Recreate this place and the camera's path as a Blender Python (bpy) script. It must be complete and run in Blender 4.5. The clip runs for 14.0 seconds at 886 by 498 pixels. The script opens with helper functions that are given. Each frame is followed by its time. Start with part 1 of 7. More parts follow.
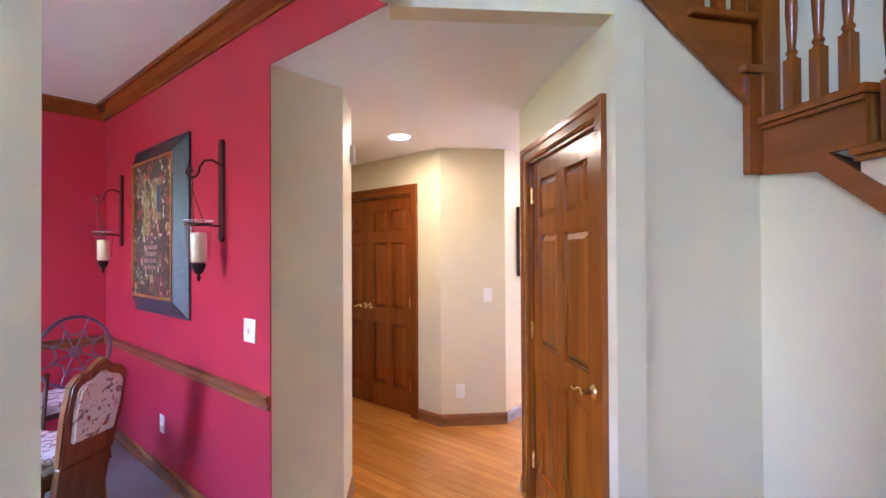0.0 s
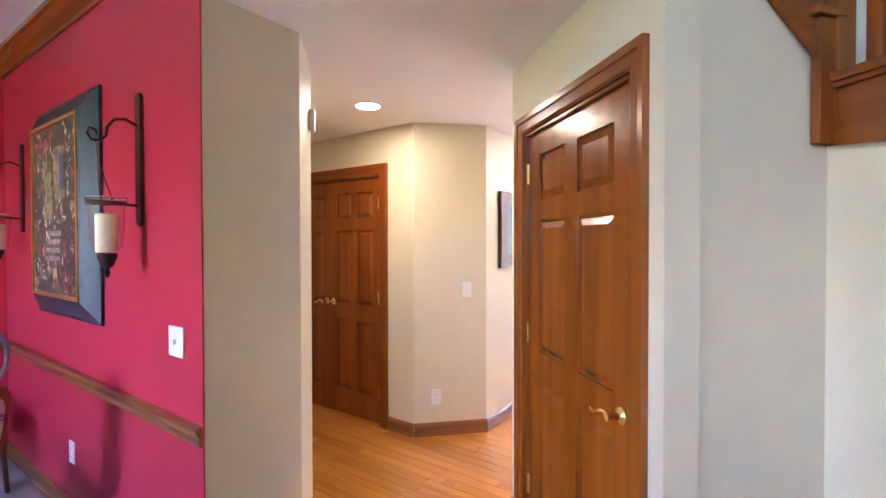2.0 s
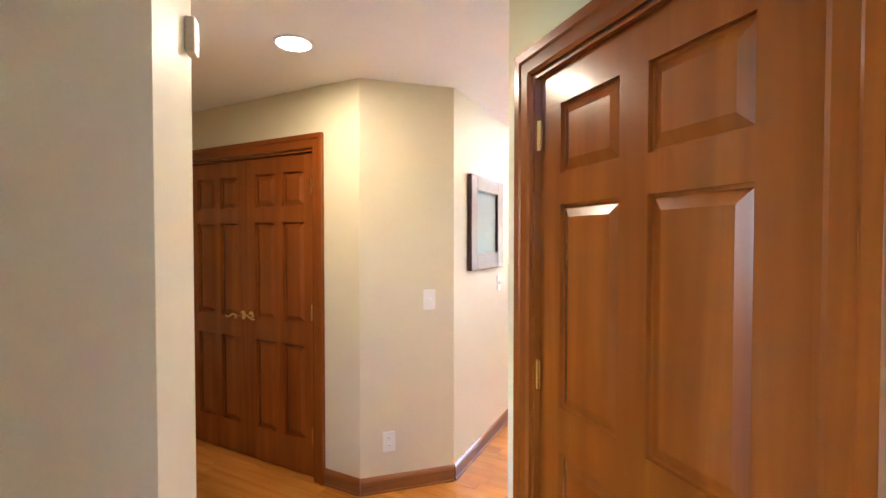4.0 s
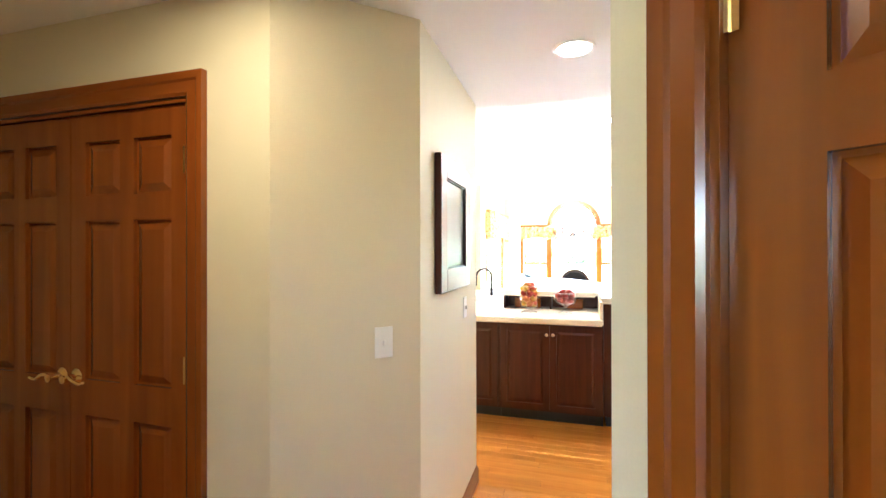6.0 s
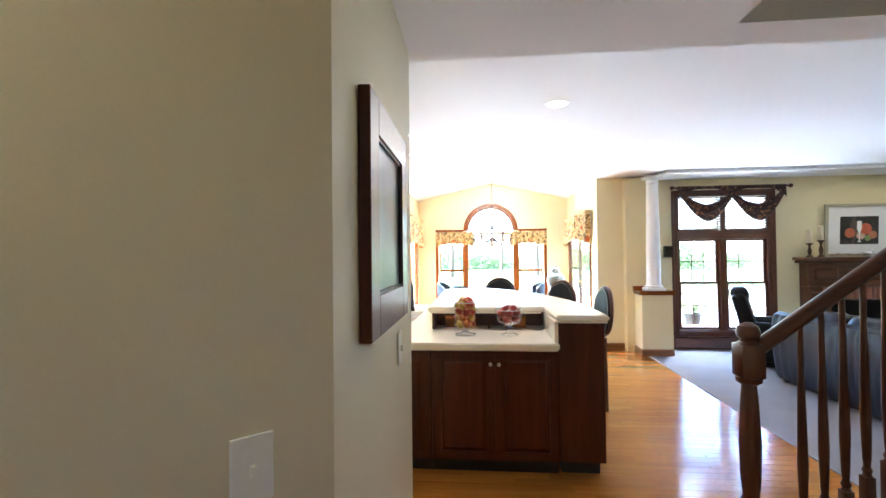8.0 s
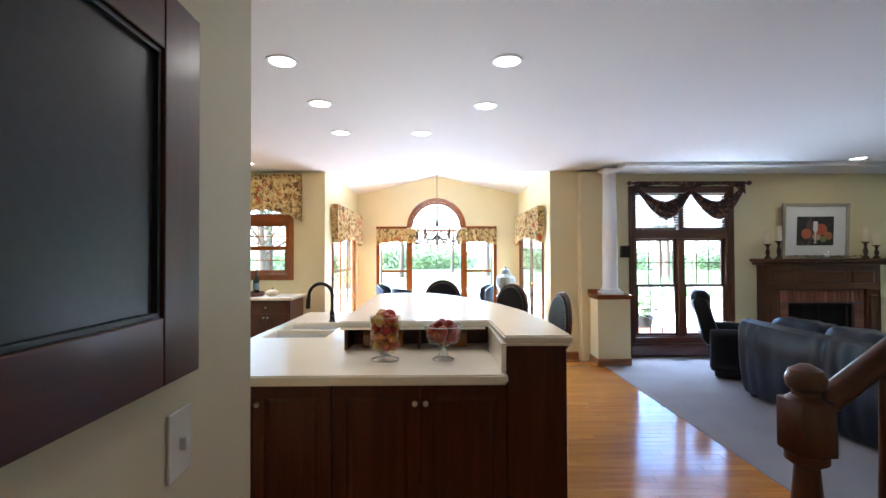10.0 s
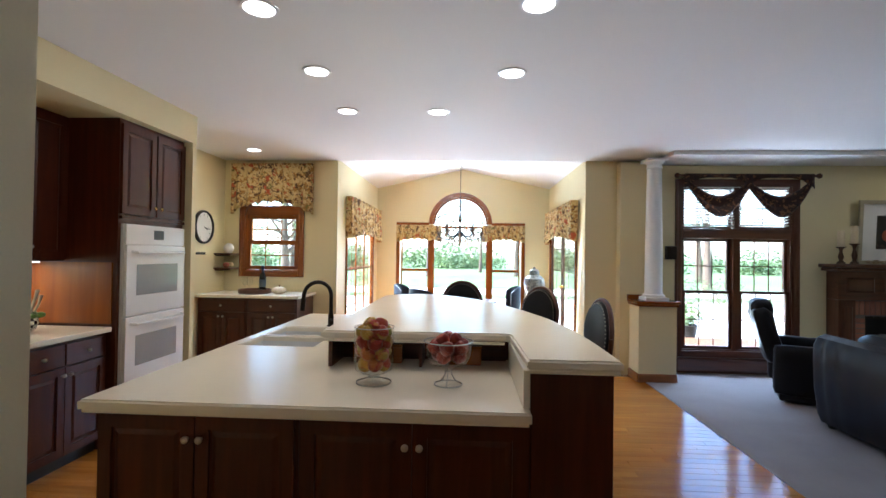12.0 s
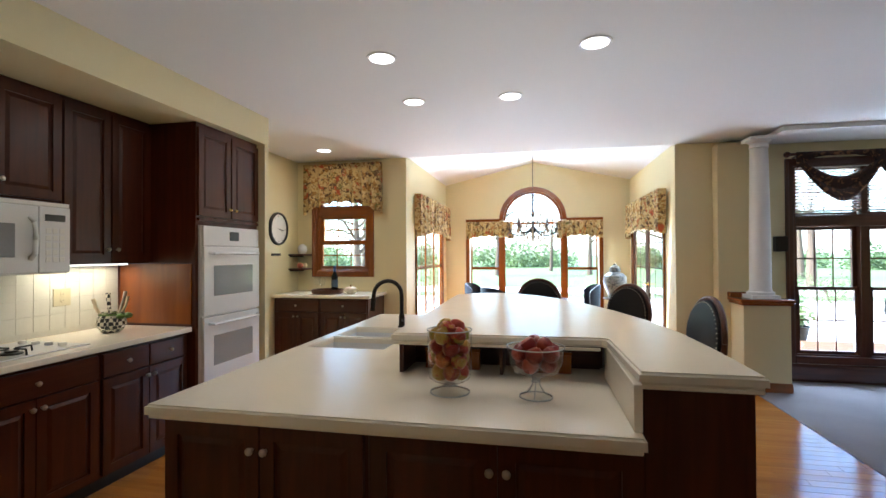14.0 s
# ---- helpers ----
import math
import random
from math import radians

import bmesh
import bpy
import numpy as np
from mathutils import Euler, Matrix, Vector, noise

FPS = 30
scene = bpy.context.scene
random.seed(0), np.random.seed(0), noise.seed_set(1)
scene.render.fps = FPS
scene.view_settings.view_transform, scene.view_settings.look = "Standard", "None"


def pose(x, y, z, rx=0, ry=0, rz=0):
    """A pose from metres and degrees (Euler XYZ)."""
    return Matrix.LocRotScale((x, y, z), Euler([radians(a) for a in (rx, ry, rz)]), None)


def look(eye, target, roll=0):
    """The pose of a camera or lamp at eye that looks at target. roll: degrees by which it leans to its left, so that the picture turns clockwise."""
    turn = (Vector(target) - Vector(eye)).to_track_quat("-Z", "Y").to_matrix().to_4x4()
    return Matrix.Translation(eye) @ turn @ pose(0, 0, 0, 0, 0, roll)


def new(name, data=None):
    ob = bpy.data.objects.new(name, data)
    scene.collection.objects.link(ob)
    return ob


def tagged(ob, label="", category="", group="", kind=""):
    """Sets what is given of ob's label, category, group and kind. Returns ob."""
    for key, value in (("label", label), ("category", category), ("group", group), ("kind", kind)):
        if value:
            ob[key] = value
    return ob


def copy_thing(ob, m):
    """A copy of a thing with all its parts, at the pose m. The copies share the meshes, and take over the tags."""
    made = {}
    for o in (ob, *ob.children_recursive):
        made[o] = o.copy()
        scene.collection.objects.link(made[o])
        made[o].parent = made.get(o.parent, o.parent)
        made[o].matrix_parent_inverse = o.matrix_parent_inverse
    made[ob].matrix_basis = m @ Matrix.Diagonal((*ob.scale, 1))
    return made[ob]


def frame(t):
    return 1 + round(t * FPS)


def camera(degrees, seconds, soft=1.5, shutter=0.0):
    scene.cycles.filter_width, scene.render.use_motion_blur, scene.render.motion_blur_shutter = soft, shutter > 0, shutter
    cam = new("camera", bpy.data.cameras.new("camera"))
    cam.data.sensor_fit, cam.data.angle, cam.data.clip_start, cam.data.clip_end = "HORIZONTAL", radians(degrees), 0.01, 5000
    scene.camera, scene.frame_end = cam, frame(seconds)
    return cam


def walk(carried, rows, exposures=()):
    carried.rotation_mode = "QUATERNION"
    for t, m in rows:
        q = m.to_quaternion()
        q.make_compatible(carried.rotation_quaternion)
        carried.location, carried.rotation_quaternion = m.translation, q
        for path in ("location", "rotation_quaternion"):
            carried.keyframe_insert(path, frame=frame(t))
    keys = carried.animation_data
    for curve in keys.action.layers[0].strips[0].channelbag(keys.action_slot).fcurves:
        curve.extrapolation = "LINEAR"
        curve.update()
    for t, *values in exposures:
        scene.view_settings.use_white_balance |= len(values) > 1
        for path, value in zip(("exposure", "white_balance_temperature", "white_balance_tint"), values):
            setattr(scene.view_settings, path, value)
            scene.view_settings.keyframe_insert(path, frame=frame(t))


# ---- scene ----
# ---- camera ----
cam = camera(87.7, 14.0)
PATH = [
    (0, (0.254, 0.162, 1.517), (-1.036, 1.69, 1.534), -0.3),
    (0.5, (0.191, 0.202, 1.52), (-1.082, 1.745, 1.522), -0.3),
    (1, (0.094, 0.261, 1.517), (-1.152, 1.825, 1.51), -0.1),
    (1.5, (-0.016, 0.335, 1.511), (-1.215, 1.935, 1.496), 0.0),
    (2, (-0.122, 0.463, 1.512), (-1.282, 2.092, 1.484), -0.1),
    (2.5, (-0.251, 0.613, 1.514), (-1.371, 2.269, 1.475), 0.0),
    (3, (-0.38, 0.767, 1.516), (-1.454, 2.454, 1.465), -0.0),
    (5.5, (-1.185, 1.686, 1.501), (-1.868, 3.566, 1.4985), 0.0),
    (6, (-1.335, 1.891, 1.498), (-1.922, 3.803, 1.504), -0.1),
    (6.5, (-1.449, 2.128, 1.507), (-1.950, 4.064, 1.521), -0.5),
    (7, (-1.531, 2.348, 1.515), (-1.943, 4.305, 1.537), -0.8),
    (7.5, (-1.619, 2.554, 1.519), (-1.932, 4.529, 1.545), -0.7),
    (8, (-1.667, 2.759, 1.513), (-1.856, 4.75, 1.544), -0.6),
    (8.5, (-1.667, 2.996, 1.518), (-1.746, 4.994, 1.546), -0.6),
    (9, (-1.64, 3.216, 1.52), (-1.633, 5.216, 1.548), -0.6),
    (11.5, (-1.408, 4.135, 1.484), (-1.414, 6.135, 1.51), 0.6),
    (12, (-1.425, 4.239, 1.484), (-1.534, 6.236, 1.509), 0.8),
    (12.5, (-1.456, 4.327, 1.486), (-1.658, 6.317, 1.506), 0.8),
    (13, (-1.476, 4.401, 1.478), (-1.751, 6.382, 1.499), 0.4),
    (13.5, (-1.489, 4.453, 1.467), (-1.835, 6.423, 1.49), 0.1),
    (14, (-1.496, 4.49, 1.456), (-1.897, 6.45, 1.478), -0.3),
]
EXPOSURES = [(0.0, 6.3, 5250, 31), (3.0, 6.25, 5400, 26), (5.5, 5.95, 5550, 14), (6.0, 5.8, 5450, 12), (6.5, 5.35, 5350, 11), (7.5, 4.65, 5250, 10), (8.5, 3.98, 5150, 9), (9.0, 3.80, 5150, 10), (11.3, 3.02, 5250, 10), (14.0, 2.85, 5400, 9)]
walk(cam, [(t, look(eye, target, roll)) for t, eye, target, roll in PATH], EXPOSURES)

# ---- world, sun and window light ----
world = bpy.data.worlds.new("world")
scene.world = world
world.use_nodes = True
wn = world.node_tree.nodes
sky = wn.new("ShaderNodeTexSky")
sky.sky_type, sky.sun_disc, sky.sun_elevation, sky.sun_rotation = "NISHITA", False, radians(52), radians(258)
world.node_tree.links.new(sky.outputs[0], wn["Background"].inputs[0])
wn["Background"].inputs[1].default_value = 0.15


def lamp(name, kind, m, energy, colour, **more):
    d = bpy.data.lights.new(name, kind)
    d.energy, d.color = energy, colour
    for k, v in more.items():
        if k == "size":
            d.size = v
        elif k == "size_y":
            d.shape, d.size_y = "RECTANGLE", v
        elif k == "disk":
            d.shape, d.size = "DISK", v
        elif k == "angle":
            d.angle = v
        elif k == "spread":
            d.spread = v
    ob = new(name, d)
    ob.matrix_world = m
    return ob


SUN_WAY = Vector((math.sin(radians(258)) * math.cos(radians(52)), math.cos(radians(258)) * math.cos(radians(52)), math.sin(radians(52))))
lamp("sun", "SUN", look(SUN_WAY * 30, (0, 0, 0)), 5.0, (1, 0.95, 0.86), angle=radians(0.5))
DAY = (0.86, 0.93, 1.0)
# sky light that falls in through each window, from a lamp outside above its head
lamp("bay_window_light", "AREA", look((-1.58, 16.2, 4.1), (-1.58, 11.5, 1.0)), 181.8, DAY, size=3.4, size_y=1.4)
lamp("bay_side_light", "AREA", look((-5.6, 11.7, 3.8), (-1.6, 11.7, 0.8)), 58.82, DAY, size=2.0, size_y=1.2)
lamp("patio_door_light", "AREA", look((2.6, 11.8, 3.8), (-1.6, 11.8, 0.8)), 58.82, DAY, size=1.8, size_y=1.2)
lamp("family_window_light", "AREA", look((2.0, 13.4, 4.3), (2.0, 8.5, 0.8)), 40.11, DAY, size=1.9, size_y=1.4)
lamp("family_window_light_two", "AREA", look((6.3, 13.4, 4.3), (6.3, 8.5, 0.8)), 21.39, DAY, size=1.9, size_y=1.4)
lamp("nook_window_light", "AREA", look((-4.08, 12.6, 3.7), (-4.0, 9.0, 0.9)), 32.09, DAY, size=1.1, size_y=1.0)
# added lamps below the sills stand in for daylight off the sunlit paving
lamp("bay_bounce_light", "AREA", look((-1.58, 15.3, -0.02), (-1.58, 13.8, 3.0)), 64.0, DAY, size=3.4, size_y=0.5)
lamp("bay_sill_light", "AREA", look((-1.58, 14.0, -0.05), (-1.58, 11.6, 2.4)), 8.0, DAY, size=3.0, size_y=1.0)
lamp("family_bounce_light", "AREA", look((2.0, 11.1, -0.05), (2.0, 8.6, 2.5)), 32.0, DAY, size=1.6, size_y=0.9)
lamp("family_bounce_light_two", "AREA", look((6.3, 11.1, -0.05), (6.3, 8.6, 2.5)), 16.04, DAY, size=1.6, size_y=0.9)
lamp("bay_side_bounce_light", "AREA", look((-4.0, 11.7, -0.05), (-1.6, 11.7, 2.4)), 4.0, DAY, size=1.8, size_y=0.9)
lamp("patio_bounce_light", "AREA", look((0.95, 11.8, -0.05), (-1.6, 11.8, 2.4)), 4.0, DAY, size=1.8, size_y=0.9)
# added lamps behind the walk, standing in for daylight at the front of the house
lamp("entry_window_light", "AREA", look((0.9, -2.5, 1.6), (0.6, 2.0, 1.1)), 0.03, (0.66, 0.78, 1.0), size=2.0, size_y=2.2)
lamp("entry_upper_light", "AREA", look((0.9, -2.5, 3.9), (0.0, 2.4, 2.0)), 0.42, (0.88, 0.93, 1.0), size=2.0, size_y=1.4)
lamp("dining_window_light", "AREA", look((-2.7, -2.5, 1.5), (-2.9, 1.3, 0.9)), 0.22, (0.78, 0.87, 1.0), size=1.8, size_y=1.6)
LAMPS = [(-2.35, 2.72, 2.44, 0.215), (-1.38, 4.12, 2.44, 0.04278), (-2.51, 6.53, 2.735, 0.4278), (-1.09, 6.53, 2.735, 0.4278), (-2.48, 7.34, 2.735, 0.4278), (-1.14, 7.4, 2.735, 0.4278), (-2.5, 8.22, 2.735, 0.4278), (-1.7, 8.25, 2.735, 0.4278), (-4.05, 9.72, 2.735, 0.4278), (3.87, 9.5, 2.735, 0.2674)]
for x, y, z, e in LAMPS:
    lamp("recessed_bulb", "AREA", pose(x, y, z - 0.03), e, (1.0, 0.77, 0.39) if z < 2.5 else (1.0, 0.82, 0.58), disk=0.13)
lamp("under_cabinet_bulb", "AREA", pose(-4.62, 7.18, 1.375), 0.32, (1.0, 0.82, 0.52), size=0.08, size_y=0.55)

# ---- materials ----
def material(name, colour, rough=0.5, metal=0.0, vary=0.08, scale=3.0, fine=60.0, bump=0.05, coat=0.0, stretch=(1, 1, 1), rand=0.0, spec=0.5, uneven=0.03):
    """Principled surface with broad variation, fine grain and a little relief."""
    m = bpy.data.materials.new(name)
    m.use_nodes = True
    n, l = m.node_tree.nodes, m.node_tree.links
    b = n["Principled BSDF"]
    co = n.new("ShaderNodeTexCoord")
    mp = n.new("ShaderNodeMapping")
    mp.inputs["Scale"].default_value = stretch
    l.new(co.outputs["Object"], mp.inputs["Vector"])
    big, small = n.new("ShaderNodeTexNoise"), n.new("ShaderNodeTexNoise")
    for t, s, d in ((big, scale, 3), (small, fine, 4)):
        t.inputs["Scale"].default_value, t.inputs["Detail"].default_value = s, d
        l.new(mp.outputs[0], t.inputs["Vector"])
    add = n.new("ShaderNodeMath")
    add.operation = "ADD"
    l.new(big.outputs[0], add.inputs[0])
    l.new(small.outputs[0], add.inputs[1])
    val = n.new("ShaderNodeMapRange")
    val.inputs[1].default_value, val.inputs[2].default_value = 0.6, 1.4
    val.inputs[3].default_value, val.inputs[4].default_value = 1 - vary, 1 + vary
    l.new(add.outputs[0], val.inputs[0])
    hsv = n.new("ShaderNodeHueSaturation")
    hsv.inputs["Color"].default_value = (*colour, 1)
    out = val.outputs[0]
    if rand:
        info, rr, mul = n.new("ShaderNodeObjectInfo"), n.new("ShaderNodeMapRange"), n.new("ShaderNodeMath")
        rr.inputs[3].default_value, rr.inputs[4].default_value = 1 - rand, 1 + rand
        mul.operation = "MULTIPLY"
        l.new(info.outputs["Random"], rr.inputs[0])
        l.new(rr.outputs[0], mul.inputs[0])
        l.new(out, mul.inputs[1])
        out = mul.outputs[0]
    l.new(out, hsv.inputs["Value"])
    l.new(hsv.outputs[0], b.inputs["Base Color"])
    rv = n.new("ShaderNodeMapRange")
    rv.inputs[1].default_value, rv.inputs[2].default_value = 0.3, 0.7
    rv.inputs[3].default_value, rv.inputs[4].default_value = max(rough - uneven, 0.02), min(rough + uneven, 1)
    l.new(big.outputs[0], rv.inputs[0])
    l.new(rv.outputs[0], b.inputs["Roughness"])
    b.inputs["Metallic"].default_value = metal
    b.inputs["Specular IOR Level"].default_value = spec
    b.inputs["Coat Weight"].default_value, b.inputs["Coat Roughness"].default_value = coat, 0.12
    if bump:
        bp = n.new("ShaderNodeBump")
        bp.inputs["Strength"].default_value, bp.inputs["Distance"].default_value = bump, 0.004
        l.new(small.outputs[0], bp.inputs["Height"])
        l.new(bp.outputs[0], b.inputs["Normal"])
    return m


def wood(name, dark, light, axis="z", rough=0.3, coat=0.3, rand=0.0, fine=26.0, islands=False, spec=0.5, coat_rough=0.1):
    """Timber with grain along one axis of its thing, pores and a slow change of tone."""
    m = bpy.data.materials.new(name)
    m.use_nodes = True
    n, l = m.node_tree.nodes, m.node_tree.links
    b = n["Principled BSDF"]
    co, mp = n.new("ShaderNodeTexCoord"), n.new("ShaderNodeMapping")
    mp.inputs["Scale"].default_value = {"x": (0.07, 1, 1), "y": (1, 0.07, 1), "z": (1, 1, 0.07)}[axis]
    l.new(co.outputs["Object"], mp.inputs["Vector"])
    src = mp.outputs[0]
    tone = None
    if rand:
        if islands:
            info = n.new("ShaderNodeNewGeometry")
            tone = info.outputs["Random Per Island"]
        else:
            info = n.new("ShaderNodeObjectInfo")
            tone = info.outputs["Random"]
        sh = n.new("ShaderNodeVectorMath")
        sh.operation = "SCALE"
        sh.inputs[0].default_value = (7.3, 5.1, 3.7)
        l.new(tone, sh.inputs[3])
        ad = n.new("ShaderNodeVectorMath")
        l.new(src, ad.inputs[0])
        l.new(sh.outputs[0], ad.inputs[1])
        src = ad.outputs[0]
    g1, g2 = n.new("ShaderNodeTexNoise"), n.new("ShaderNodeTexNoise")
    for t, s, d, dist in ((g1, fine, 5, 0.6), (g2, fine * 6, 2, 0.0)):
        t.inputs["Scale"].default_value, t.inputs["Detail"].default_value, t.inputs["Distortion"].default_value = s, d, dist
        l.new(src, t.inputs["Vector"])
    ramp = n.new("ShaderNodeValToRGB")
    ramp.color_ramp.elements[0].position, ramp.color_ramp.elements[1].position = 0.3, 0.72
    ramp.color_ramp.elements[0].color, ramp.color_ramp.elements[1].color = (*dark, 1), (*light, 1)
    l.new(g1.outputs[0], ramp.inputs[0])
    hsv = n.new("ShaderNodeHueSaturation")
    l.new(ramp.outputs[0], hsv.inputs["Color"])
    if rand:
        rr = n.new("ShaderNodeMapRange")
        rr.inputs[3].default_value, rr.inputs[4].default_value = 1 - rand, 1 + rand
        l.new(tone, rr.inputs[0])
        l.new(rr.outputs[0], hsv.inputs["Value"])
    l.new(hsv.outputs[0], b.inputs["Base Color"])
    rv = n.new("ShaderNodeMapRange")
    rv.inputs[3].default_value, rv.inputs[4].default_value = rough - 0.03, rough + 0.05
    l.new(g2.outputs[0], rv.inputs[0])
    l.new(rv.outputs[0], b.inputs["Roughness"])
    b.inputs["Coat Weight"].default_value, b.inputs["Coat Roughness"].default_value = coat, coat_rough
    b.inputs["Specular IOR Level"].default_value = spec
    bp = n.new("ShaderNodeBump")
    bp.inputs["Strength"].default_value, bp.inputs["Distance"].default_value = 0.04, 0.002
    l.new(g2.outputs[0], bp.inputs["Height"])
    l.new(bp.outputs[0], b.inputs["Normal"])
    return m


def printed(name, ground, spots, scale, rough=0.85, kind="blotch"):
    """Cloth or picture with scattered coloured shapes over a ground colour."""
    m = bpy.data.materials.new(name)
    m.use_nodes = True
    n, l = m.node_tree.nodes, m.node_tree.links
    b = n["Principled BSDF"]
    co = n.new("ShaderNodeTexCoord")
    last = None
    for i, (colour, s, lo) in enumerate(spots):
        t = n.new("ShaderNodeTexNoise")
        t.noise_dimensions = "4D"
        t.inputs["W"].default_value = i * 3.7 + 1
        t.inputs["Scale"].default_value, t.inputs["Detail"].default_value, t.inputs["Distortion"].default_value = scale * s, 2.5, 0.8
        l.new(co.outputs["Object"], t.inputs["Vector"])
        r = n.new("ShaderNodeMapRange")
        r.inputs[1].default_value, r.inputs[2].default_value = lo, lo + 0.05
        l.new(t.outputs[0], r.inputs[0])
        mx = n.new("ShaderNodeMix")
        mx.data_type = "RGBA"
        l.new(r.outputs[0], mx.inputs[0])
        if last is None:
            mx.inputs[6].default_value = (*ground, 1)
        else:
            l.new(last, mx.inputs[6])
        mx.inputs[7].default_value = (*colour, 1)
        last = mx.outputs[2]
    l.new(last, b.inputs["Base Color"])
    b.inputs["Roughness"].default_value = rough
    wv = n.new("ShaderNodeTexNoise")
    wv.inputs["Scale"].default_value = 220
    l.new(co.outputs["Object"], wv.inputs["Vector"])
    bp = n.new("ShaderNodeBump")
    bp.inputs["Strength"].default_value, bp.inputs["Distance"].default_value = 0.2, 0.002
    l.new(wv.outputs[0], bp.inputs["Height"])
    l.new(bp.outputs[0], b.inputs["Normal"])
    return m


def pane_glass(name, tint=(0.97, 0.99, 1.0), edge=0.5, haze=0.03, power=5.0):
    m = bpy.data.materials.new(name)
    m.use_nodes = True
    n, l = m.node_tree.nodes, m.node_tree.links
    n.remove(n["Principled BSDF"])
    tr, gl, mx, fr = n.new("ShaderNodeBsdfTransparent"), n.new("ShaderNodeBsdfGlossy"), n.new("ShaderNodeMixShader"), n.new("ShaderNodeLayerWeight")
    tr.inputs[0].default_value = (*tint, 1)
    gl.inputs["Roughness"].default_value = 0.03
    fr.inputs[0].default_value = 0.5
    pw, ad = n.new("ShaderNodeMath"), n.new("ShaderNodeMath")
    pw.operation, ad.operation = "POWER", "MULTIPLY_ADD"
    pw.inputs[1].default_value, ad.inputs[1].default_value, ad.inputs[2].default_value = power, edge, haze
    l.new(fr.outputs["Facing"], pw.inputs[0])
    l.new(pw.outputs[0], ad.inputs[0])
    l.new(ad.outputs[0], mx.inputs[0])
    l.new(tr.outputs[0], mx.inputs[1])
    l.new(gl.outputs[0], mx.inputs[2])
    l.new(mx.outputs[0], n["Material Output"].inputs[0])
    return m


def glowing(name, colour, strength):
    m = bpy.data.materials.new(name)
    m.use_nodes = True
    b = m.node_tree.nodes["Principled BSDF"]
    b.inputs["Base Color"].default_value = (*colour, 1)
    b.inputs["Emission Color"].default_value = (*colour, 1)
    b.inputs["Emission Strength"].default_value = strength
    return m


CREAM = material("cream_paint", (0.665, 0.597, 0.42), 0.55, vary=0.03, scale=0.8, fine=180, bump=0.06)
YELLOW = material("straw_paint", (0.74, 0.645, 0.375), 0.55, vary=0.03, scale=0.8, fine=180, bump=0.06)
RED = material("red_paint", (0.45, 0.022, 0.045), 0.42, vary=0.05, scale=0.9, fine=170, bump=0.07)
WHITE = material("ceiling_paint", (0.80, 0.79, 0.78), 0.8, vary=0.02, scale=0.7, fine=140, bump=0.12)
TRIM_WHITE = material("white_gloss_paint", (0.82, 0.82, 0.82), 0.35, vary=0.02, bump=0.02)
OAK_Z = wood("honey_oak_upright", (0.178, 0.042, 0.0032), (0.26, 0.067, 0.0052), "z", 0.24, 0.25, fine=11.0)
OAK_X = wood("honey_oak_level", (0.178, 0.042, 0.0032), (0.26, 0.067, 0.0052), "x", 0.24, 0.25, fine=11.0)
OAK_Y = wood("honey_oak_deep", (0.178, 0.042, 0.0032), (0.26, 0.067, 0.0052), "y", 0.24, 0.25, fine=11.0)
TRIM_Z = wood("trim_oak_upright", (0.16, 0.054, 0.012), (0.29, 0.108, 0.024), "z", 0.33, 0.3)
TRIM_X = wood("trim_oak_level", (0.16, 0.054, 0.012), (0.29, 0.108, 0.024), "x", 0.33, 0.3)
DARK_Z = wood("dark_stain_upright", (0.055, 0.0155, 0.006), (0.11, 0.032, 0.0115), "z", 0.3, 0.4)
DARK_X = wood("dark_stain_level", (0.055, 0.0155, 0.006), (0.11, 0.032, 0.0115), "x", 0.3, 0.4)
CHERRY_Z = wood("cherry_upright", (0.046, 0.0082, 0.0021), (0.078, 0.0168, 0.0040), "z", 0.32, 0.25, spec=0.25, coat_rough=0.2)
CHERRY_X = wood("cherry_level", (0.046, 0.0082, 0.0021), (0.078, 0.0168, 0.0040), "x", 0.32, 0.25, spec=0.25, coat_rough=0.2)
CHERRY_Y = wood("cherry_deep", (0.046, 0.0082, 0.0021), (0.078, 0.0168, 0.0040), "y", 0.32, 0.25, spec=0.25, coat_rough=0.2)
PLANK = wood("oak_plank", (0.42, 0.15, 0.018), (0.57, 0.235, 0.034), "x", 0.17, 0.5, rand=0.13, fine=16)
PLANK_JOINED = wood("oak_plank_far", (0.42, 0.15, 0.018), (0.57, 0.235, 0.034), "x", 0.17, 0.5, rand=0.13, fine=16, islands=True)
# dark brown painted as the shade in the joints between floor boards
JOINT_SHADE = material("joint_shadow", (0.10, 0.04, 0.012), 0.7)
COUNTER = material("cream_solid_surface", (0.86, 0.79, 0.66), 0.22, vary=0.02, scale=5, fine=250, bump=0.0, uneven=0.008)
CARPET = material("pale_carpet", (0.275, 0.262, 0.278), 0.95, vary=0.16, scale=2.2, fine=240, bump=0.9)
LEATHER = material("black_leather", (0.009, 0.008, 0.0095), 0.40, spec=0.2, vary=0.3, scale=4, fine=120, bump=0.35)
NAVY = material("navy_leather", (0.006, 0.007, 0.014), 0.32, spec=0.28, vary=0.3, scale=4, fine=120, bump=0.35)
BRASS = material("polished_brass", (0.86, 0.60, 0.22), 0.16, 1.0, vary=0.05, bump=0.0)
NICKEL = material("satin_nickel", (0.54, 0.48, 0.39), 0.34, 1.0, vary=0.05, bump=0.0)
BRONZE = material("oil_rubbed_bronze", (0.030, 0.024, 0.020), 0.35, 0.7, vary=0.2, bump=0.05)
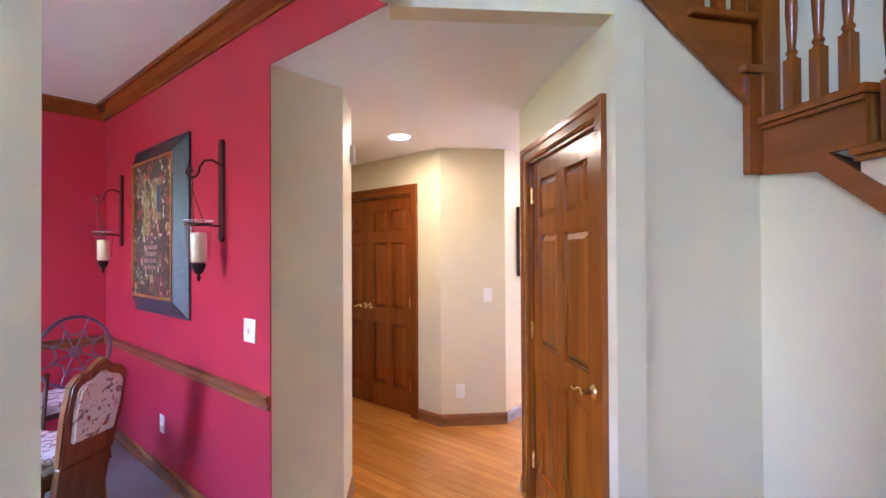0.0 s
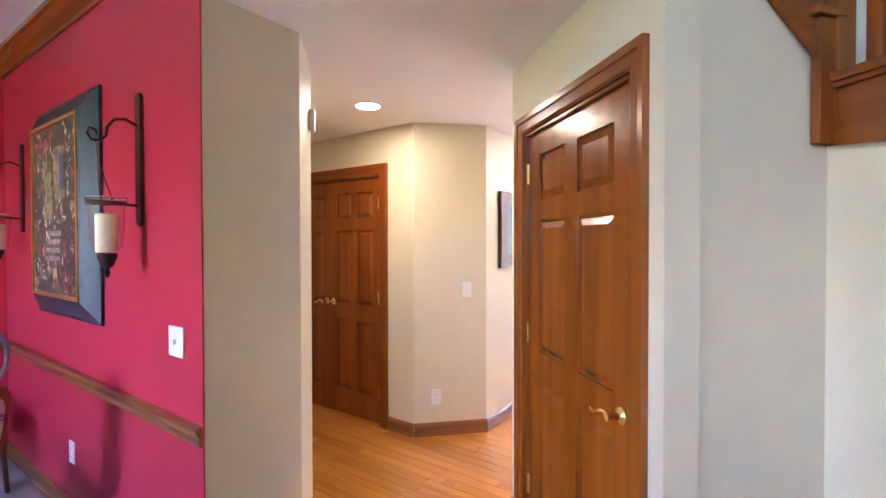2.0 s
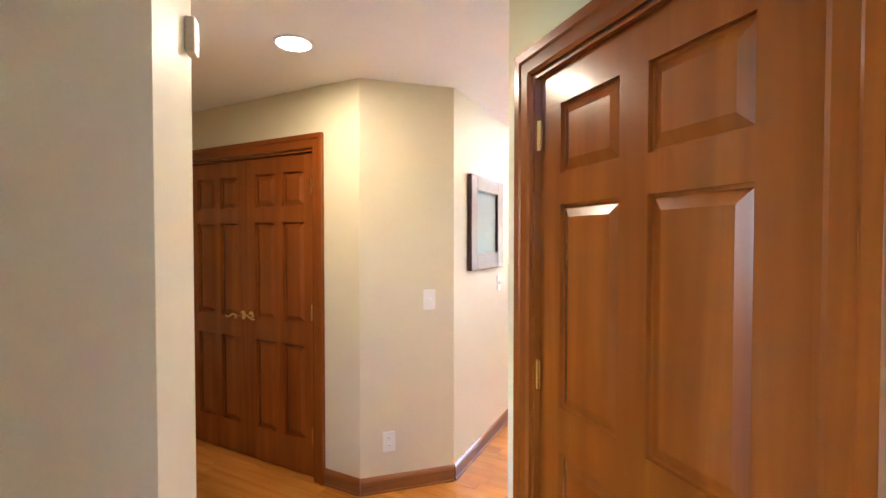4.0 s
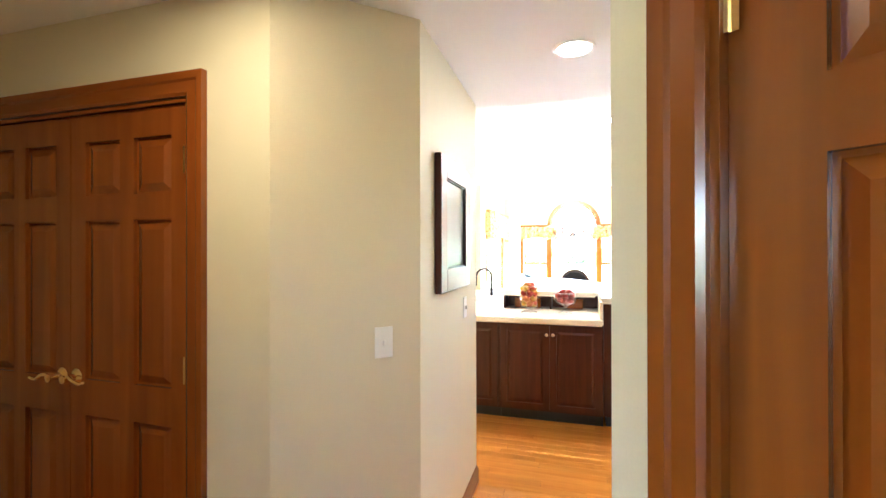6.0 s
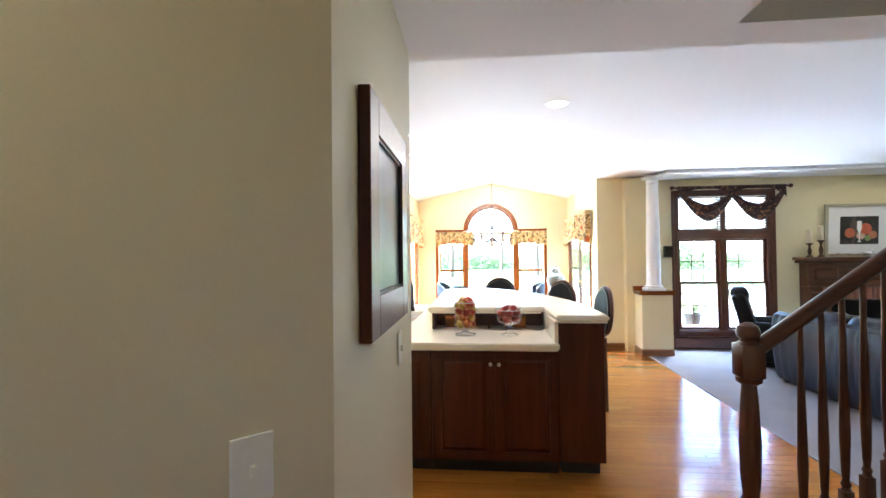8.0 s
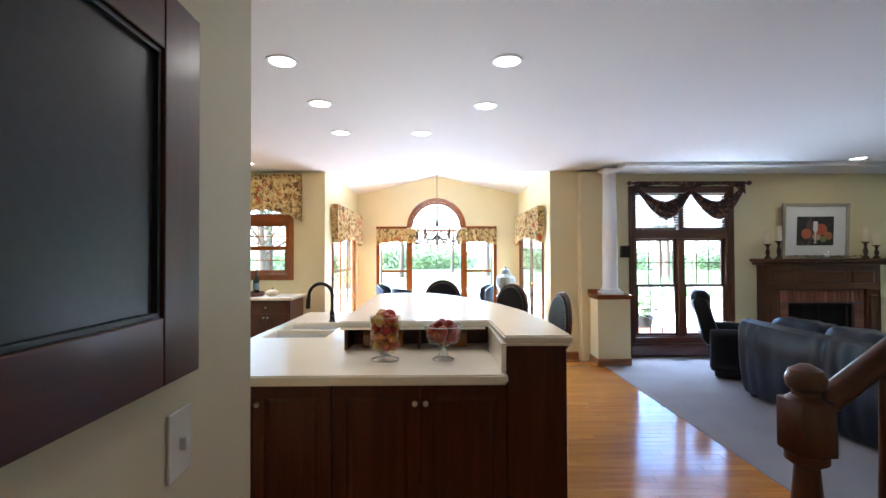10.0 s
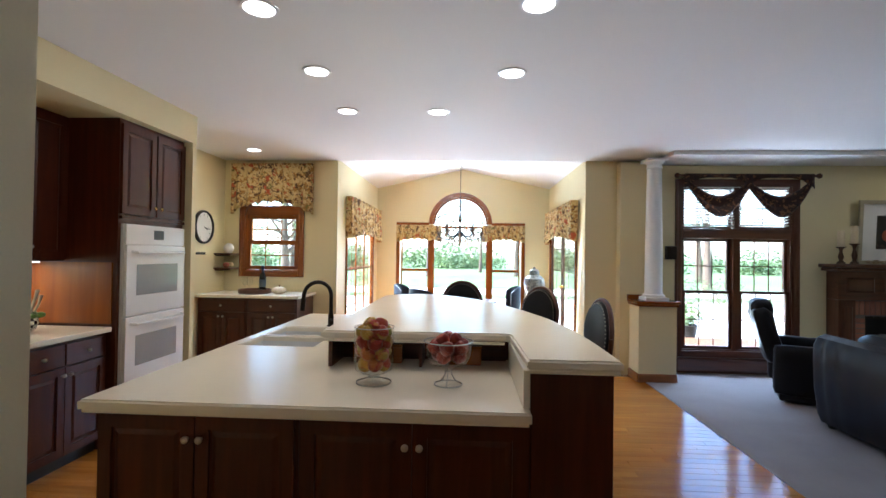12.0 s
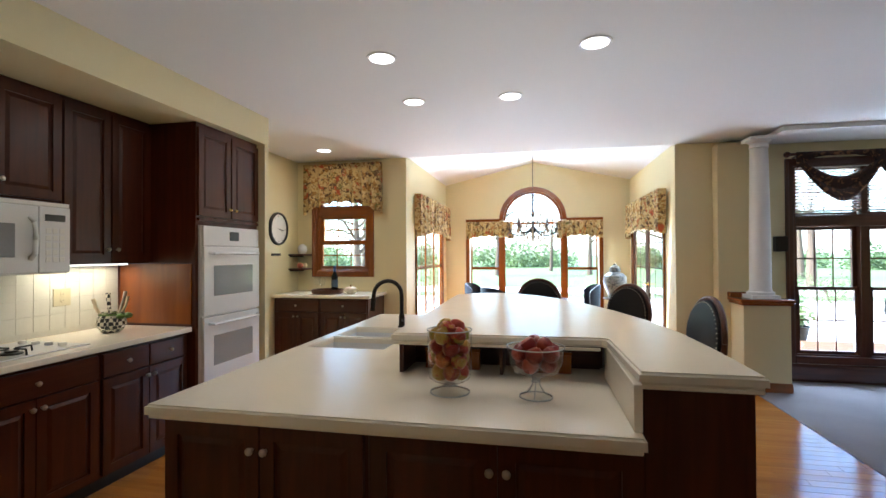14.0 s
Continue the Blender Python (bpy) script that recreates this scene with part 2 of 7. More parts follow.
IRON = material("aged_iron", (0.10, 0.060, 0.040), 0.45, 0.7, vary=0.3, bump=0.15)
SILVER = material("antique_silver_metal", (0.24, 0.24, 0.27), 0.35, 0.9, vary=0.25, bump=0.1)
ENAMEL = material("white_enamel", (0.80, 0.80, 0.80), 0.12, vary=0.01, bump=0.0)
BLACK_GLASS = material("dark_oven_glass", (0.30, 0.31, 0.32), 0.06, vary=0.05, bump=0.0)
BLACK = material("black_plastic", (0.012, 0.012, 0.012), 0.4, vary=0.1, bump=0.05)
PLASTIC = material("white_plastic", (0.78, 0.77, 0.72), 0.35, vary=0.02, bump=0.0)
ALMOND = material("almond_plastic", (0.62, 0.55, 0.36), 0.35, vary=0.02, bump=0.0)
TILE = material("white_wall_tile", (0.74, 0.72, 0.64), 0.18, vary=0.03, rand=0.03, bump=0.02)
BRICK = material("red_brick", (0.30, 0.12, 0.075), 0.85, vary=0.3, scale=9, fine=90, bump=0.6, rand=0.2)
WAX = material("cream_wax", (0.78, 0.66, 0.44), 0.5, vary=0.06, bump=0.05)
PAPER = material("white_mat_board", (0.80, 0.79, 0.76), 0.9, vary=0.01, bump=0.02)
GILT = material("gilt_frame", (0.55, 0.36, 0.10), 0.35, 0.8, vary=0.3, fine=120, bump=0.5)
CHAMPAGNE = material("champagne_frame", (0.45, 0.40, 0.30), 0.4, 0.6, vary=0.15, bump=0.1)
SLATE = material("blue_grey_frame", (0.034, 0.045, 0.058), 0.42, 0.2, vary=0.3, fine=40, bump=0.15)
CHALK = material("smoked_board", (0.030, 0.030, 0.032), 0.3, spec=0.35, vary=0.25, scale=1.5, bump=0.0)
GLASS = pane_glass("window_glass")
VALANCE = printed("floral_valance_cloth", (0.58, 0.42, 0.17), [((0.11, 0.055, 0.018), 1.0, 0.52), ((0.34, 0.18, 0.035), 1.4, 0.53), ((0.38, 0.075, 0.018), 0.7, 0.60), ((0.17, 0.15, 0.035), 0.8, 0.62), ((0.62, 0.49, 0.26), 1.8, 0.6)], 15)
SWAG = printed("dark_swag_cloth", (0.045, 0.020, 0.014), [((0.24, 0.11, 0.045), 1.0, 0.55), ((0.02, 0.012, 0.01), 1.6, 0.58), ((0.22, 0.13, 0.06), 2.0, 0.66)], 20)
FLORAL = printed("floral_upholstery", (0.80, 0.77, 0.73), [((0.30, 0.24, 0.22), 1.0, 0.56), ((0.45, 0.12, 0.10), 0.8, 0.62), ((0.16, 0.18, 0.14), 1.5, 0.64)], 24)
GARDEN_ART = printed("garden_painting", (0.06, 0.04, 0.03), [((0.42, 0.33, 0.16), 0.5, 0.55), ((0.34, 0.05, 0.045), 0.8, 0.56), ((0.07, 0.10, 0.035), 0.9, 0.56), ((0.02, 0.018, 0.025), 1.1, 0.57), ((0.66, 0.60, 0.50), 1.4, 0.61)], 14, rough=0.45)


# ---- mesh tools ----
def bx(bm, x0, y0, z0, x1, y1, z1, bevel=0.0):
    v = [bm.verts.new((x, y, z)) for x in (x0, x1) for y in (y0, y1) for z in (z0, z1)]
    f = [bm.faces.new([v[i] for i in q]) for q in ((0, 1, 3, 2), (4, 6, 7, 5), (0, 4, 5, 1), (2, 3, 7, 6), (0, 2, 6, 4), (1, 5, 7, 3))]
    if bevel:
        bmesh.ops.bevel(bm, geom=list({e for q in f for e in q.edges}), offset=bevel, segments=2, affect="EDGES", profile=0.5)
    return v


def box(x0, y0, z0, x1, y1, z1, bevel=0.0):
    bm = bmesh.new()
    bx(bm, x0, y0, z0, x1, y1, z1, bevel)
    return bm


def lathe(bm, profile, n=20, at=(0, 0, 0), squash=1.0):
    rings = []
    for r, z in profile:
        rings.append([bm.verts.new((at[0] + r * math.cos(2 * math.pi * i / n), at[1] + squash * r * math.sin(2 * math.pi * i / n), at[2] + z)) for i in range(n)])
    for a, b in zip(rings, rings[1:]):
        for i in range(n):
            bm.faces.new((a[i], a[(i + 1) % n], b[(i + 1) % n], b[i]))
    bm.faces.new(list(reversed(rings[0])))
    bm.faces.new(rings[-1])
    return bm


def prism(bm, pts, z0, z1):
    lo, hi = [bm.verts.new((x, y, z0)) for x, y in pts], [bm.verts.new((x, y, z1)) for x, y in pts]
    bm.faces.new(list(reversed(lo)))
    bm.faces.new(hi)
    k = len(pts)
    for i in range(k):
        bm.faces.new((lo[i], lo[(i + 1) % k], hi[(i + 1) % k], hi[i]))
    bmesh.ops.recalc_face_normals(bm, faces=bm.faces)
    return bm


def slab_xz(bm, pts, y0, y1):
    """Outline in x and z, pushed along y."""
    a, b = [bm.verts.new((x, y0, z)) for x, z in pts], [bm.verts.new((x, y1, z)) for x, z in pts]
    bm.faces.new(a)
    bm.faces.new(list(reversed(b)))
    k = len(pts)
    for i in range(k):
        bm.faces.new((a[i], b[i], b[(i + 1) % k], a[(i + 1) % k]))
    bmesh.ops.recalc_face_normals(bm, faces=bm.faces)
    return bm


def tube(bm, pts, r, n=8, taper=1.0):
    pts = [Vector(p) for p in pts]
    rings, up = [], Vector((0.123, 0.21, 0.97)).normalized()
    for i, p in enumerate(pts):
        way = (pts[min(i + 1, len(pts) - 1)] - pts[max(i - 1, 0)]).normalized()
        side = way.cross(up)
        if side.length < 0.05:
            side = way.cross(Vector((1, 0, 0)))
        side.normalize()
        other = side.cross(way)
        rr = r * (1 + (taper - 1) * i / max(len(pts) - 1, 1))
        rings.append([bm.verts.new(p + side * rr * math.cos(2 * math.pi * k / n) + other * rr * math.sin(2 * math.pi * k / n)) for k in range(n)])
    for a, b in zip(rings, rings[1:]):
        for k in range(n):
            bm.faces.new((a[k], a[(k + 1) % n], b[(k + 1) % n], b[k]))
    bm.faces.new(rings[0])
    bm.faces.new(list(reversed(rings[-1])))
    bmesh.ops.recalc_face_normals(bm, faces=bm.faces)
    return bm


def ball(bm, at, r, squash=1.0, seg=12):
    k = seg // 2
    return lathe(bm, [(max(r * math.sin(math.pi * i / k), 0.0004), -r * squash * math.cos(math.pi * i / k)) for i in range(k + 1)], seg, at)


def arc(cx, cz, r, a0, a1, n):
    return [(cx + r * math.cos(radians(a0 + (a1 - a0) * i / n)), cz + r * math.sin(radians(a0 + (a1 - a0) * i / n))) for i in range(n + 1)]


def part(name, bm, mat, parent=None, label="", smooth=False, m=None):
    me = bpy.data.meshes.new(name)
    bm.to_mesh(me)
    bm.free()
    if smooth:
        for p in me.polygons:
            p.use_smooth = True
        me.set_sharp_from_angle(angle=radians(35))
    me.materials.append(mat)
    ob = new(name, me)
    if parent is not None:
        ob.parent = parent
    if m is not None:
        ob.matrix_basis = m
    if label:
        ob["label"] = label
    return ob


def thing(name, label, category, m=None, group="", kind=""):
    ob = new(name)
    ob.empty_display_size = 0.1
    if m is not None:
        ob.matrix_basis = m
    return tagged(ob, label, category, group, kind)


def structure(name, bm, mat, label, category, smooth=False, m=None):
    return tagged(part(name, bm, mat, None, "", smooth, m), label, category, kind="structure")


def cells(ss, zs, solid, th):
    """Upright slab along x, from y=0 back to y=th, of the cells that are solid; inner faces left out."""
    bm = bmesh.new()
    vs = {}

    def v(i, j, k):
        if (i, j, k) not in vs:
            vs[i, j, k] = bm.verts.new((ss[i], th * k, zs[j]))
        return vs[i, j, k]

    ok = lambda i, j: 0 <= i < len(ss) - 1 and 0 <= j < len(zs) - 1 and solid(i, j)
    for i in range(len(ss) - 1):
        for j in range(len(zs) - 1):
            if not ok(i, j):
                continue
            for k in (0, 1):
                bm.faces.new([v(i, j, k), v(i + 1, j, k), v(i + 1, j + 1, k), v(i, j + 1, k)])
            for di, dj, a, b in ((-1, 0, (i, j), (i, j + 1)), (1, 0, (i + 1, j), (i + 1, j + 1)), (0, -1, (i, j), (i + 1, j)), (0, 1, (i, j + 1), (i + 1, j + 1))):
                if not ok(i + di, j + dj):
                    bm.faces.new([v(*a, 0), v(*b, 0), v(*b, 1), v(*a, 1)])
    bmesh.ops.recalc_face_normals(bm, faces=bm.faces)
    return bm


def along(a, b):
    """Pose with x running from a to b on the floor, and y to the left of that way."""
    return pose(a[0], a[1], 0, 0, 0, math.degrees(math.atan2(b[1] - a[1], b[0] - a[0])))


def wall(name, a, b, th, z0, z1, mat, label, holes=()):
    """Wall whose seen face runs from a to b; its thickness lies to the left of that way."""
    length = math.hypot(b[0] - a[0], b[1] - a[1])
    ss = sorted({0, length, *[h[0] for h in holes], *[h[1] for h in holes]})
    zs = sorted({z0, z1, *[h[2] for h in holes], *[h[3] for h in holes]})

    def solid(i, j):
        s, z = (ss[i] + ss[i + 1]) / 2, (zs[j] + zs[j + 1]) / 2
        return not any(h[0] < s < h[1] and h[2] < z < h[3] for h in holes)

    return structure(name, cells(ss, zs, solid, th), mat, label, "wall", m=along(a, b))


def profile_run(name, a, b, prof, mat, label, category, parent=None):
    """Moulding from a to b on the floor plan: prof gives (out, z) points; it stands out to the right of that way."""
    length = math.hypot(b[0] - a[0], b[1] - a[1])
    bm = bmesh.new()
    p, q = [bm.verts.new((0, -o, z)) for o, z in prof], [bm.verts.new((length, -o, z)) for o, z in prof]
    bm.faces.new(p)
    bm.faces.new(list(reversed(q)))
    k = len(prof)
    for i in range(k):
        bm.faces.new((p[i], q[i], q[(i + 1) % k], p[(i + 1) % k]))
    bmesh.ops.recalc_face_normals(bm, faces=bm.faces)
    return structure(name, bm, mat, label, category, m=along(a, b))


BASE_PROFILE = [(0, 0), (0.018, 0), (0.018, 0.012), (0.013, 0.014), (0.013, 0.075), (0.009, 0.09), (0.004, 0.098), (0, 0.1)]


def baseboard(a, b):
    return profile_run("baseboard", a, b, BASE_PROFILE, TRIM_X, "honey-stained oak baseboard along the wall", "baseboard")


def casing_boards(parent, x0, x1, z1, w=0.085, mz=OAK_Z, mx=OAK_X, z0=0.0):
    """Stepped door casing round an opening; the wall's face is y = 0 and the room lies at y < 0."""
    for s, e in ((x0 - w, x0), (x1, x1 + w)):
        bm = bmesh.new()
        inner = e if s < x0 else s
        outer = s if s < x0 else e
        k = 1 if outer > inner else -1
        prof = [(inner, 0), (inner, -0.012), (inner + k * 0.012, -0.018), (inner + k * 0.05, -0.018), (inner + k * 0.058, -0.024), (outer, -0.026), (outer, 0)]
        lo = [bm.verts.new((x, y, z0)) for x, y in prof]
        hi = [bm.verts.new((x, y, z1 + abs(x - inner))) for x, y in prof]
        bm.faces.new(lo)
        bm.faces.new(hi)
        for i in range(len(prof)):
            bm.faces.new((lo[i], lo[(i + 1) % len(prof)], hi[(i + 1) % len(prof)], hi[i]))
        bmesh.ops.recalc_face_normals(bm, faces=bm.faces)
        part("side_casing", bm, mz, parent)
    bm = bmesh.new()
    prof = [(0, 0), (0, -0.012), (0.012, -0.018), (0.05, -0.018), (0.058, -0.024), (w, -0.026), (w, 0)]
    lo, hi = [bm.verts.new((x0 - o, y, z1 + o)) for o, y in prof], [bm.verts.new((x1 + o, y, z1 + o)) for o, y in prof]
    bm.faces.new(lo)
    bm.faces.new(hi)
    for i in range(len(prof)):
        bm.faces.new((lo[i], hi[i], hi[(i + 1) % len(prof)], lo[(i + 1) % len(prof)]))
    bmesh.ops.recalc_face_normals(bm, faces=bm.faces)
    part("head_casing", bm, mx, parent)


def raised_panel(x0, z0, x1, z1, y, depth=0.011, border=0.03):
    """Raised field with sloping sides, its face at y, sunk by depth round the rim."""
    bm = bmesh.new()
    o = [bm.verts.new(c) for c in ((x0, y + depth, z0), (x1, y + depth, z0), (x1, y + depth, z1), (x0, y + depth, z1))]
    g = 0.009
    r = [bm.verts.new(c) for c in ((x0 + g, y + depth, z0 + g), (x1 - g, y + depth, z0 + g), (x1 - g, y + depth, z1 - g), (x0 + g, y + depth, z1 - g))]
    i_ = [bm.verts.new(c) for c in ((x0 + border, y + 0.001, z0 + border), (x1 - border, y + 0.001, z0 + border), (x1 - border, y + 0.001, z1 - border), (x0 + border, y + 0.001, z1 - border))]
    for a, b in ((o, r), (r, i_)):
        for k in range(4):
            bm.faces.new((a[k], a[(k + 1) % 4], b[(k + 1) % 4], b[k]))
    bm.faces.new(i_)
    bk = [bm.verts.new((v.co.x, y + depth + 0.012, v.co.z)) for v in o]
    for k in range(4):
        bm.faces.new((bk[k], bk[(k + 1) % 4], o[(k + 1) % 4], o[k]))
    bm.faces.new(list(reversed(bk)))
    bmesh.ops.recalc_face_normals(bm, faces=bm.faces)
    return bm


def framed(x0, x1, z0, z1, xs, zs, y, th):
    """Frame of stiles and rails: openings xs by zs left free."""
    ss = sorted({x0, x1, *[v for p in xs for v in p]})
    zz = sorted({z0, z1, *[v for p in zs for v in p]})

    def solid(i, j):
        s, z = (ss[i] + ss[i + 1]) / 2, (zz[j] + zz[j + 1]) / 2
        return not (any(p[0] < s < p[1] for p in xs) and any(p[0] < z < p[1] for p in zs))

    bm = cells(ss, zz, solid, th)
    for v in bm.verts:
        v.co.y += y
    return bm


def knob(parent, at, mat, r=0.014):
    bm = bmesh.new()
    lathe(bm, [(0.006, 0), (0.006, 0.012), (r, 0.018), (r, 0.024), (r * 0.6, 0.031), (0.001, 0.033)], 14)
    bmesh.ops.rotate(bm, verts=bm.verts, cent=(0, 0, 0), matrix=Matrix.Rotation(radians(90), 3, "X"))
    bmesh.ops.translate(bm, verts=bm.verts, vec=at)
    return part("knob", bm, mat, parent, smooth=True)


def lever(parent, at, side):
    """Brass rose and curved lever that points to side (-1 or 1) along x."""
    bm = bmesh.new()
    lathe(bm, [(0.032, 0), (0.032, 0.006), (0.026, 0.012), (0.014, 0.018), (0.012, 0.05), (0.016, 0.054), (0.016, 0.062), (0.004, 0.066)], 18)
    bmesh.ops.rotate(bm, verts=bm.verts, cent=(0, 0, 0), matrix=Matrix.Rotation(radians(90), 3, "X"))
    tube(bm, [(side * 0.11 * k / 10, -0.056 + 0.004 * math.sin(k), 0.012 * math.sin(k / 10 * 6.0)) for k in range(11)], 0.0085, 8, 0.7)
    bmesh.ops.translate(bm, verts=bm.verts, vec=at)
    return part("lever_handle", bm, BRASS, parent, "polished brass lever handle", smooth=True)


def hinge(parent, at):
    bm = bmesh.new()
    lathe(bm, [(0.007, 0), (0.007, 0.1)], 8, at)
    bx(bm, at[0] - 0.018, at[1], at[2], at[0] + 0.018, at[1] + 0.003, at[2] + 0.1)
    return part("hinge", bm, BRASS, parent, "brass hinge")


def six_panel_leaf(parent, x0, w, h, y=0.012):
    """Six-panel door leaf from x0, its face at y; returns nothing."""
    st, mid = 0.105 * w / 0.78, 0.09 * w / 0.78
    c = x0 + w / 2
    xs = [(x0 + st, c - mid / 2), (c + mid / 2, x0 + w - st)]
    zs = [(0.23, 0.83), (0.975, 1.62), (1.72, 1.94)]
    leaf = part("leaf", framed(x0, x0 + w, 0.008, h, xs, zs, y, 0.035), OAK_Z, parent)
    for a, b in xs:
        for lo, hi in zs:
            part("panel", raised_panel(a, lo, b, hi, y + 0.001, 0.014, 0.04), OAK_Z, parent)
    return leaf

# ---- large structure ----
A2, C2 = (-0.366, 1.965), (0.028, 2.464)  # foyer wall under the stairs: from the closet's corner to the inner corner
U3 = Vector((0.772, -0.635))
E3 = (C2[0] + 2.3 * U3.x, C2[1] + 2.3 * U3.y)
ND0, NDU = Vector((-1.223, 2.705)), Vector((0.741, -0.671))


def nd(s):
    return (ND0.x + NDU.x * s, ND0.y + NDU.y * s)


wall("wall_dining_north", (-4.55, 1.33), (-1.0, 1.33), 0.006, 0, 2.78, RED, "deep red painted dining room wall", [(2.72, 3.55, 0, 2.44)])
wall("wall_dining_west", (-4.55, -2.6), (-4.55, 1.33), 0.12, 0, 2.78, RED, "deep red painted dining room wall")
# the opening is out of view, there only to let daylight in
wall("wall_dining_south", (-1.0, -2.6), (-4.55, -2.6), 0.12, 0, 2.78, RED, "deep red dining room wall with an unseen daylight opening", [(1.3, 2.3, 1.0, 2.2)])
wall("wall_dining_east", (-1.0, 0.34), (-1.0, -2.6), 0.1, 0, 5.2, CREAM, "cream painted wall between foyer and dining room")
wall("wall_dining_header", (-1.0, 1.325), (-1.0, 0.34), 0.1, 2.44, 5.2, CREAM, "cream header over the dining room opening")
bm = bmesh.new()
prism(bm, [(-1.83, 1.337), (-1.83, 1.767), (-2.11, 2.05), (-4.28, 2.05), (-4.28, 1.337)], 0, 2.44)
structure("wall_hall_south", bm, CREAM, "thick cream painted wall with a splayed corner", "wall")
wall("wall_foyer_header", (-0.995, 1.34), A2, 0.1, 2.436, 5.2, CREAM, "cream header above the hall opening")
L2 = math.dist(A2, C2)
bm = bmesh.new()
slab_xz(bm, [(0, 0), (L2, 0), (L2, 2.15), (0, 2.75)], 0, 0.1)
structure("wall_foyer_closet", bm, CREAM, "cream painted wall under the staircase", "wall", m=along(A2, C2))
bm = bmesh.new()
slab_xz(bm, [(0.0, 0), (2.3, 0), (2.3, 0.35), (0.3, 1.84), (0.0, 2.0)], 0, 0.1)
structure("wall_foyer_stair", bm, CREAM, "cream painted wall below the lower stairs", "wall", m=along(C2, E3))
wall("wall_closet_diagonal", nd(-0.09), nd(1.14), 0.12, 0, 2.44, CREAM, "cream painted diagonal wall round a closet door", [(0.166, 1.081, 0, 2.065)])
wall("wall_closet_back", (-0.45, 3.72), nd(-0.09), 0.1, 0, 2.44, CREAM, "cream painted wall behind the closet")
wall("wall_stair_south", (7.2, 3.72), (-0.45, 3.72), 0.1, 0, 5.2, CREAM, "cream painted stairwell wall")
wall("wall_hall_north", (-4.28, 3.245), (-2.38, 3.245), 0.12, 0, 2.44, CREAM, "cream painted hall wall with a double closet", [(0.285, 1.545, 0, 2.07)])
wall("wall_hall_splay", (-2.38, 3.245), (-1.975, 3.66), 0.12, 0, 2.44, CREAM, "short splayed cream painted wall")
wall("wall_hall_east", (-1.975, 3.66), (-2.012, 4.83), 0.12, 0, 2.44, CREAM, "cream painted wall that ends at the kitchen")
wall("wall_hall_west", (-4.28, 2.05), (-4.28, 4.0), 0.12, 0, 2.44, CREAM, "cream painted hall end wall")
wall("wall_closet_inside", (-4.28, 3.9), (-2.1, 3.9), 0.1, 0, 2.44, CREAM, "plain back wall of the hall closet")
wall("wall_kitchen_south", (-2.131, 4.826), (-4.75, 4.826), 0.12, 0, 2.735, YELLOW, "straw painted kitchen wall")
wall("wall_kitchen_west", (-4.75, 4.87), (-4.75, 10.36), 0.12, 0, 2.735, YELLOW, "straw painted kitchen wall")
wall("wall_nook_north", (-4.75, 10.36), (-3.19, 10.36), 0.12, 0, 2.735, YELLOW, "straw painted wall with a small window", [(0.295, 1.035, 1.23, 2.35)])
wall("wall_bay_west", (-3.19, 10.482), (-3.19, 13.08), 0.05, 0, 2.80, YELLOW, "straw painted bay wall with a tall window", [(0.398, 2.138, 0.4, 2.1)])
bm = bmesh.new()
AX, AZ, AR = -1.58, 2.07, 0.53
for q in ([(-3.19, 0), (-2.74, 0), (-2.74, 3.3), (-3.19, 3.3)], [(-0.42, 0), (0.1, 0), (0.1, 3.3), (-0.42, 3.3)], [(-2.74, 0), (-0.42, 0), (-0.42, 0.4), (-2.74, 0.4)],
          [(-2.74, 2.03), (AX - AR, 2.03), *reversed(arc(AX, AZ, AR, 0, 180, 24)), (AX + AR, 2.03), (-0.42, 2.03), (-0.42, 3.3), (-2.74, 3.3)]):
    slab_xz(bm, q, 13.08, 13.20)
structure("wall_bay_north", bm, YELLOW, "straw painted gable wall with an arched window", "wall")
wall("wall_bay_east", (0.1, 13.08), (0.1, 10.48), 0.05, 0, 2.80, YELLOW, "straw painted bay wall with a patio door", [(0.3, 2.2, 0.03, 2.1)])
wall("wall_family_north", (0.1, 10.36), (7.2, 10.36), 0.12, 0, 2.735, YELLOW, "straw painted family room wall", [(1.23, 2.60, 0.30, 2.42), (5.5, 6.87, 0.30, 2.42)])
wall("wall_family_east", (7.2, 10.36), (7.2, 3.72), 0.12, 0, 5.2, YELLOW, "plain straw painted wall")
wall("wall_family_south", (7.2, 4.85), (2.9, 4.85), 0.1, 0, 2.735, YELLOW, "plain straw painted wall")
wall("wall_shaft_north", (-0.648, 4.715), (7.2, 4.715), 0.1, 2.735, 5.2, CREAM, "cream stairwell wall above the ceiling")
wall("wall_upper_west", (-2.0, 1.42), (-2.0, 4.9), 0.1, 2.735, 5.2, CREAM, "plain upper landing wall")
wall("wall_upper_south", (-2.0, 1.42), (-1.0, 1.42), 0.1, 2.735, 5.2, CREAM, "plain upper landing wall")
wall("wall_upper_north", (-2.0, 4.8), (-0.65, 4.8), 0.1, 2.735, 5.2, CREAM, "plain upper landing wall")
# unseen openings, sized by how much daylight the foyer needs
wall("wall_foyer_south", (3.2, -2.6), (-0.9, -2.6), 0.12, 0, 5.2, CREAM, "cream foyer wall with unseen daylight openings", [(2.0, 2.25, 1.2, 2.2), (1.7, 2.5, 3.4, 4.4)])
wall("wall_foyer_east", (3.2, 3.72), (3.2, -2.6), 0.12, 0, 5.2, CREAM, "plain cream foyer wall")

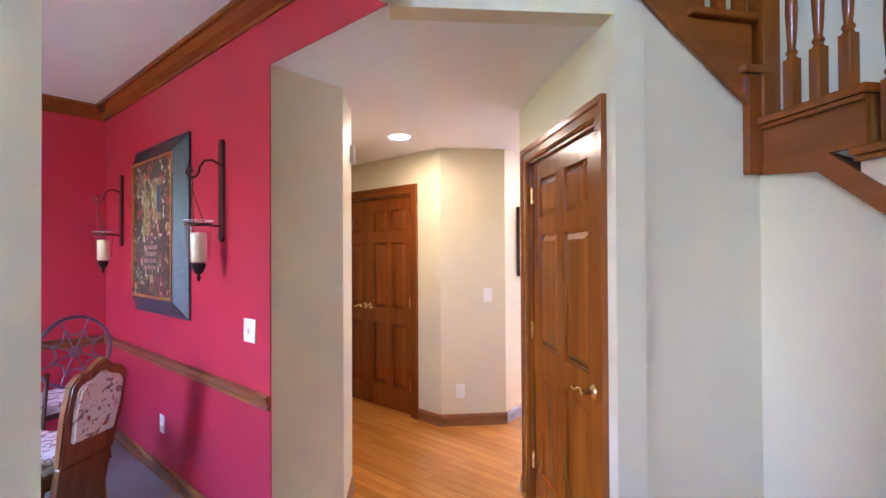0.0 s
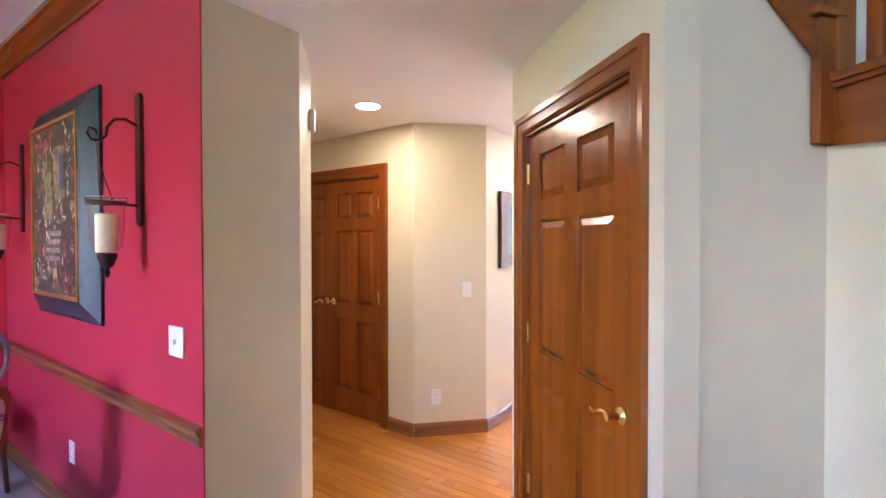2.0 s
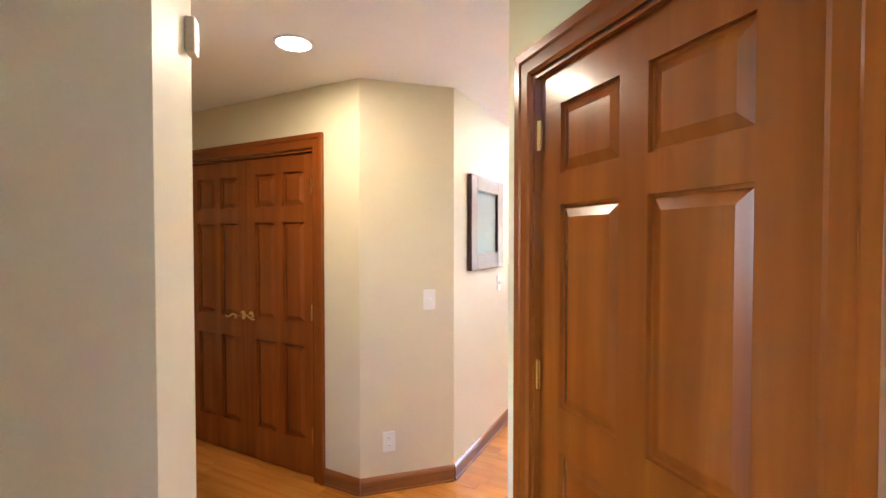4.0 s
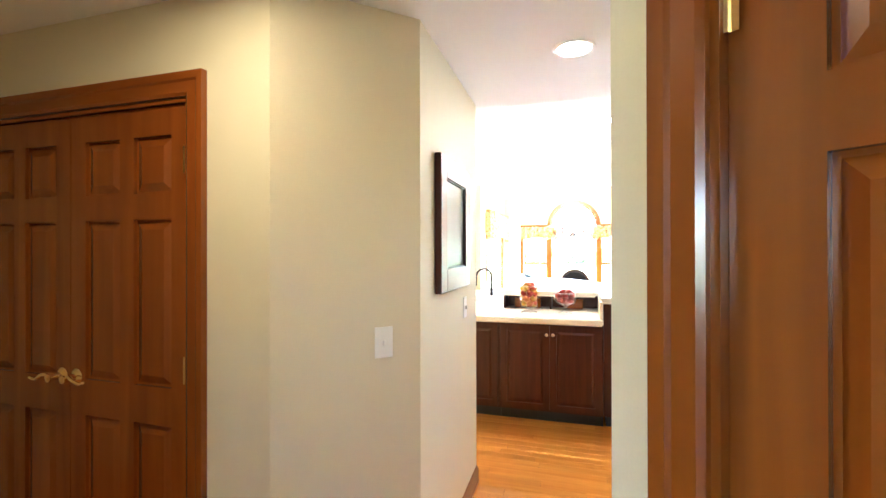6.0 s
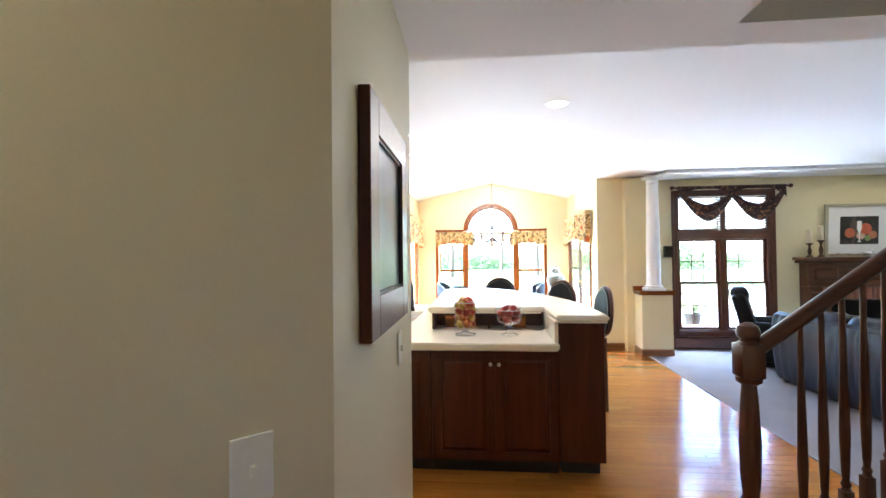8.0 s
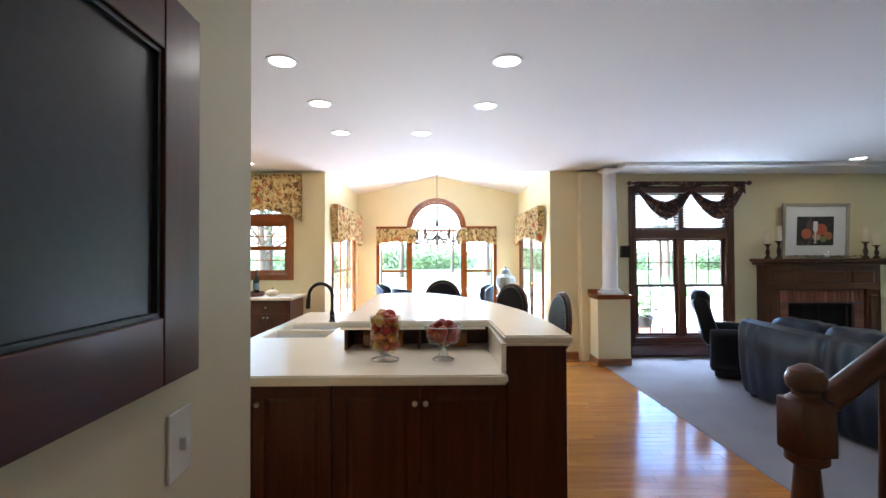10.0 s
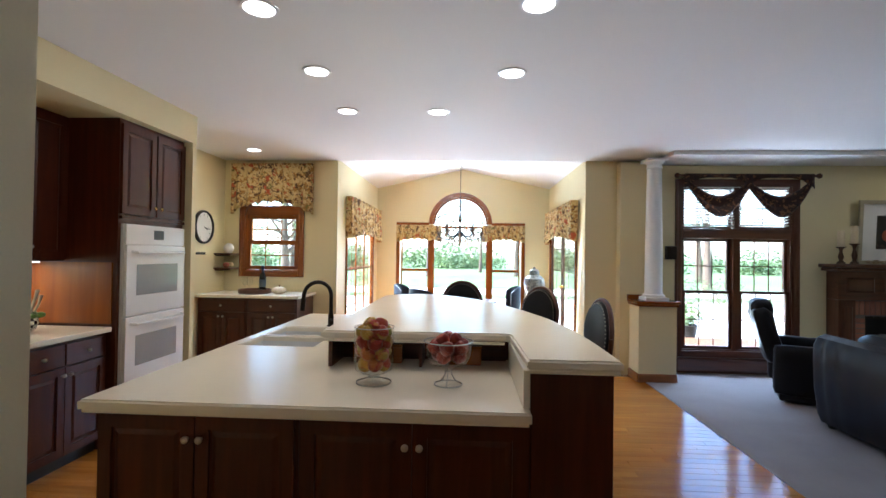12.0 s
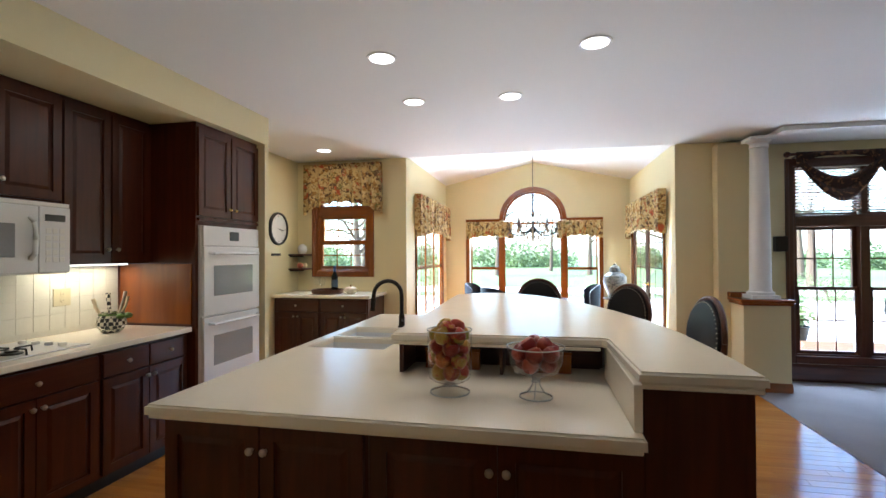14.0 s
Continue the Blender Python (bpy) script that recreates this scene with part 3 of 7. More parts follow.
bm = bmesh.new()
prism(bm, [(-4.3, 1.338), (-1.02, 1.338), (A2[0] - 0.012, A2[1] + 0.012), nd(-0.09), (-0.648, 3.50), (-0.648, 4.71), (2.9, 4.71), (2.9, 4.925), (-4.87, 4.925), (-4.87, 4.6)], 2.44, 2.733)
structure("ceiling_hall", bm, WHITE, "white painted lower hall ceiling", "ceiling")
structure("ceiling_kitchen", box(-4.87, 4.926, 2.735, 7.3, 10.36, 2.83), WHITE, "white painted flat ceiling of kitchen and family room", "ceiling")
bm = bmesh.new()
for s, (xa, za), (xb, zb) in ((0, (-3.31, 2.725), (-1.545, 3.12)), (1, (0.22, 2.725), (-1.545, 3.12))):
    slab_xz(bm, [(xa, za), (xb, zb), (xb, zb + 0.1), (xa, za + 0.1)], 10.361, 13.07)
structure("ceiling_bay", bm, WHITE, "white vaulted ceiling over the breakfast bay", "ceiling")
structure("ceiling_dining", box(-4.65, -2.7, 2.78, -1.0, 1.33, 2.85), WHITE, "white painted dining room ceiling", "ceiling")
structure("ceiling_foyer", box(-2.1, -2.7, 5.2, 7.3, 4.95, 5.3), WHITE, "plain white upper ceiling", "ceiling")
structure("ceiling_beam", box(0.95, 9.72, 2.685, 7.2, 10.359, 2.734), WHITE, "shallow white dropped band along the ceiling", "ceiling")

# soffit above the wall cabinets, and the end of the oven wall
structure("kitchen_soffit", box(-4.749, 4.927, 2.48, -3.96, 8.39, 2.734), YELLOW, "straw painted soffit above the cabinets", "wall")
structure("wall_oven_end", box(-4.749, 8.33, 0, -3.96, 8.39, 2.479), YELLOW, "short straw painted wall beside the ovens", "wall")
structure("wall_pilaster", box(0.50, 10.20, 0, 0.82, 10.359, 2.684), YELLOW, "straw painted pilaster behind the column", "wall")

# floors
structure("subfloor", box(-5.0, -2.8, -0.25, 7.4, 13.3, -0.03), JOINT_SHADE, "dark base below the floor boards", "floor")
structure("carpet_family", box(0.70, 4.7, -0.03, 7.2, 10.36, 0.006, 0.004), CARPET, "pale grey cut-pile carpet", "carpet")
structure("carpet_dining", box(-4.55, -2.6, -0.03, -0.95, 1.336, 0.006), CARPET, "pale grey cut-pile carpet", "carpet")

# crown moulding, chair rail and baseboards
CROWN = [(0, 2.67), (0.012, 2.67), (0.018, 2.687), (0.05, 2.715), (0.075, 2.75), (0.092, 2.757), (0.096, 2.78), (0, 2.78)]
profile_run("crown_moulding", (-4.55, 1.33), (-1.0, 1.33), CROWN, OAK_X, "oak crown moulding in the dining room", "moulding")
profile_run("crown_moulding", (-4.55, -2.6), (-4.55, 1.33), CROWN, OAK_X, "oak crown moulding in the dining room", "moulding")
RAIL = [(0, 0.755), (0.012, 0.755), (0.016, 0.77), (0.012, 0.785), (0.02, 0.80), (0.026, 0.815), (0.026, 0.825), (0, 0.83)]
profile_run("chair_rail", (-4.55, 1.33), (-1.833, 1.33), RAIL, TRIM_X, "oak chair rail on the red wall", "moulding")
profile_run("chair_rail", (-4.55, -2.6), (-4.55, 1.33), RAIL, TRIM_X, "oak chair rail on the red wall", "moulding")
for a, b in (((-4.55, 1.33), (-1.833, 1.33)), ((-4.55, -2.6), (-4.55, 1.33)), ((-4.28, 3.245), (-4.082, 3.245)), ((-2.648, 3.245), (-2.38, 3.245)), ((-2.38, 3.245), (-1.975, 3.66)), ((-1.975, 3.66), (-2.012, 4.83)),
             ((-4.28, 2.05), (-4.28, 3.245)), (nd(-0.09), nd(-0.005)), (A2, C2), (C2, E3), ((-2.11, 2.05), (-4.28, 2.05)), ((-1.83, 1.767), (-2.11, 2.05)), ((-1.83, 1.337), (-1.83, 1.767)), ((-3.19, 10.36), (-3.19, 13.08)), ((-3.19, 13.08), (0.1, 13.08)),
             ((0.1, 10.36), (0.50, 10.36)), ((0.1, 13.08), (0.1, 12.88)), ((0.1, 10.75), (0.1, 10.36)), ((2.79, 10.36), (3.2, 10.36)), ((1.07, 10.36), (1.24, 10.36))):
    if math.dist(a, b) > 0.02:
        baseboard(a, b)


# ---- doors ----
def near_door():
    t = thing("door_1", "closed six-panel honey oak closet door with brass lever", "door", along(nd(-0.014), nd(1)), kind="structure")
    six_panel_leaf(t, 0.114, 0.866, 2.05, 0.022)
    part("jamb", box(0.092, 0.0, 0, 0.113, 0.119, 2.062), OAK_Z, t)
    part("jamb", box(0.981, 0.0, 0, 1.003, 0.119, 2.062), OAK_Z, t)
    part("jamb", box(0.113, 0.0, 2.051, 0.981, 0.119, 2.063), OAK_X, t)
    casing_boards(t, 0.099, 1.0, 2.065)
    lever(t, (0.915, 0.022, 0.91), -1)
    for z in (0.22, 1.0, 1.81):
        hinge(t, (0.115, 0.014, z))
    part("rubber_stop", box(0.085, -0.045, 0.03, 0.092, -0.026, 0.06), BRASS, t)
    return t


def closet_door():
    t = thing("door_2", "closed double six-panel honey oak closet doors with brass levers", "door", along((-4.28, 3.245), (-2.38, 3.245)), kind="structure")
    six_panel_leaf(t, 0.302, 0.612, 2.05, 0.016)
    six_panel_leaf(t, 0.917, 0.612, 2.05, 0.016)
    part("jamb", box(0.287, 0.0, 0, 0.301, 0.119, 2.068), OAK_Z, t)
    part("jamb", box(1.530, 0.0, 0, 1.543, 0.119, 2.068), OAK_Z, t)
    part("jamb", box(0.301, 0.0, 2.053, 1.530, 0.119, 2.068), OAK_X, t)
    casing_boards(t, 0.285, 1.545, 2.07)
    lever(t, (0.875, 0.016, 0.985), -1)
    lever(t, (0.957, 0.016, 0.985), 1)
    for z in (0.22, 1.0, 1.79):
        hinge(t, (0.302, 0.008, z))
        hinge(t, (1.529, 0.008, z))
    return t


near_door()
closet_door()


# ---- windows ----
def sash(parent, x0, x1, z0, z1, y, cols, rows, mz, mx, stile=0.045, bar=0.014, rail=0.05, sunk=0.016, thick=0.035):
    """One sash with its frame, glazing bars and pane, its face at y."""
    s = part("sash", framed(x0, x1, z0, z1, [(x0 + stile, x1 - stile)], [(z0 + rail, z1 - rail)], y, thick), mz, parent)
    p = part("pane", box(x0 + stile, y + sunk, z0 + rail, x1 - stile, y + sunk + 0.004, z1 - rail), GLASS, s)
    p.visible_shadow = False
    for i in range(1, cols):
        x = x0 + stile + (x1 - x0 - 2 * stile) * i / cols
        part("glazing_bar", box(x - bar / 2, y + sunk - 0.0035, z0 + rail, x + bar / 2, y + sunk - 0.0005, z1 - rail), mz, s)
    for j in range(1, rows):
        z = z0 + rail + (z1 - z0 - 2 * rail) * j / rows
        part("glazing_bar", box(x0 + stile, y + sunk - 0.004, z - bar / 2, x1 - stile, y + sunk - 0.001, z + bar / 2), mx, s)
    return s


def window_casing(t, x0, x1, z0, z1, w, mz, mx, sill=True, deep=0.117):
    casing_boards(t, x0, x1, z1, w, mz, mx, z0 - (w if not sill else 0.0))
    if sill:
        part("window_sill", box(x0 - w - 0.02, -0.055, z0 - 0.028, x1 + w + 0.02, 0.03, z0, 0.006), mx, t)
        part("apron", box(x0 - w, -0.018, z0 - 0.028 - w, x1 + w, 0.0, z0 - 0.029, 0.004), mx, t)
    else:
        part("bottom_casing", box(x0, -0.022, z0 - w, x1, 0.0, z0, 0.004), mx, t)
    part("window_frame", framed(x0 - 0.001, x1 + 0.001, z0 - 0.001, z1 + 0.001, [(x0 + 0.018, x1 - 0.018)], [(z0 + 0.018, z1 - 0.018)], 0.001, deep), mz, t)


def nook_window():
    t = thing("window_1", "small oak double-hung kitchen window with glazing bars", "window", along((-4.75, 10.36), (-3.19, 10.36)), kind="structure")
    x0, x1 = 0.295, 1.035
    window_casing(t, x0, x1, 1.23, 2.35, 0.075, OAK_Z, OAK_X, False)
    part("transom_bar", box(x0 + 0.02, 0.01, 1.99, x1 - 0.02, 0.1, 2.07), OAK_X, t)
    sash(t, x0 + 0.02, x1 - 0.02, 1.60, 1.99, 0.06, 3, 2, OAK_Z, OAK_X)
    sash(t, x0 + 0.02, x1 - 0.02, 1.25, 1.64, 0.022, 3, 2, OAK_Z, OAK_X)
    sash(t, x0 + 0.02, x1 - 0.02, 2.07, 2.33, 0.04, 3, 1, OAK_Z, OAK_X)


def bay_window():
    t = thing("window_2", "wide oak bay window with a half-round arched centre light", "window", pose(0, 13.08, 0), kind="structure")
    for s, e in ((-2.81, -2.74), (-0.42, -0.35)):
        part("side_casing", box(s, -0.024, 0.33, e, 0.0, 2.10, 0.004), OAK_Z, t)
    for s, e in ((-2.738, AX - AR - 0.072), (AX + AR + 0.072, -0.422)):
        part("head_casing", box(s, -0.024, 2.03, e, 0.0, 2.10, 0.004), OAK_X, t)
    bm = bmesh.new()
    slab_xz(bm, arc(AX, AZ, AR + 0.075, 0, 180, 28) + arc(AX, AZ, AR, 180, 0, 28), -0.026, 0.0)
    part("arch_casing", bm, OAK_X, t)
    bm = bmesh.new()
    slab_xz(bm, arc(AX, AZ, AR - 0.001, 0, 180, 28) + arc(AX, AZ, AR - 0.04, 180, 0, 28), 0.02, 0.1)
    part("arch_frame", bm, OAK_X, t)
    for x in (-2.14, -1.02):
        part("mullion", box(x - 0.04, -0.018, 0.401, x + 0.04, 0.1, 2.03, 0.004), OAK_Z, t)
    part("window_sill", box(-2.83, -0.06, 0.372, -0.33, 0.02, 0.40, 0.005), OAK_X, t)
    for a, b in ((-2.72, -2.18), (-0.98, -0.44)):
        sash(t, a, b, 1.16, 2.03, 0.06, 1, 1, OAK_Z, OAK_X, stile=0.024, rail=0.032)
        sash(t, a, b, 0.42, 1.21, 0.022, 1, 1, OAK_Z, OAK_X, stile=0.024, rail=0.04)
    sash(t, -2.10, -1.06, 0.42, 2.03, 0.03, 1, 1, OAK_Z, OAK_X, stile=0.022, rail=0.035)
    bm = bmesh.new()
    slab_xz(bm, [(AX - AR + 0.04, 2.035)] + list(reversed(arc(AX, AZ, AR - 0.04, 0, 180, 24))) + [(AX + AR - 0.04, 2.035)], 0.05, 0.054)
    p = part("pane", bm, GLASS, t)
    p.visible_shadow = False


def bay_side_window():
    t = thing("window_3", "tall oak casement pair with glazing bars in the bay", "window", along((-3.19, 10.36), (-3.19, 13.08)), kind="structure")
    window_casing(t, 0.52, 2.26, 0.4, 2.1, 0.075, OAK_Z, OAK_X, deep=0.03)
    for a, b in ((0.525, 1.09), (1.13, 1.66), (1.70, 2.255)):
        sash(t, a, b, 1.25, 2.09, 0.002, 2, 3, OAK_Z, OAK_X, stile=0.012, rail=0.025, bar=0.01, sunk=0.005, thick=0.014)
        sash(t, a, b, 0.41, 1.25, 0.002, 2, 3, OAK_Z, OAK_X, stile=0.012, rail=0.025, bar=0.01, sunk=0.005, thick=0.014)
    for x in (1.11, 1.68):
        part("mullion", box(x - 0.016, 0.0, 0.42, x + 0.016, 0.018, 2.08), OAK_Z, t)


def patio_door():
    t = thing("door_3", "glazed oak patio door pair with glazing bars", "door", along((0.1, 13.08), (0.1, 10.48)), kind="structure")
    casing_boards(t, 0.3, 2.2, 2.1, 0.075, OAK_Z, OAK_X)
    part("door_frame", framed(0.301, 2.199, 0.031, 2.099, [(0.33, 1.23), (1.27, 2.17)], [(0.06, 2.07)], 0.001, 0.045), DARK_Z, t)
    for a, b in ((0.335, 1.225), (1.275, 2.165)):
        sash(t, a, b, 0.065, 2.065, 0.003, 2, 5, DARK_Z, DARK_X, stile=0.07, rail=0.11, sunk=0.006, thick=0.025)
    lever(t, (1.33, 0.003, 1.0), 1)


def family_window():
    t = thing("window_4", "tall dark-stained family room window with a transom above", "window", pose(0.1, 10.36, 0), kind="structure")
    x0, x1 = 1.23, 2.60
    window_casing(t, x0, x1, 0.30, 2.42, 0.085, DARK_Z, DARK_X, False)
    part("kick_panel", raised_panel(x0 - 0.08, 0.012, x1 + 0.08, 0.21, -0.024, 0.012, 0.03), DARK_X, t)
    part("transom_bar", box(x0 + 0.018, -0.012, 1.74, x1 - 0.018, 0.1, 1.87, 0.004), DARK_X, t)
    c = (x0 + x1) / 2
    part("mullion", box(c - 0.045, -0.014, 0.302, c + 0.045, 0.1, 1.739, 0.004), DARK_Z, t)
    part("mullion", box(c - 0.03, -0.010, 1.871, c + 0.03, 0.1, 2.40, 0.004), DARK_Z, t)
    for a, b in ((x0 + 0.02, c - 0.046), (c + 0.046, x1 - 0.02)):
        sash(t, a, b, 1.03, 1.74, 0.06, 3, 2, DARK_Z, DARK_X, stile=0.04, rail=0.035)
        sash(t, a, b, 0.32, 1.07, 0.022, 3, 2, DARK_Z, DARK_X, stile=0.04, rail=0.035)
        sash(t, a, b, 1.872, 2.40, 0.04, 2, 2, DARK_Z, DARK_X, stile=0.03, rail=0.03)
    # blind drawn up in the transom
    bl = part("blind", box(x0 + 0.03, 0.0, 2.395, x1 - 0.03, 0.035, 2.41), PLASTIC, t, "white slatted blind")
    for k in range(13):
        part("slat", box(x0 + 0.03, 0.002, -0.0015, x1 - 0.03, 0.034, 0.0015), PLASTIC, bl, m=Matrix.Translation((0, 0, 2.372 - k * 0.038)) @ Matrix.Translation((0, 0.018, 0)) @ Matrix.Rotation(radians(-28), 4, "X") @ Matrix.Translation((0, -0.018, 0)))
    return t


nook_window()
bay_window()
bay_side_window()
patio_door()
fw = family_window()
tagged(copy_thing(fw, pose(4.37, 10.36, 0)), label="tall dark-stained window beyond the fireplace")


# ---- staircases ----
def turned(h, r=0.021, foot=0.20):
    """Turned baluster on a square foot."""
    bm = bmesh.new()
    bx(bm, -r, -r, 0, r, r, foot, 0.003)
    k = h - foot
    lathe(bm, [(r * 0.95, foot), (r * 0.7, foot + 0.012), (r * 0.98, foot + 0.024), (r * 0.62, foot + 0.04), (r * 0.75, foot + 0.07), (r * 1.0, foot + k * 0.28), (r * 0.92, foot + k * 0.4), (r * 0.62, foot + k * 0.75), (r * 0.55, h)], 14)
    return bm


def foyer_stairs():
    t = thing("staircase", "honey oak open staircase with turned balusters above cream walls", "staircase", along(C2, E3), kind="structure")
    # x runs down the lower flight, y into the stairs; the upper flight runs back along -y on the other wall
    for k in range(8):
        x0, z = 0.0 + 0.40 * (k > 0) + 0.25 * max(k - 1, 0), 2.06 - 0.2 * k
        x1 = 0.42 if k == 0 else x0 + 0.27
        part("tread", box(x0 - 0.02, -0.045, z - 0.032, x1 + 0.02, 0.95, z, 0.008), OAK_Y, t)
        part("riser", box(x1 - 0.02, 0.002, z - 0.2, x1, 0.95, z - 0.033), OAK_Y, t)
        part("nosing_cove", box(x0 - 0.008, -0.036, z - 0.052, x1 + 0.008, -0.0165, z - 0.033, 0.006), OAK_X, t)
        part("bracket", box(x0 + 0.002, -0.016, z - 0.2, x1 + 0.0, 0.0015, z - 0.033), OAK_X if k == 0 else CREAM, t)
        if k:
            for d in (0.07, 0.19):
                part("baluster", turned(0.80), OAK_Z, t, smooth=True, m=pose(x0 + d, 0.02, z))
    bm = bmesh.new()
    slab_xz(bm, [(0.0, 1.83), (0.26, 1.80), (2.2, 0.24), (2.2, 0.30), (0.3, 1.86), (0.0, 1.87)], -0.022, -0.003)
    part("skirt", bm, OAK_X, t)
    for d in (0.13, 0.235, 0.34):
        part("baluster", turned(0.85), OAK_Z, t, smooth=True, m=pose(d, 0.02, 2.06))
    part("newel_post", box(-0.035, -0.02, 2.061, 0.045, 0.06, 3.1, 0.004), OAK_Z, t)
    return t


def foyer_upper_flight():
    """Flight above the closet wall; x runs from the closet's corner to the inner corner."""
    t = thing("staircase", "honey oak upper stair flight with turned balusters", "staircase", along(A2, C2), kind="structure")
    L = L2
    part("corner_box", box(L - 0.085, -0.035, 1.83, L - 0.005, -0.002, 2.235, 0.004), OAK_Z, t)
    for k, (x0, x1, z) in enumerate(((L - 0.10, L + 0.02, 2.27), (L - 0.34, L - 0.04, 2.48), (L - 0.60, L - 0.30, 2.69), (L - 0.86, L - 0.56, 2.90), (L - 1.12, L - 0.82, 3.11))):
        part("tread", box(x0 - 0.015, -0.05, z - 0.032, x1, 0.9, z, 0.008), OAK_Y, t)
        part("riser", box(x0 + 0.01, 0.003, z + 0.001, x0 + 0.03, 0.9, z + 0.177), OAK_Y, t)
        if k:
            for d in (0.06, 0.16, 0.26):
                part("baluster", turned(0.85, foot=0.1), OAK_Z, t, smooth=True, m=pose(x0 + d, 0.015, z))
    bm = bmesh.new()
    slab_xz(bm, [(L - 0.08, 2.12), (L - 0.08, 2.237), (L - 0.05, 2.237), (L - 0.05, 2.447), (L - 0.31, 2.447), (L - 0.31, 2.657), (L - 0.57, 2.657), (L - 0.57, 2.867), (L - 0.83, 2.867), (L - 0.83, 2.74)], -0.018, -0.001)
    part("stringer", bm, OAK_X, t)
    bm = bmesh.new()
    slab_xz(bm, [(L - 0.075, 2.10), (L - 0.075, 2.135), (L - 0.85, 2.775), (L - 0.85, 2.735)], -0.034, -0.0185)
    part("stringer_bead", bm, OAK_X, t)
    return t


def back_stairs():
    t = thing("staircase", "dark-stained stair rail rising beside the kitchen", "staircase", kind="structure")
    for k in range(13):
        x, z = -0.47 + 0.25 * k, 0.185 * (k + 1)
        part("tread", box(x - 0.025, 3.725, z - 0.03, x + 0.25, 4.895, z, 0.006), OAK_Y, t)
        part("riser", box(x, 3.725, z - 0.185, x + 0.018, 4.87, z - 0.031), TRIM_WHITE, t)
        for d in (0.035, 0.118, 0.202):
            if k or d > 0.1:
                part("baluster", turned(0.937 + d * 0.74, 0.020, 0.16 + (d - 0.05) * 0.74), DARK_Z, t, smooth=True, m=pose(x + d, 4.85, z))
    bm = bmesh.new()
    slab_xz(bm, [(-0.46, 0.0), (2.78, 0.0), (2.78, 2.2), (-0.46, -0.0 + 0.10)], 4.80, 4.868)
    part("stair_side", bm, CREAM, t)
    # hand rail, broad and rounded
    bm = bmesh.new()
    way = Vector((1, 0, 0.74)).normalized()
    pts = []
    for k in range(12):
        a = 2 * math.pi * k / 12
        pts.append((0.034 * math.cos(a), 0.036 * math.sin(a) * (1.0 if math.sin(a) > 0 else 0.8)))
    up = Vector((-way.z, 0, way.x))
    rings = []
    for s in (0.0, 4.0):
        o = Vector((-0.52, 4.85, 1.105)) + way * s
        rings.append([bm.verts.new(o + Vector((0, 1, 0)) * a + up * b) for a, b in pts])
    for k in range(12):
        bm.faces.new((rings[0][k], rings[0][(k + 1) % 12], rings[1][(k + 1) % 12], rings[1][k]))
    bm.faces.new(rings[0])
    bm.faces.new(list(reversed(rings[1])))
    bmesh.ops.recalc_face_normals(bm, faces=bm.faces)
    part("handrail", bm, DARK_X, t, smooth=True)
    bm = bmesh.new()
    bx(bm, -0.045, -0.045, 0, 0.045, 0.045, 0.42, 0.005)
    lathe(bm, [(0.043, 0.42), (0.030, 0.435), (0.044, 0.455), (0.030, 0.48), (0.038, 0.55), (0.043, 0.70), (0.036, 0.86), (0.029, 0.95), (0.050, 0.965), (0.050, 0.985)], 20)
    bx(bm, -0.047, -0.047, 0.985, 0.047, 0.047, 1.125, 0.006)
    lathe(bm, [(0.048, 1.125), (0.032, 1.137), (0.032, 1.147), (0.044, 1.158), (0.047, 1.178), (0.038, 1.202), (0.014, 1.216), (0.001, 1.218)], 20)
    part("newel_post", bm, DARK_Z, t, smooth=True, m=pose(-0.56, 4.85, 0))


foyer_stairs()
foyer_upper_flight()
back_stairs()


# ---- half wall and column ----
def column():
    structure("half_wall", box(0.62, 9.87, 0, 1.06, 10.199, 0.90), YELLOW, "short straw painted half wall", "wall")
    t = thing("half_wall_cap", "honey oak cap board on the half wall", "trim", kind="structure")
    part("board", box(0.585, 9.835, 0.93, 1.095, 10.199, 0.965, 0.008), OAK_X, t)
    part("cove", box(0.60, 9.85, 0.901, 1.08, 10.199, 0.929, 0.006), OAK_X, t)
    part("upstand", box(0.585, 10.12, 0.966, 0.80, 10.198, 1.02, 0.004), OAK_X, t)
    for a, b in (((0.62, 10.199), (0.62, 9.87)), ((0.62, 9.87), (1.06, 9.87)), ((1.06, 9.87), (1.06, 10.199))):
        baseboard(a, b)
    c = thing("column", "round white painted column on the half wall", "column", pose(0.84, 10.01, 0.966), kind="structure")
    part("plinth", box(-0.135, -0.135, 0, 0.135, 0.135, 0.04, 0.004), TRIM_WHITE, c)
    bm = bmesh.new()
    lathe(bm, [(0.128, 0.041), (0.132, 0.055), (0.128, 0.07), (0.108, 0.078), (0.106, 0.092), (0.101, 0.10), (0.100, 0.6), (0.084, 1.58), (0.083, 1.60)], 32)
    part("shaft", bm, TRIM_WHITE, c, smooth=True)
    bm = bmesh.new()
    lathe(bm, [(0.083, 1.601), (0.092, 1.605), (0.092, 1.62), (0.086, 1.63), (0.086, 1.655), (0.10, 1.67), (0.115, 1.685)], 32)
    part("capital", bm, TRIM_WHITE, c, smooth=True)
    part("abacus", box(-0.125, -0.125, 1.686, 0.125, 0.125, 1.718, 0.003), TRIM_WHITE, c)


column()

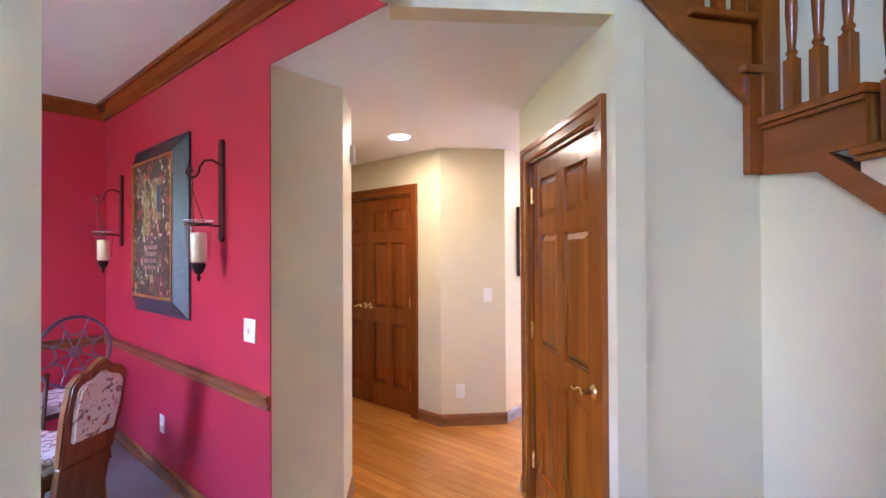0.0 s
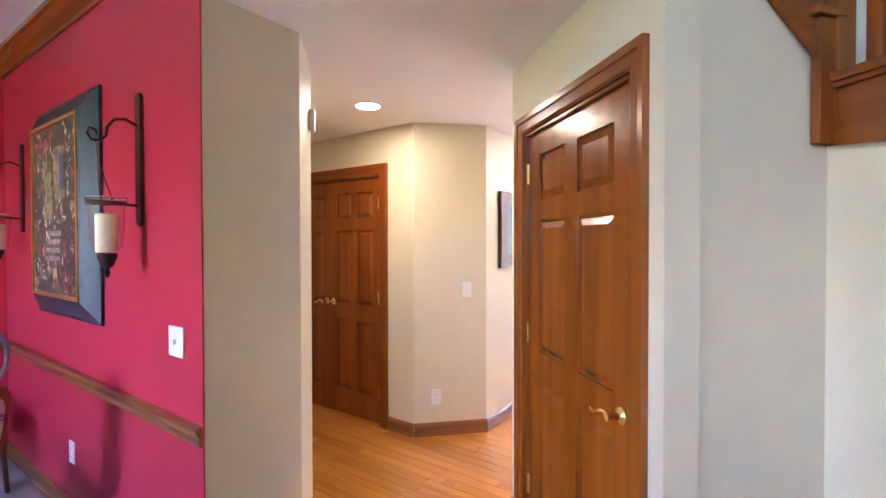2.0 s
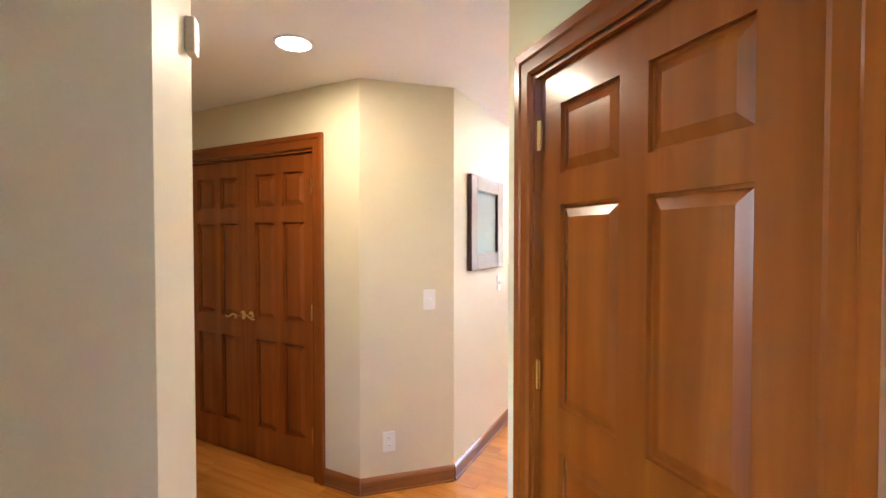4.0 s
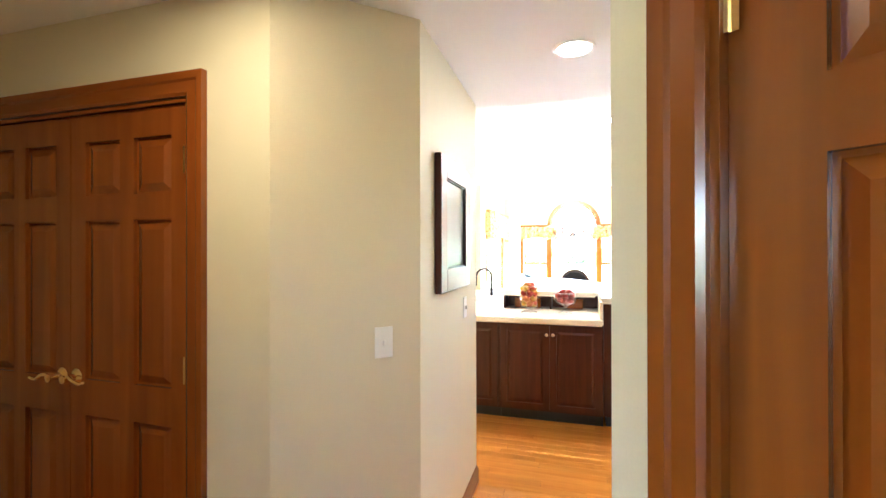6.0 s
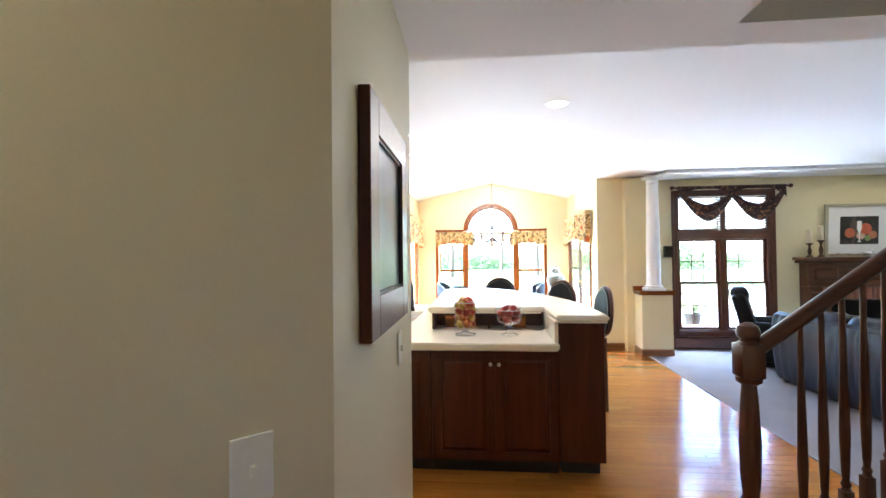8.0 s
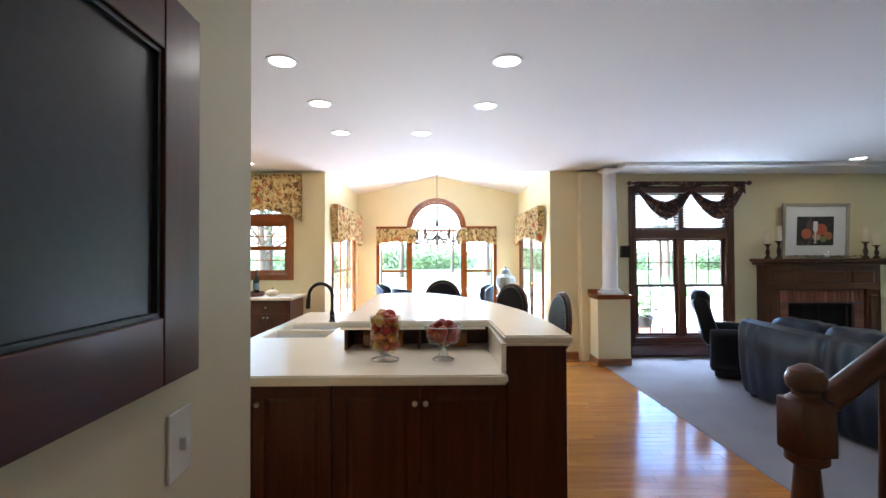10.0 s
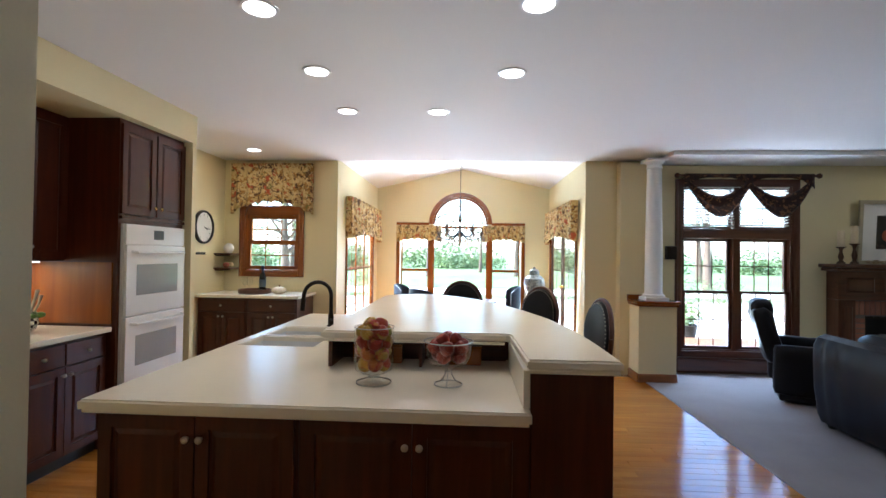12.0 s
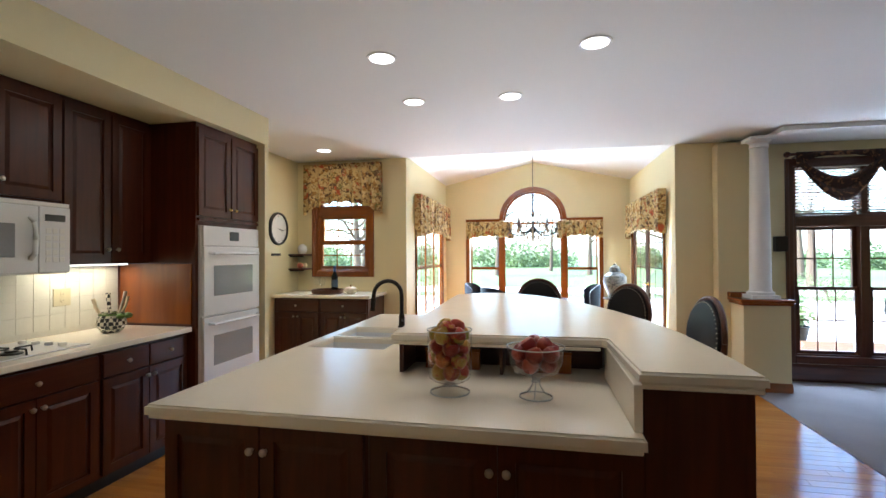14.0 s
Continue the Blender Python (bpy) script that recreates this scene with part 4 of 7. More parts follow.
# ---- kitchen ----
def cabinet_front(parent, x0, x1, z0, z1, y, mz, mx, name="door", knob_at=None, mat=NICKEL, border=0.052):
    """Framed raised-panel front whose face is at y (the room lies at smaller y)."""
    d = part(name, framed(x0, x1, z0, z1, [(x0 + border, x1 - border)], [(z0 + border, z1 - border)], y, 0.02), mz, parent)
    part("panel", raised_panel(x0 + border, z0 + border, x1 - border, z1 - border, y + 0.002, 0.009, 0.028), mz, d)
    if knob_at:
        knob(d, (knob_at[0], y, knob_at[1]), mat)
    return d


def base_cabinet(label, m, w, depth, doors, drawers, h=0.875, mz=CHERRY_Z, mx=CHERRY_X, knobs=NICKEL, group=""):
    """Base unit: x along its front, y into the wall; doors and drawers are counts across it."""
    t = thing("base_cabinet", label, "cabinet", m, group)
    part("body", box(0.001, 0.022, 0.10, w - 0.001, depth, h), mz, t)
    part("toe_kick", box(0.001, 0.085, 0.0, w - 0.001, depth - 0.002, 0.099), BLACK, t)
    top = h - 0.02
    if drawers:
        for i in range(drawers):
            a, b = 0.012 + (w - 0.024) * i / drawers, 0.012 + (w - 0.024) * (i + 1) / drawers
            d = part("drawer", box(a + 0.004, 0.0, top - 0.145, b - 0.004, 0.0205, top, 0.005), mx, t)
            knob(d, ((a + b) / 2, 0.0, top - 0.072), knobs)
        top -= 0.155
    for i in range(doors):
        a, b = 0.012 + (w - 0.024) * i / doors, 0.012 + (w - 0.024) * (i + 1) / doors
        kx = b - 0.027 if (i % 2 == 0 and doors > 1) else a + 0.027
        cabinet_front(t, a + 0.003, b - 0.003, 0.115, top, 0.001, mz, mx, "door", (kx, top - (0.05 if drawers else 0.085)), knobs)
    return t


def island():
    for label, x0, w in (("dark cherry island cabinet with two doors", -2.86, 0.80), ("dark cherry island cabinet with two doors", -2.06, 0.875)):
        base_cabinet(label, pose(x0, 5.955, 0), w, 0.58, 2, 0, group="island cabinets")
    t = thing("island_end_panel", "tall dark cherry end panel carrying the raised bar", "cabinet", pose(-1.184, 5.985, 0))
    part("body", box(0, 0.0, 0.10, 0.305, 0.62, 1.055, 0.003), CHERRY_Z, t)
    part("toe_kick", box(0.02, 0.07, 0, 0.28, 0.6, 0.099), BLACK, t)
    # core of the island below counter and bar
    c = thing("island_cabinet", "dark cherry panelled island base under the bar", "cabinet", pose(0, 0, 0))
    bm = bmesh.new()
    prism(bm, [(-2.855, 6.536), (-1.19, 6.536), (-1.19, 6.606), (-1.0, 6.606), (-1.05, 7.1), (-1.4, 8.0), (-1.75, 8.42), (-2.15, 8.45), (-2.855, 8.45)], 0.10, 0.69)
    prism(bm, [(-2.33, 6.536), (-1.19, 6.536), (-1.19, 6.606), (-1.0, 6.606), (-1.05, 7.1), (-1.4, 8.0), (-1.75, 8.42), (-2.15, 8.45), (-2.33, 8.45)], 0.691, 0.874)
    part("body", bm, CHERRY_Z, c)
    part("side_panel", box(-2.856, 6.54, 0.691, -2.842, 8.45, 0.874), CHERRY_Y, c)
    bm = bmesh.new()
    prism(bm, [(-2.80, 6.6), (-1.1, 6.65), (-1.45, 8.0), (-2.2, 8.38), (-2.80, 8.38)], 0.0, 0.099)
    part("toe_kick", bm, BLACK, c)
    # niche between counter and bar
    part("shelf_back", box(-2.10, 6.74, 0.916, -1.215, 6.76, 1.058), CHERRY_X, c)
    part("shelf_side", box(-2.12, 6.53, 0.916, -2.10, 8.3, 1.058), CHERRY_Y, c)
    part("shelf_side", box(-1.665, 6.56, 0.916, -1.65, 6.739, 1.058), CHERRY_Y, c)
    bm = bmesh.new()
    prism(bm, [(-2.099, 6.77), (-1.2, 6.77), (-1.05, 7.1), (-1.4, 8.0), (-1.75, 8.38), (-2.099, 8.3)], 0.916, 1.058)
    part("bar_support", bm, CHERRY_Z, c)
    for x, w in ((-2.02, 0.16), (-1.86, 0.10), (-1.52, 0.17)):
        b = thing("wooden_box", "small honey wood box in the island niche", "box", pose(x, 6.62, 0.916))
        part("box_body", box(0, 0, 0, w, 0.1, 0.085, 0.006), OAK_X, b)
        part("box_lid", box(-0.002, -0.002, 0.0855, w + 0.002, 0.102, 0.098, 0.003), OAK_X, b)
    # lower counter with a double sink sunk into it
    t = thing("island_counter", "cream solid-surface island worktop with a moulded sink", "worktop")
    xs, ys = [-2.90, -2.82, -2.36, -1.187], [5.92, 7.0, 7.34, 7.385, 7.74, 8.50]
    bm = bmesh.new()
    vs = {}

    def v(i, j, k):
        if (i, j, k) not in vs:
            vs[i, j, k] = bm.verts.new((xs[i], ys[j], (0.878, 0.915)[k]))
        return vs[i, j, k]

    free = {(1, 1), (1, 3)}
    gone = lambda i, j: not (0 <= i < 3 and 0 <= j < 5) or (i, j) in free
    for i in range(3):
        for j in range(5):
            if (i, j) in free:
                continue
            for k in (0, 1):
                bm.faces.new([v(i, j, k), v(i + 1, j, k), v(i + 1, j + 1, k), v(i, j + 1, k)])
            for di, dj, a, b in ((-1, 0, (i, j), (i, j + 1)), (1, 0, (i + 1, j), (i + 1, j + 1)), (0, -1, (i, j), (i + 1, j)), (0, 1, (i, j + 1), (i + 1, j + 1))):
                if gone(i + di, j + dj):
                    bm.faces.new([v(*a, 0), v(*b, 0), v(*b, 1), v(*a, 1)])
    bmesh.ops.recalc_face_normals(bm, faces=bm.faces)
    edge = [e for e in bm.edges if all(abs(q.co.z - 0.915) < 1e-4 for q in e.verts) and len(e.link_faces) == 2 and abs(e.link_faces[0].normal.z - e.link_faces[1].normal.z) > 0.5]
    bmesh.ops.bevel(bm, geom=edge, offset=0.008, segments=3, affect="EDGES")
    part("slab", bm, COUNTER, t, smooth=True)
    part("edge_band", box(-2.892, 5.928, 0.862, -1.195, 5.95, 0.8775, 0.004), COUNTER, t)
    for y0, y1 in ((7.0, 7.34), (7.385, 7.74)):
        bm = bmesh.new()
        bx(bm, -2.832, y0 - 0.012, 0.70, -2.348, y1 + 0.012, 0.8775)
        top = [f for f in bm.faces if all(abs(q.co.z - 0.8775) < 1e-5 for q in f.verts)]
        bmesh.ops.delete(bm, geom=top, context="FACES")
        bowl = part("sink_bowl", bm, ENAMEL, t, "white sink bowl")
        bowl.modifiers.new("wall", "SOLIDIFY").thickness = 0.006
    part("upstand", box(-1.214, 5.972, 0.9145, -1.188, 6.60, 1.059, 0.003), COUNTER, t)
    # raised bar with its rounded end
    bm = bmesh.new()
    right = [(-0.85, 5.965), (-0.85, 6.35), (-0.865, 6.7), (-0.92, 7.1), (-1.02, 7.5), (-1.15, 7.88), (-1.32, 8.25), (-1.52, 8.55), (-1.72, 8.70), (-1.9, 8.72), (-2.08, 8.64), (-2.19, 8.5), (-2.19, 8.3)]
    prism(bm, [(-2.15, 6.50), (-1.235, 6.52), (-1.215, 6.50), (-1.20, 5.965), *right], 1.06, 1.10)
    rim = [e for e in bm.edges if len(e.link_faces) == 2 and abs(abs(e.link_faces[0].normal.z) - abs(e.link_faces[1].normal.z)) > 0.5]
    bmesh.ops.bevel(bm, geom=rim, offset=0.009, segments=3, affect="EDGES")
    b = thing("bar_counter", "cream solid-surface raised breakfast bar with a curved end", "worktop")
    part("slab", bm, COUNTER, b, smooth=True)
    part("edge_band", box(-1.19, 5.972, 1.046, -0.858, 5.984, 1.0595, 0.003), COUNTER, b)
    part("edge_band", box(-2.14, 6.508, 1.046, -1.24, 6.52, 1.0595, 0.003), COUNTER, b)


def faucet():
    t = thing("faucet", "oil-rubbed bronze gooseneck kitchen faucet", "faucet", pose(-2.49, 7.80, 0.915, 0, 0, 32))
    bm = bmesh.new()
    lathe(bm, [(0.030, 0), (0.030, 0.008), (0.023, 0.014), (0.021, 0.06), (0.024, 0.07), (0.017, 0.10), (0.014, 0.12)], 16)
    part("base", bm, BRONZE, t, smooth=True)
    bm = bmesh.new()
    pts = [(0, 0, 0.12), (0, 0, 0.24)] + [(-0.105 + 0.105 * math.cos(a), 0, 0.24 + 0.105 * math.sin(a)) for a in [math.pi * k / 12 for k in range(1, 12)]] + [(-0.212, 0, 0.22)]
    tube(bm, pts, 0.015, 12)
    part("spout", bm, BRONZE, t, smooth=True)
    bm = bmesh.new()
    tube(bm, [(-0.212, 0, 0.222), (-0.218, 0, 0.13)], 0.019, 12)
    part("spray_head", bm, BRONZE, t, smooth=True)
    bm = bmesh.new()
    tube(bm, [(0.0, -0.02, 0.045), (-0.02, -0.075, 0.075)], 0.007, 8)
    part("handle", bm, BRONZE, t, smooth=True)


def ring_wall(bm, prof, n=28, cap=True):
    """Open vessel from an outline that runs up outside and down inside."""
    rings = [[bm.verts.new((r * math.cos(2 * math.pi * i / n), r * math.sin(2 * math.pi * i / n), z)) for i in range(n)] for r, z in prof]
    for a, b in zip(rings, rings[1:]):
        for i in range(n):
            bm.faces.new((a[i], a[(i + 1) % n], b[(i + 1) % n], b[i]))
    if cap:
        bm.faces.new(list(reversed(rings[0])))
        bm.faces.new(rings[-1])
    bmesh.ops.recalc_face_normals(bm, faces=bm.faces)
    return bm


CLEAR = pane_glass("clear_vessel_glass", (0.96, 0.97, 0.965), 0.7, 0.03, 3.0)
# opaque pale grey that paints bright glints along the edges of clear glass
GLASS_GLINT = material("glass_edge_glint", (0.55, 0.57, 0.56), 0.06, vary=0.1, bump=0.0, spec=1.0)


def glint_ring(t, name, r, z, thick):
    bm = bmesh.new()
    tube(bm, [(r * math.cos(a), r * math.sin(a), z) for a in [2 * math.pi * k / 32 for k in range(33)]], thick, 6)
    part(name, bm, GLASS_GLINT, t, smooth=True)


def apple(bm, at, r, rnd):
    s = bmesh.new()
    lathe(s, [(0.001, -r * 0.82), (r * 0.35, -r * 0.9), (r * 0.75, -r * 0.62), (r, 0.05 * r), (r * 0.86, r * 0.6), (r * 0.45, r * 0.86), (r * 0.15, r * 0.72), (0.001, r * 0.62)], 14)
    bmesh.ops.rotate(s, verts=s.verts, cent=(0, 0, 0), matrix=Euler((rnd.uniform(-0.8, 0.8), rnd.uniform(-0.8, 0.8), rnd.uniform(0, 6))).to_matrix())
    bmesh.ops.translate(s, verts=s.verts, vec=at)
    return s


def fruit_mat(name, a, b, c):
    m = printed(name, a, [(b, 1.0, 0.47), (c, 1.3, 0.58)], 14, rough=0.35)
    return m


def fruit_jar():
    t = thing("fruit_jar", "tall footed glass jar filled with red and green apples", "jar", pose(-1.835, 6.27, 0.915))
    bm = bmesh.new()
    ring_wall(bm, [(0.078, 0.0), (0.078, 0.006), (0.05, 0.014), (0.02, 0.026), (0.02, 0.036), (0.06, 0.046), (0.082, 0.06), (0.086, 0.09), (0.088, 0.245)], 28, False)
    part("glass", bm, CLEAR, t, "clear glass vessel on a foot", smooth=True).visible_shadow = False
    glint_ring(t, "rim", 0.088, 0.246, 0.0022)
    glint_ring(t, "foot_edge", 0.076, 0.003, 0.003)
    glint_ring(t, "stem_collar", 0.022, 0.03, 0.004)
    mats = [fruit_mat("apple_mixed", (0.40, 0.24, 0.03), (0.36, 0.04, 0.015), (0.46, 0.20, 0.03)), fruit_mat("apple_green", (0.30, 0.27, 0.03), (0.42, 0.25, 0.03), (0.32, 0.07, 0.015)), fruit_mat("apple_red", (0.30, 0.022, 0.012), (0.42, 0.13, 0.02), (0.2, 0.012, 0.01))]
    rnd = random.Random(4)
    k = 0
    for z, rr in ((0.085, 0.043), (0.132, 0.049), (0.18, 0.05), (0.222, 0.049), (0.252, 0.026)):
        for i in range(5 if rr > 0.03 else 3):
            a = i * 2 * math.pi / (5 if rr > 0.03 else 3) + k * 0.6
            bm = apple(None, (rr * math.cos(a), rr * math.sin(a), z + rnd.uniform(-0.005, 0.005)), 0.0345, rnd)
            part("apple", bm, mats[rnd.randrange(3)], t, smooth=True)
        k += 1


def fruit_bowl():
    t = thing("fruit_bowl", "glass pedestal bowl filled with red apples", "bowl", pose(-1.505, 6.27, 0.915))
    bm = bmesh.new()
    ring_wall(bm, [(0.062, 0.0), (0.062, 0.005), (0.04, 0.012), (0.014, 0.05), (0.012, 0.07), (0.038, 0.082), (0.08, 0.095), (0.098, 0.13), (0.107, 0.19)], 28, False)
    part("glass", bm, CLEAR, t, "clear glass bowl on a foot", smooth=True).visible_shadow = False
    glint_ring(t, "rim", 0.107, 0.191, 0.0026)
    glint_ring(t, "foot_edge", 0.061, 0.003, 0.003)
    glint_ring(t, "stem_collar", 0.015, 0.06, 0.003)
    # thin pale lines up the stem, drawn as highlights on the glass
    for k in range(3):
        a = 2 * math.pi * k / 3 + 0.4
        bm = bmesh.new()
        tube(bm, [(r * math.cos(a), r * math.sin(a), z) for r, z in ((0.05, 0.006), (0.030, 0.02), (0.016, 0.045), (0.014, 0.066), (0.034, 0.083))], 0.0022, 6)
        part("stem_ridge", bm, GLASS_GLINT, t, smooth=True)
    red = fruit_mat("apple_deep_red", (0.24, 0.014, 0.011), (0.34, 0.045, 0.02), (0.18, 0.01, 0.01))
    rnd = random.Random(9)
    for z, k, rr in ((0.128, 4, 0.050), (0.168, 6, 0.064), (0.196, 3, 0.034)):
        for i in range(k):
            a = i * 2 * math.pi / k + z * 9
            part("apple", apple(None, (rr * math.cos(a), rr * math.sin(a), z), 0.033, rnd), red, t, smooth=True)


def kitchen_run():
    """Base units, worktop, cooktop, wall units, microwave and ovens along the west wall."""
    E = lambda y: pose(-4.09, y, 0, 0, 0, 90)  # x local runs along +y, y local into the wall
    units = [(4.94, 0.56, 2, 2), (5.5, 0.58, 2, 2), (6.08, 0.74, 2, 1), (6.82, 0.715, 2, 2)]
    for y, w, d, dr in units:
        base_cabinet("dark cherry base cabinet with raised-panel doors and drawers", E(y), w, 0.655, d, dr, group="kitchen base cabinets")
    bm = bmesh.new()
    bx(bm, -4.748, 4.93, 0.877, -4.06, 7.538, 0.915, 0.007)
    tagged(part("kitchen_worktop", bm, COUNTER), "cream solid-surface worktop along the wall", "worktop")
    # cooktop
    t = thing("cooktop", "white gas cooktop with black grates set in the worktop", "cooktop", pose(-4.42, 6.46, 0.915))
    part("plate", box(-0.25, -0.36, 0, 0.25, 0.36, 0.008, 0.003), ENAMEL, t)
    for x, y in ((-0.12, -0.23), (0.12, -0.23), (-0.12, 0.02), (0.12, 0.02)):
        bm = bmesh.new()
        lathe(bm, [(0.05, 0.009), (0.05, 0.016), (0.03, 0.022), (0.03, 0.03)], 16, (x, y, 0))
        part("burner", bm, BLACK, t)
        bm = bmesh.new()
        for a in range(4):
            c, s = math.cos(a * math.pi / 2), math.sin(a * math.pi / 2)
            tube(bm, [(x + 0.02 * c, y + 0.02 * s, 0.04), (x + 0.10 * c, y + 0.10 * s, 0.04), (x + 0.105 * c, y + 0.105 * s, 0.0085)], 0.005, 6)
        part("grate", bm, BLACK, t)
    for k in range(4):
        bm = bmesh.new()
        lathe(bm, [(0.021, 0.009), (0.021, 0.02), (0.018, 0.028), (0.005, 0.03)], 14, (-0.15 + 0.1 * k, 0.27, 0))
        part("control_knob", bm, PLASTIC, t, smooth=True)
    # wall cabinets
    def upper(label, y, w, z0, z1, doors, x=-4.42):
        u = thing("wall_cabinet", label, "cabinet", pose(x, y, 0, 0, 0, 90), "kitchen wall cabinets")
        part("body", box(0.001, 0.0215, z0, w - 0.001, 0.32, z1), CHERRY_Z, u)
        for i in range(doors):
            a, b = w * i / doors + 0.006, w * (i + 1) / doors - 0.006
            kx = b - 0.03 if i % 2 == 0 else a + 0.03
            cabinet_front(u, a, b, z0 + 0.012, z1 - 0.03, 0.0, CHERRY_Z, CHERRY_X, "door", (kx, z0 + 0.10), NICKEL)
        return u
    upper("dark cherry wall cabinet with a raised-panel door", 5.46, 0.62, 1.40, 2.478, 1)
    upper("dark cherry wall cabinet above the microwave", 6.085, 0.765, 1.79, 2.478, 2)
    upper("dark cherry wall cabinet with two tall doors", 6.855, 0.675, 1.40, 2.478, 2)
    strip = thing("under_cabinet_light", "slim white light strip below the wall cabinet", "light", pose(-4.62, 7.18, 1.385))
    part("diffuser", box(-0.05, -0.29, 0, 0.05, 0.29, 0.012, 0.003), glowing("strip_glow", (1.0, 0.9, 0.7), 0.32), strip)
    # microwave
    t = thing("microwave", "white over-the-range microwave oven", "microwave", pose(-4.35, 6.09, 1.35, 0, 0, 90))
    part("body", box(0, 0.02, 0, 0.755, 0.39, 0.43, 0.008), ENAMEL, t)
    d = part("door", box(0.004, 0.0, 0.008, 0.565, 0.019, 0.40, 0.006), ENAMEL, t)
    part("window", box(0.07, -0.002, 0.10, 0.44, 0.0005, 0.29, 0.001), BLACK_GLASS, d)
    bm = bmesh.new()
    tube(bm, [(0.52, 0.0, 0.09), (0.52, -0.035, 0.12), (0.52, -0.04, 0.2), (0.52, -0.035, 0.30), (0.52, 0.0, 0.33)], 0.014, 10)
    part("handle", bm, ENAMEL, d, smooth=True)
    p = part("control_panel", box(0.570, 0.0, 0.008, 0.751, 0.019, 0.40, 0.005), ENAMEL, t)
    part("display", box(0.60, -0.002, 0.315, 0.72, 0.0005, 0.355, 0.001), BLACK, p)
    for i in range(3):
        for j in range(5):
            part("button", box(0.605 + 0.04 * i, -0.002, 0.07 + 0.043 * j, 0.635 + 0.04 * i, 0.0005, 0.10 + 0.043 * j, 0.001), PLASTIC, p)
    part("vent", box(0.01, 0.001, 0.402, 0.745, 0.018, 0.427, 0.002), PLASTIC, t)
    # oven tower
    t = thing("oven_cabinet", "tall dark cherry cabinet housing two white ovens", "cabinet", pose(-4.02, 7.545, 0, 0, 0, 90))
    part("body", framed(0.0, 0.78, 0.0, 2.478, [(0.03, 0.75)], [(0.35, 1.69)], 0.021, 0.70), CHERRY_Z, t)
    # honey oak stands in for warm strip light on the cherry side
    part("side_panel", box(-0.0125, 0.05, 0.935, -0.0015, 0.685, 1.392), OAK_Z, t, "honey board that colours the cabinet side as lamplit")
    for i in range(2):
        a, b = 0.78 * i / 2 + 0.012, 0.78 * (i + 1) / 2 - 0.006
        cabinet_front(t, a, b, 1.76, 2.44, 0.0, CHERRY_Z, CHERRY_X, "door", ((b - 0.03) if i == 0 else a + 0.03, 1.83), BRASS)
    d = part("drawer", box(0.02, 0.0, 0.12, 0.76, 0.0205, 0.33, 0.005), CHERRY_X, t)
    bm = bmesh.new()
    k = 30
    slab_xz(bm, [(0.012, 1.722), (0.77, 1.722)] + [(0.77 - 0.758 * i / k, 1.744 + 0.006 * math.sin(i / k * math.pi * 12)) for i in range(k + 1)], -0.004, 0.021)
    part("scalloped_rail", bm, CHERRY_X, t)
    o = thing("wall_oven", "white built-in double wall oven", "oven", pose(-4.02, 7.545, 0, 0, 0, 90))
    part("body", box(0.032, 0.0, 0.352, 0.748, 0.6, 1.688, 0.003), ENAMEL, o)
    cp = part("control_panel", box(0.034, -0.022, 1.53, 0.746, -0.001, 1.685, 0.004), ENAMEL, o)
    part("display", box(0.34, -0.024, 1.575, 0.46, -0.0215, 1.65, 0.001), BLACK, cp)
    for z0, z1 in ((0.985, 1.525), (0.44, 0.975)):
        d = part("oven_door", box(0.034, -0.03, z0, 0.746, -0.001, z1, 0.005), ENAMEL, o)
        part("window", box(0.14, -0.032, z0 + 0.15, 0.64, -0.0295, z1 - 0.15, 0.001), BLACK_GLASS, d)
        bm = bmesh.new()
        tube(bm, [(0.08, -0.03, z1 - 0.05), (0.10, -0.065, z1 - 0.055), (0.39, -0.07, z1 - 0.055), (0.68, -0.065, z1 - 0.055), (0.70, -0.03, z1 - 0.05)], 0.012, 10)
        part("handle", bm, ENAMEL, d, smooth=True)
    part("vent", box(0.034, -0.018, 0.36, 0.746, -0.001, 0.43, 0.003), ENAMEL, o)
    # crock with utensils
    c = thing("utensil_crock", "black and white checked crock with a green bow, holding utensils", "crock", pose(-4.46, 7.23, 0.915))
    chk = bpy.data.materials.new("check_glaze")
    chk.use_nodes = True
    n, l = chk.node_tree.nodes, chk.node_tree.links
    ck, co = n.new("ShaderNodeTexChecker"), n.new("ShaderNodeTexCoord")
    ck.inputs["Color1"].default_value, ck.inputs["Color2"].default_value, ck.inputs["Scale"].default_value = (0.02, 0.02, 0.02, 1), (0.72, 0.68, 0.55, 1), 38
    l.new(co.outputs["Object"], ck.inputs["Vector"])
    l.new(ck.outputs[0], n["Principled BSDF"].inputs["Base Color"])
    n["Principled BSDF"].inputs["Roughness"].default_value = 0.15
    bm = bmesh.new()
    ring_wall(bm, [(0.05, 0), (0.075, 0.02), (0.092, 0.06), (0.085, 0.10), (0.07, 0.125), (0.076, 0.14), (0.070, 0.14), (0.064, 0.125), (0.07, 0.1), (0.03, 0.02)], 24)
    part("pot", bm, chk, c, smooth=True)
    bm = bmesh.new()
    tube(bm, [(0.072 * math.cos(a), 0.072 * math.sin(a), 0.128) for a in [2 * math.pi * k / 20 for k in range(20)]], 0.008, 6)
    for s in (-1, 1):
        ball(bm, (0.085, 0.03 * s + 0.02, 0.115), 0.03, 0.7, 10)
    part("bow", bm, material("green_ribbon", (0.10, 0.17, 0.02), 0.5), c, "green cloth bow", smooth=True)
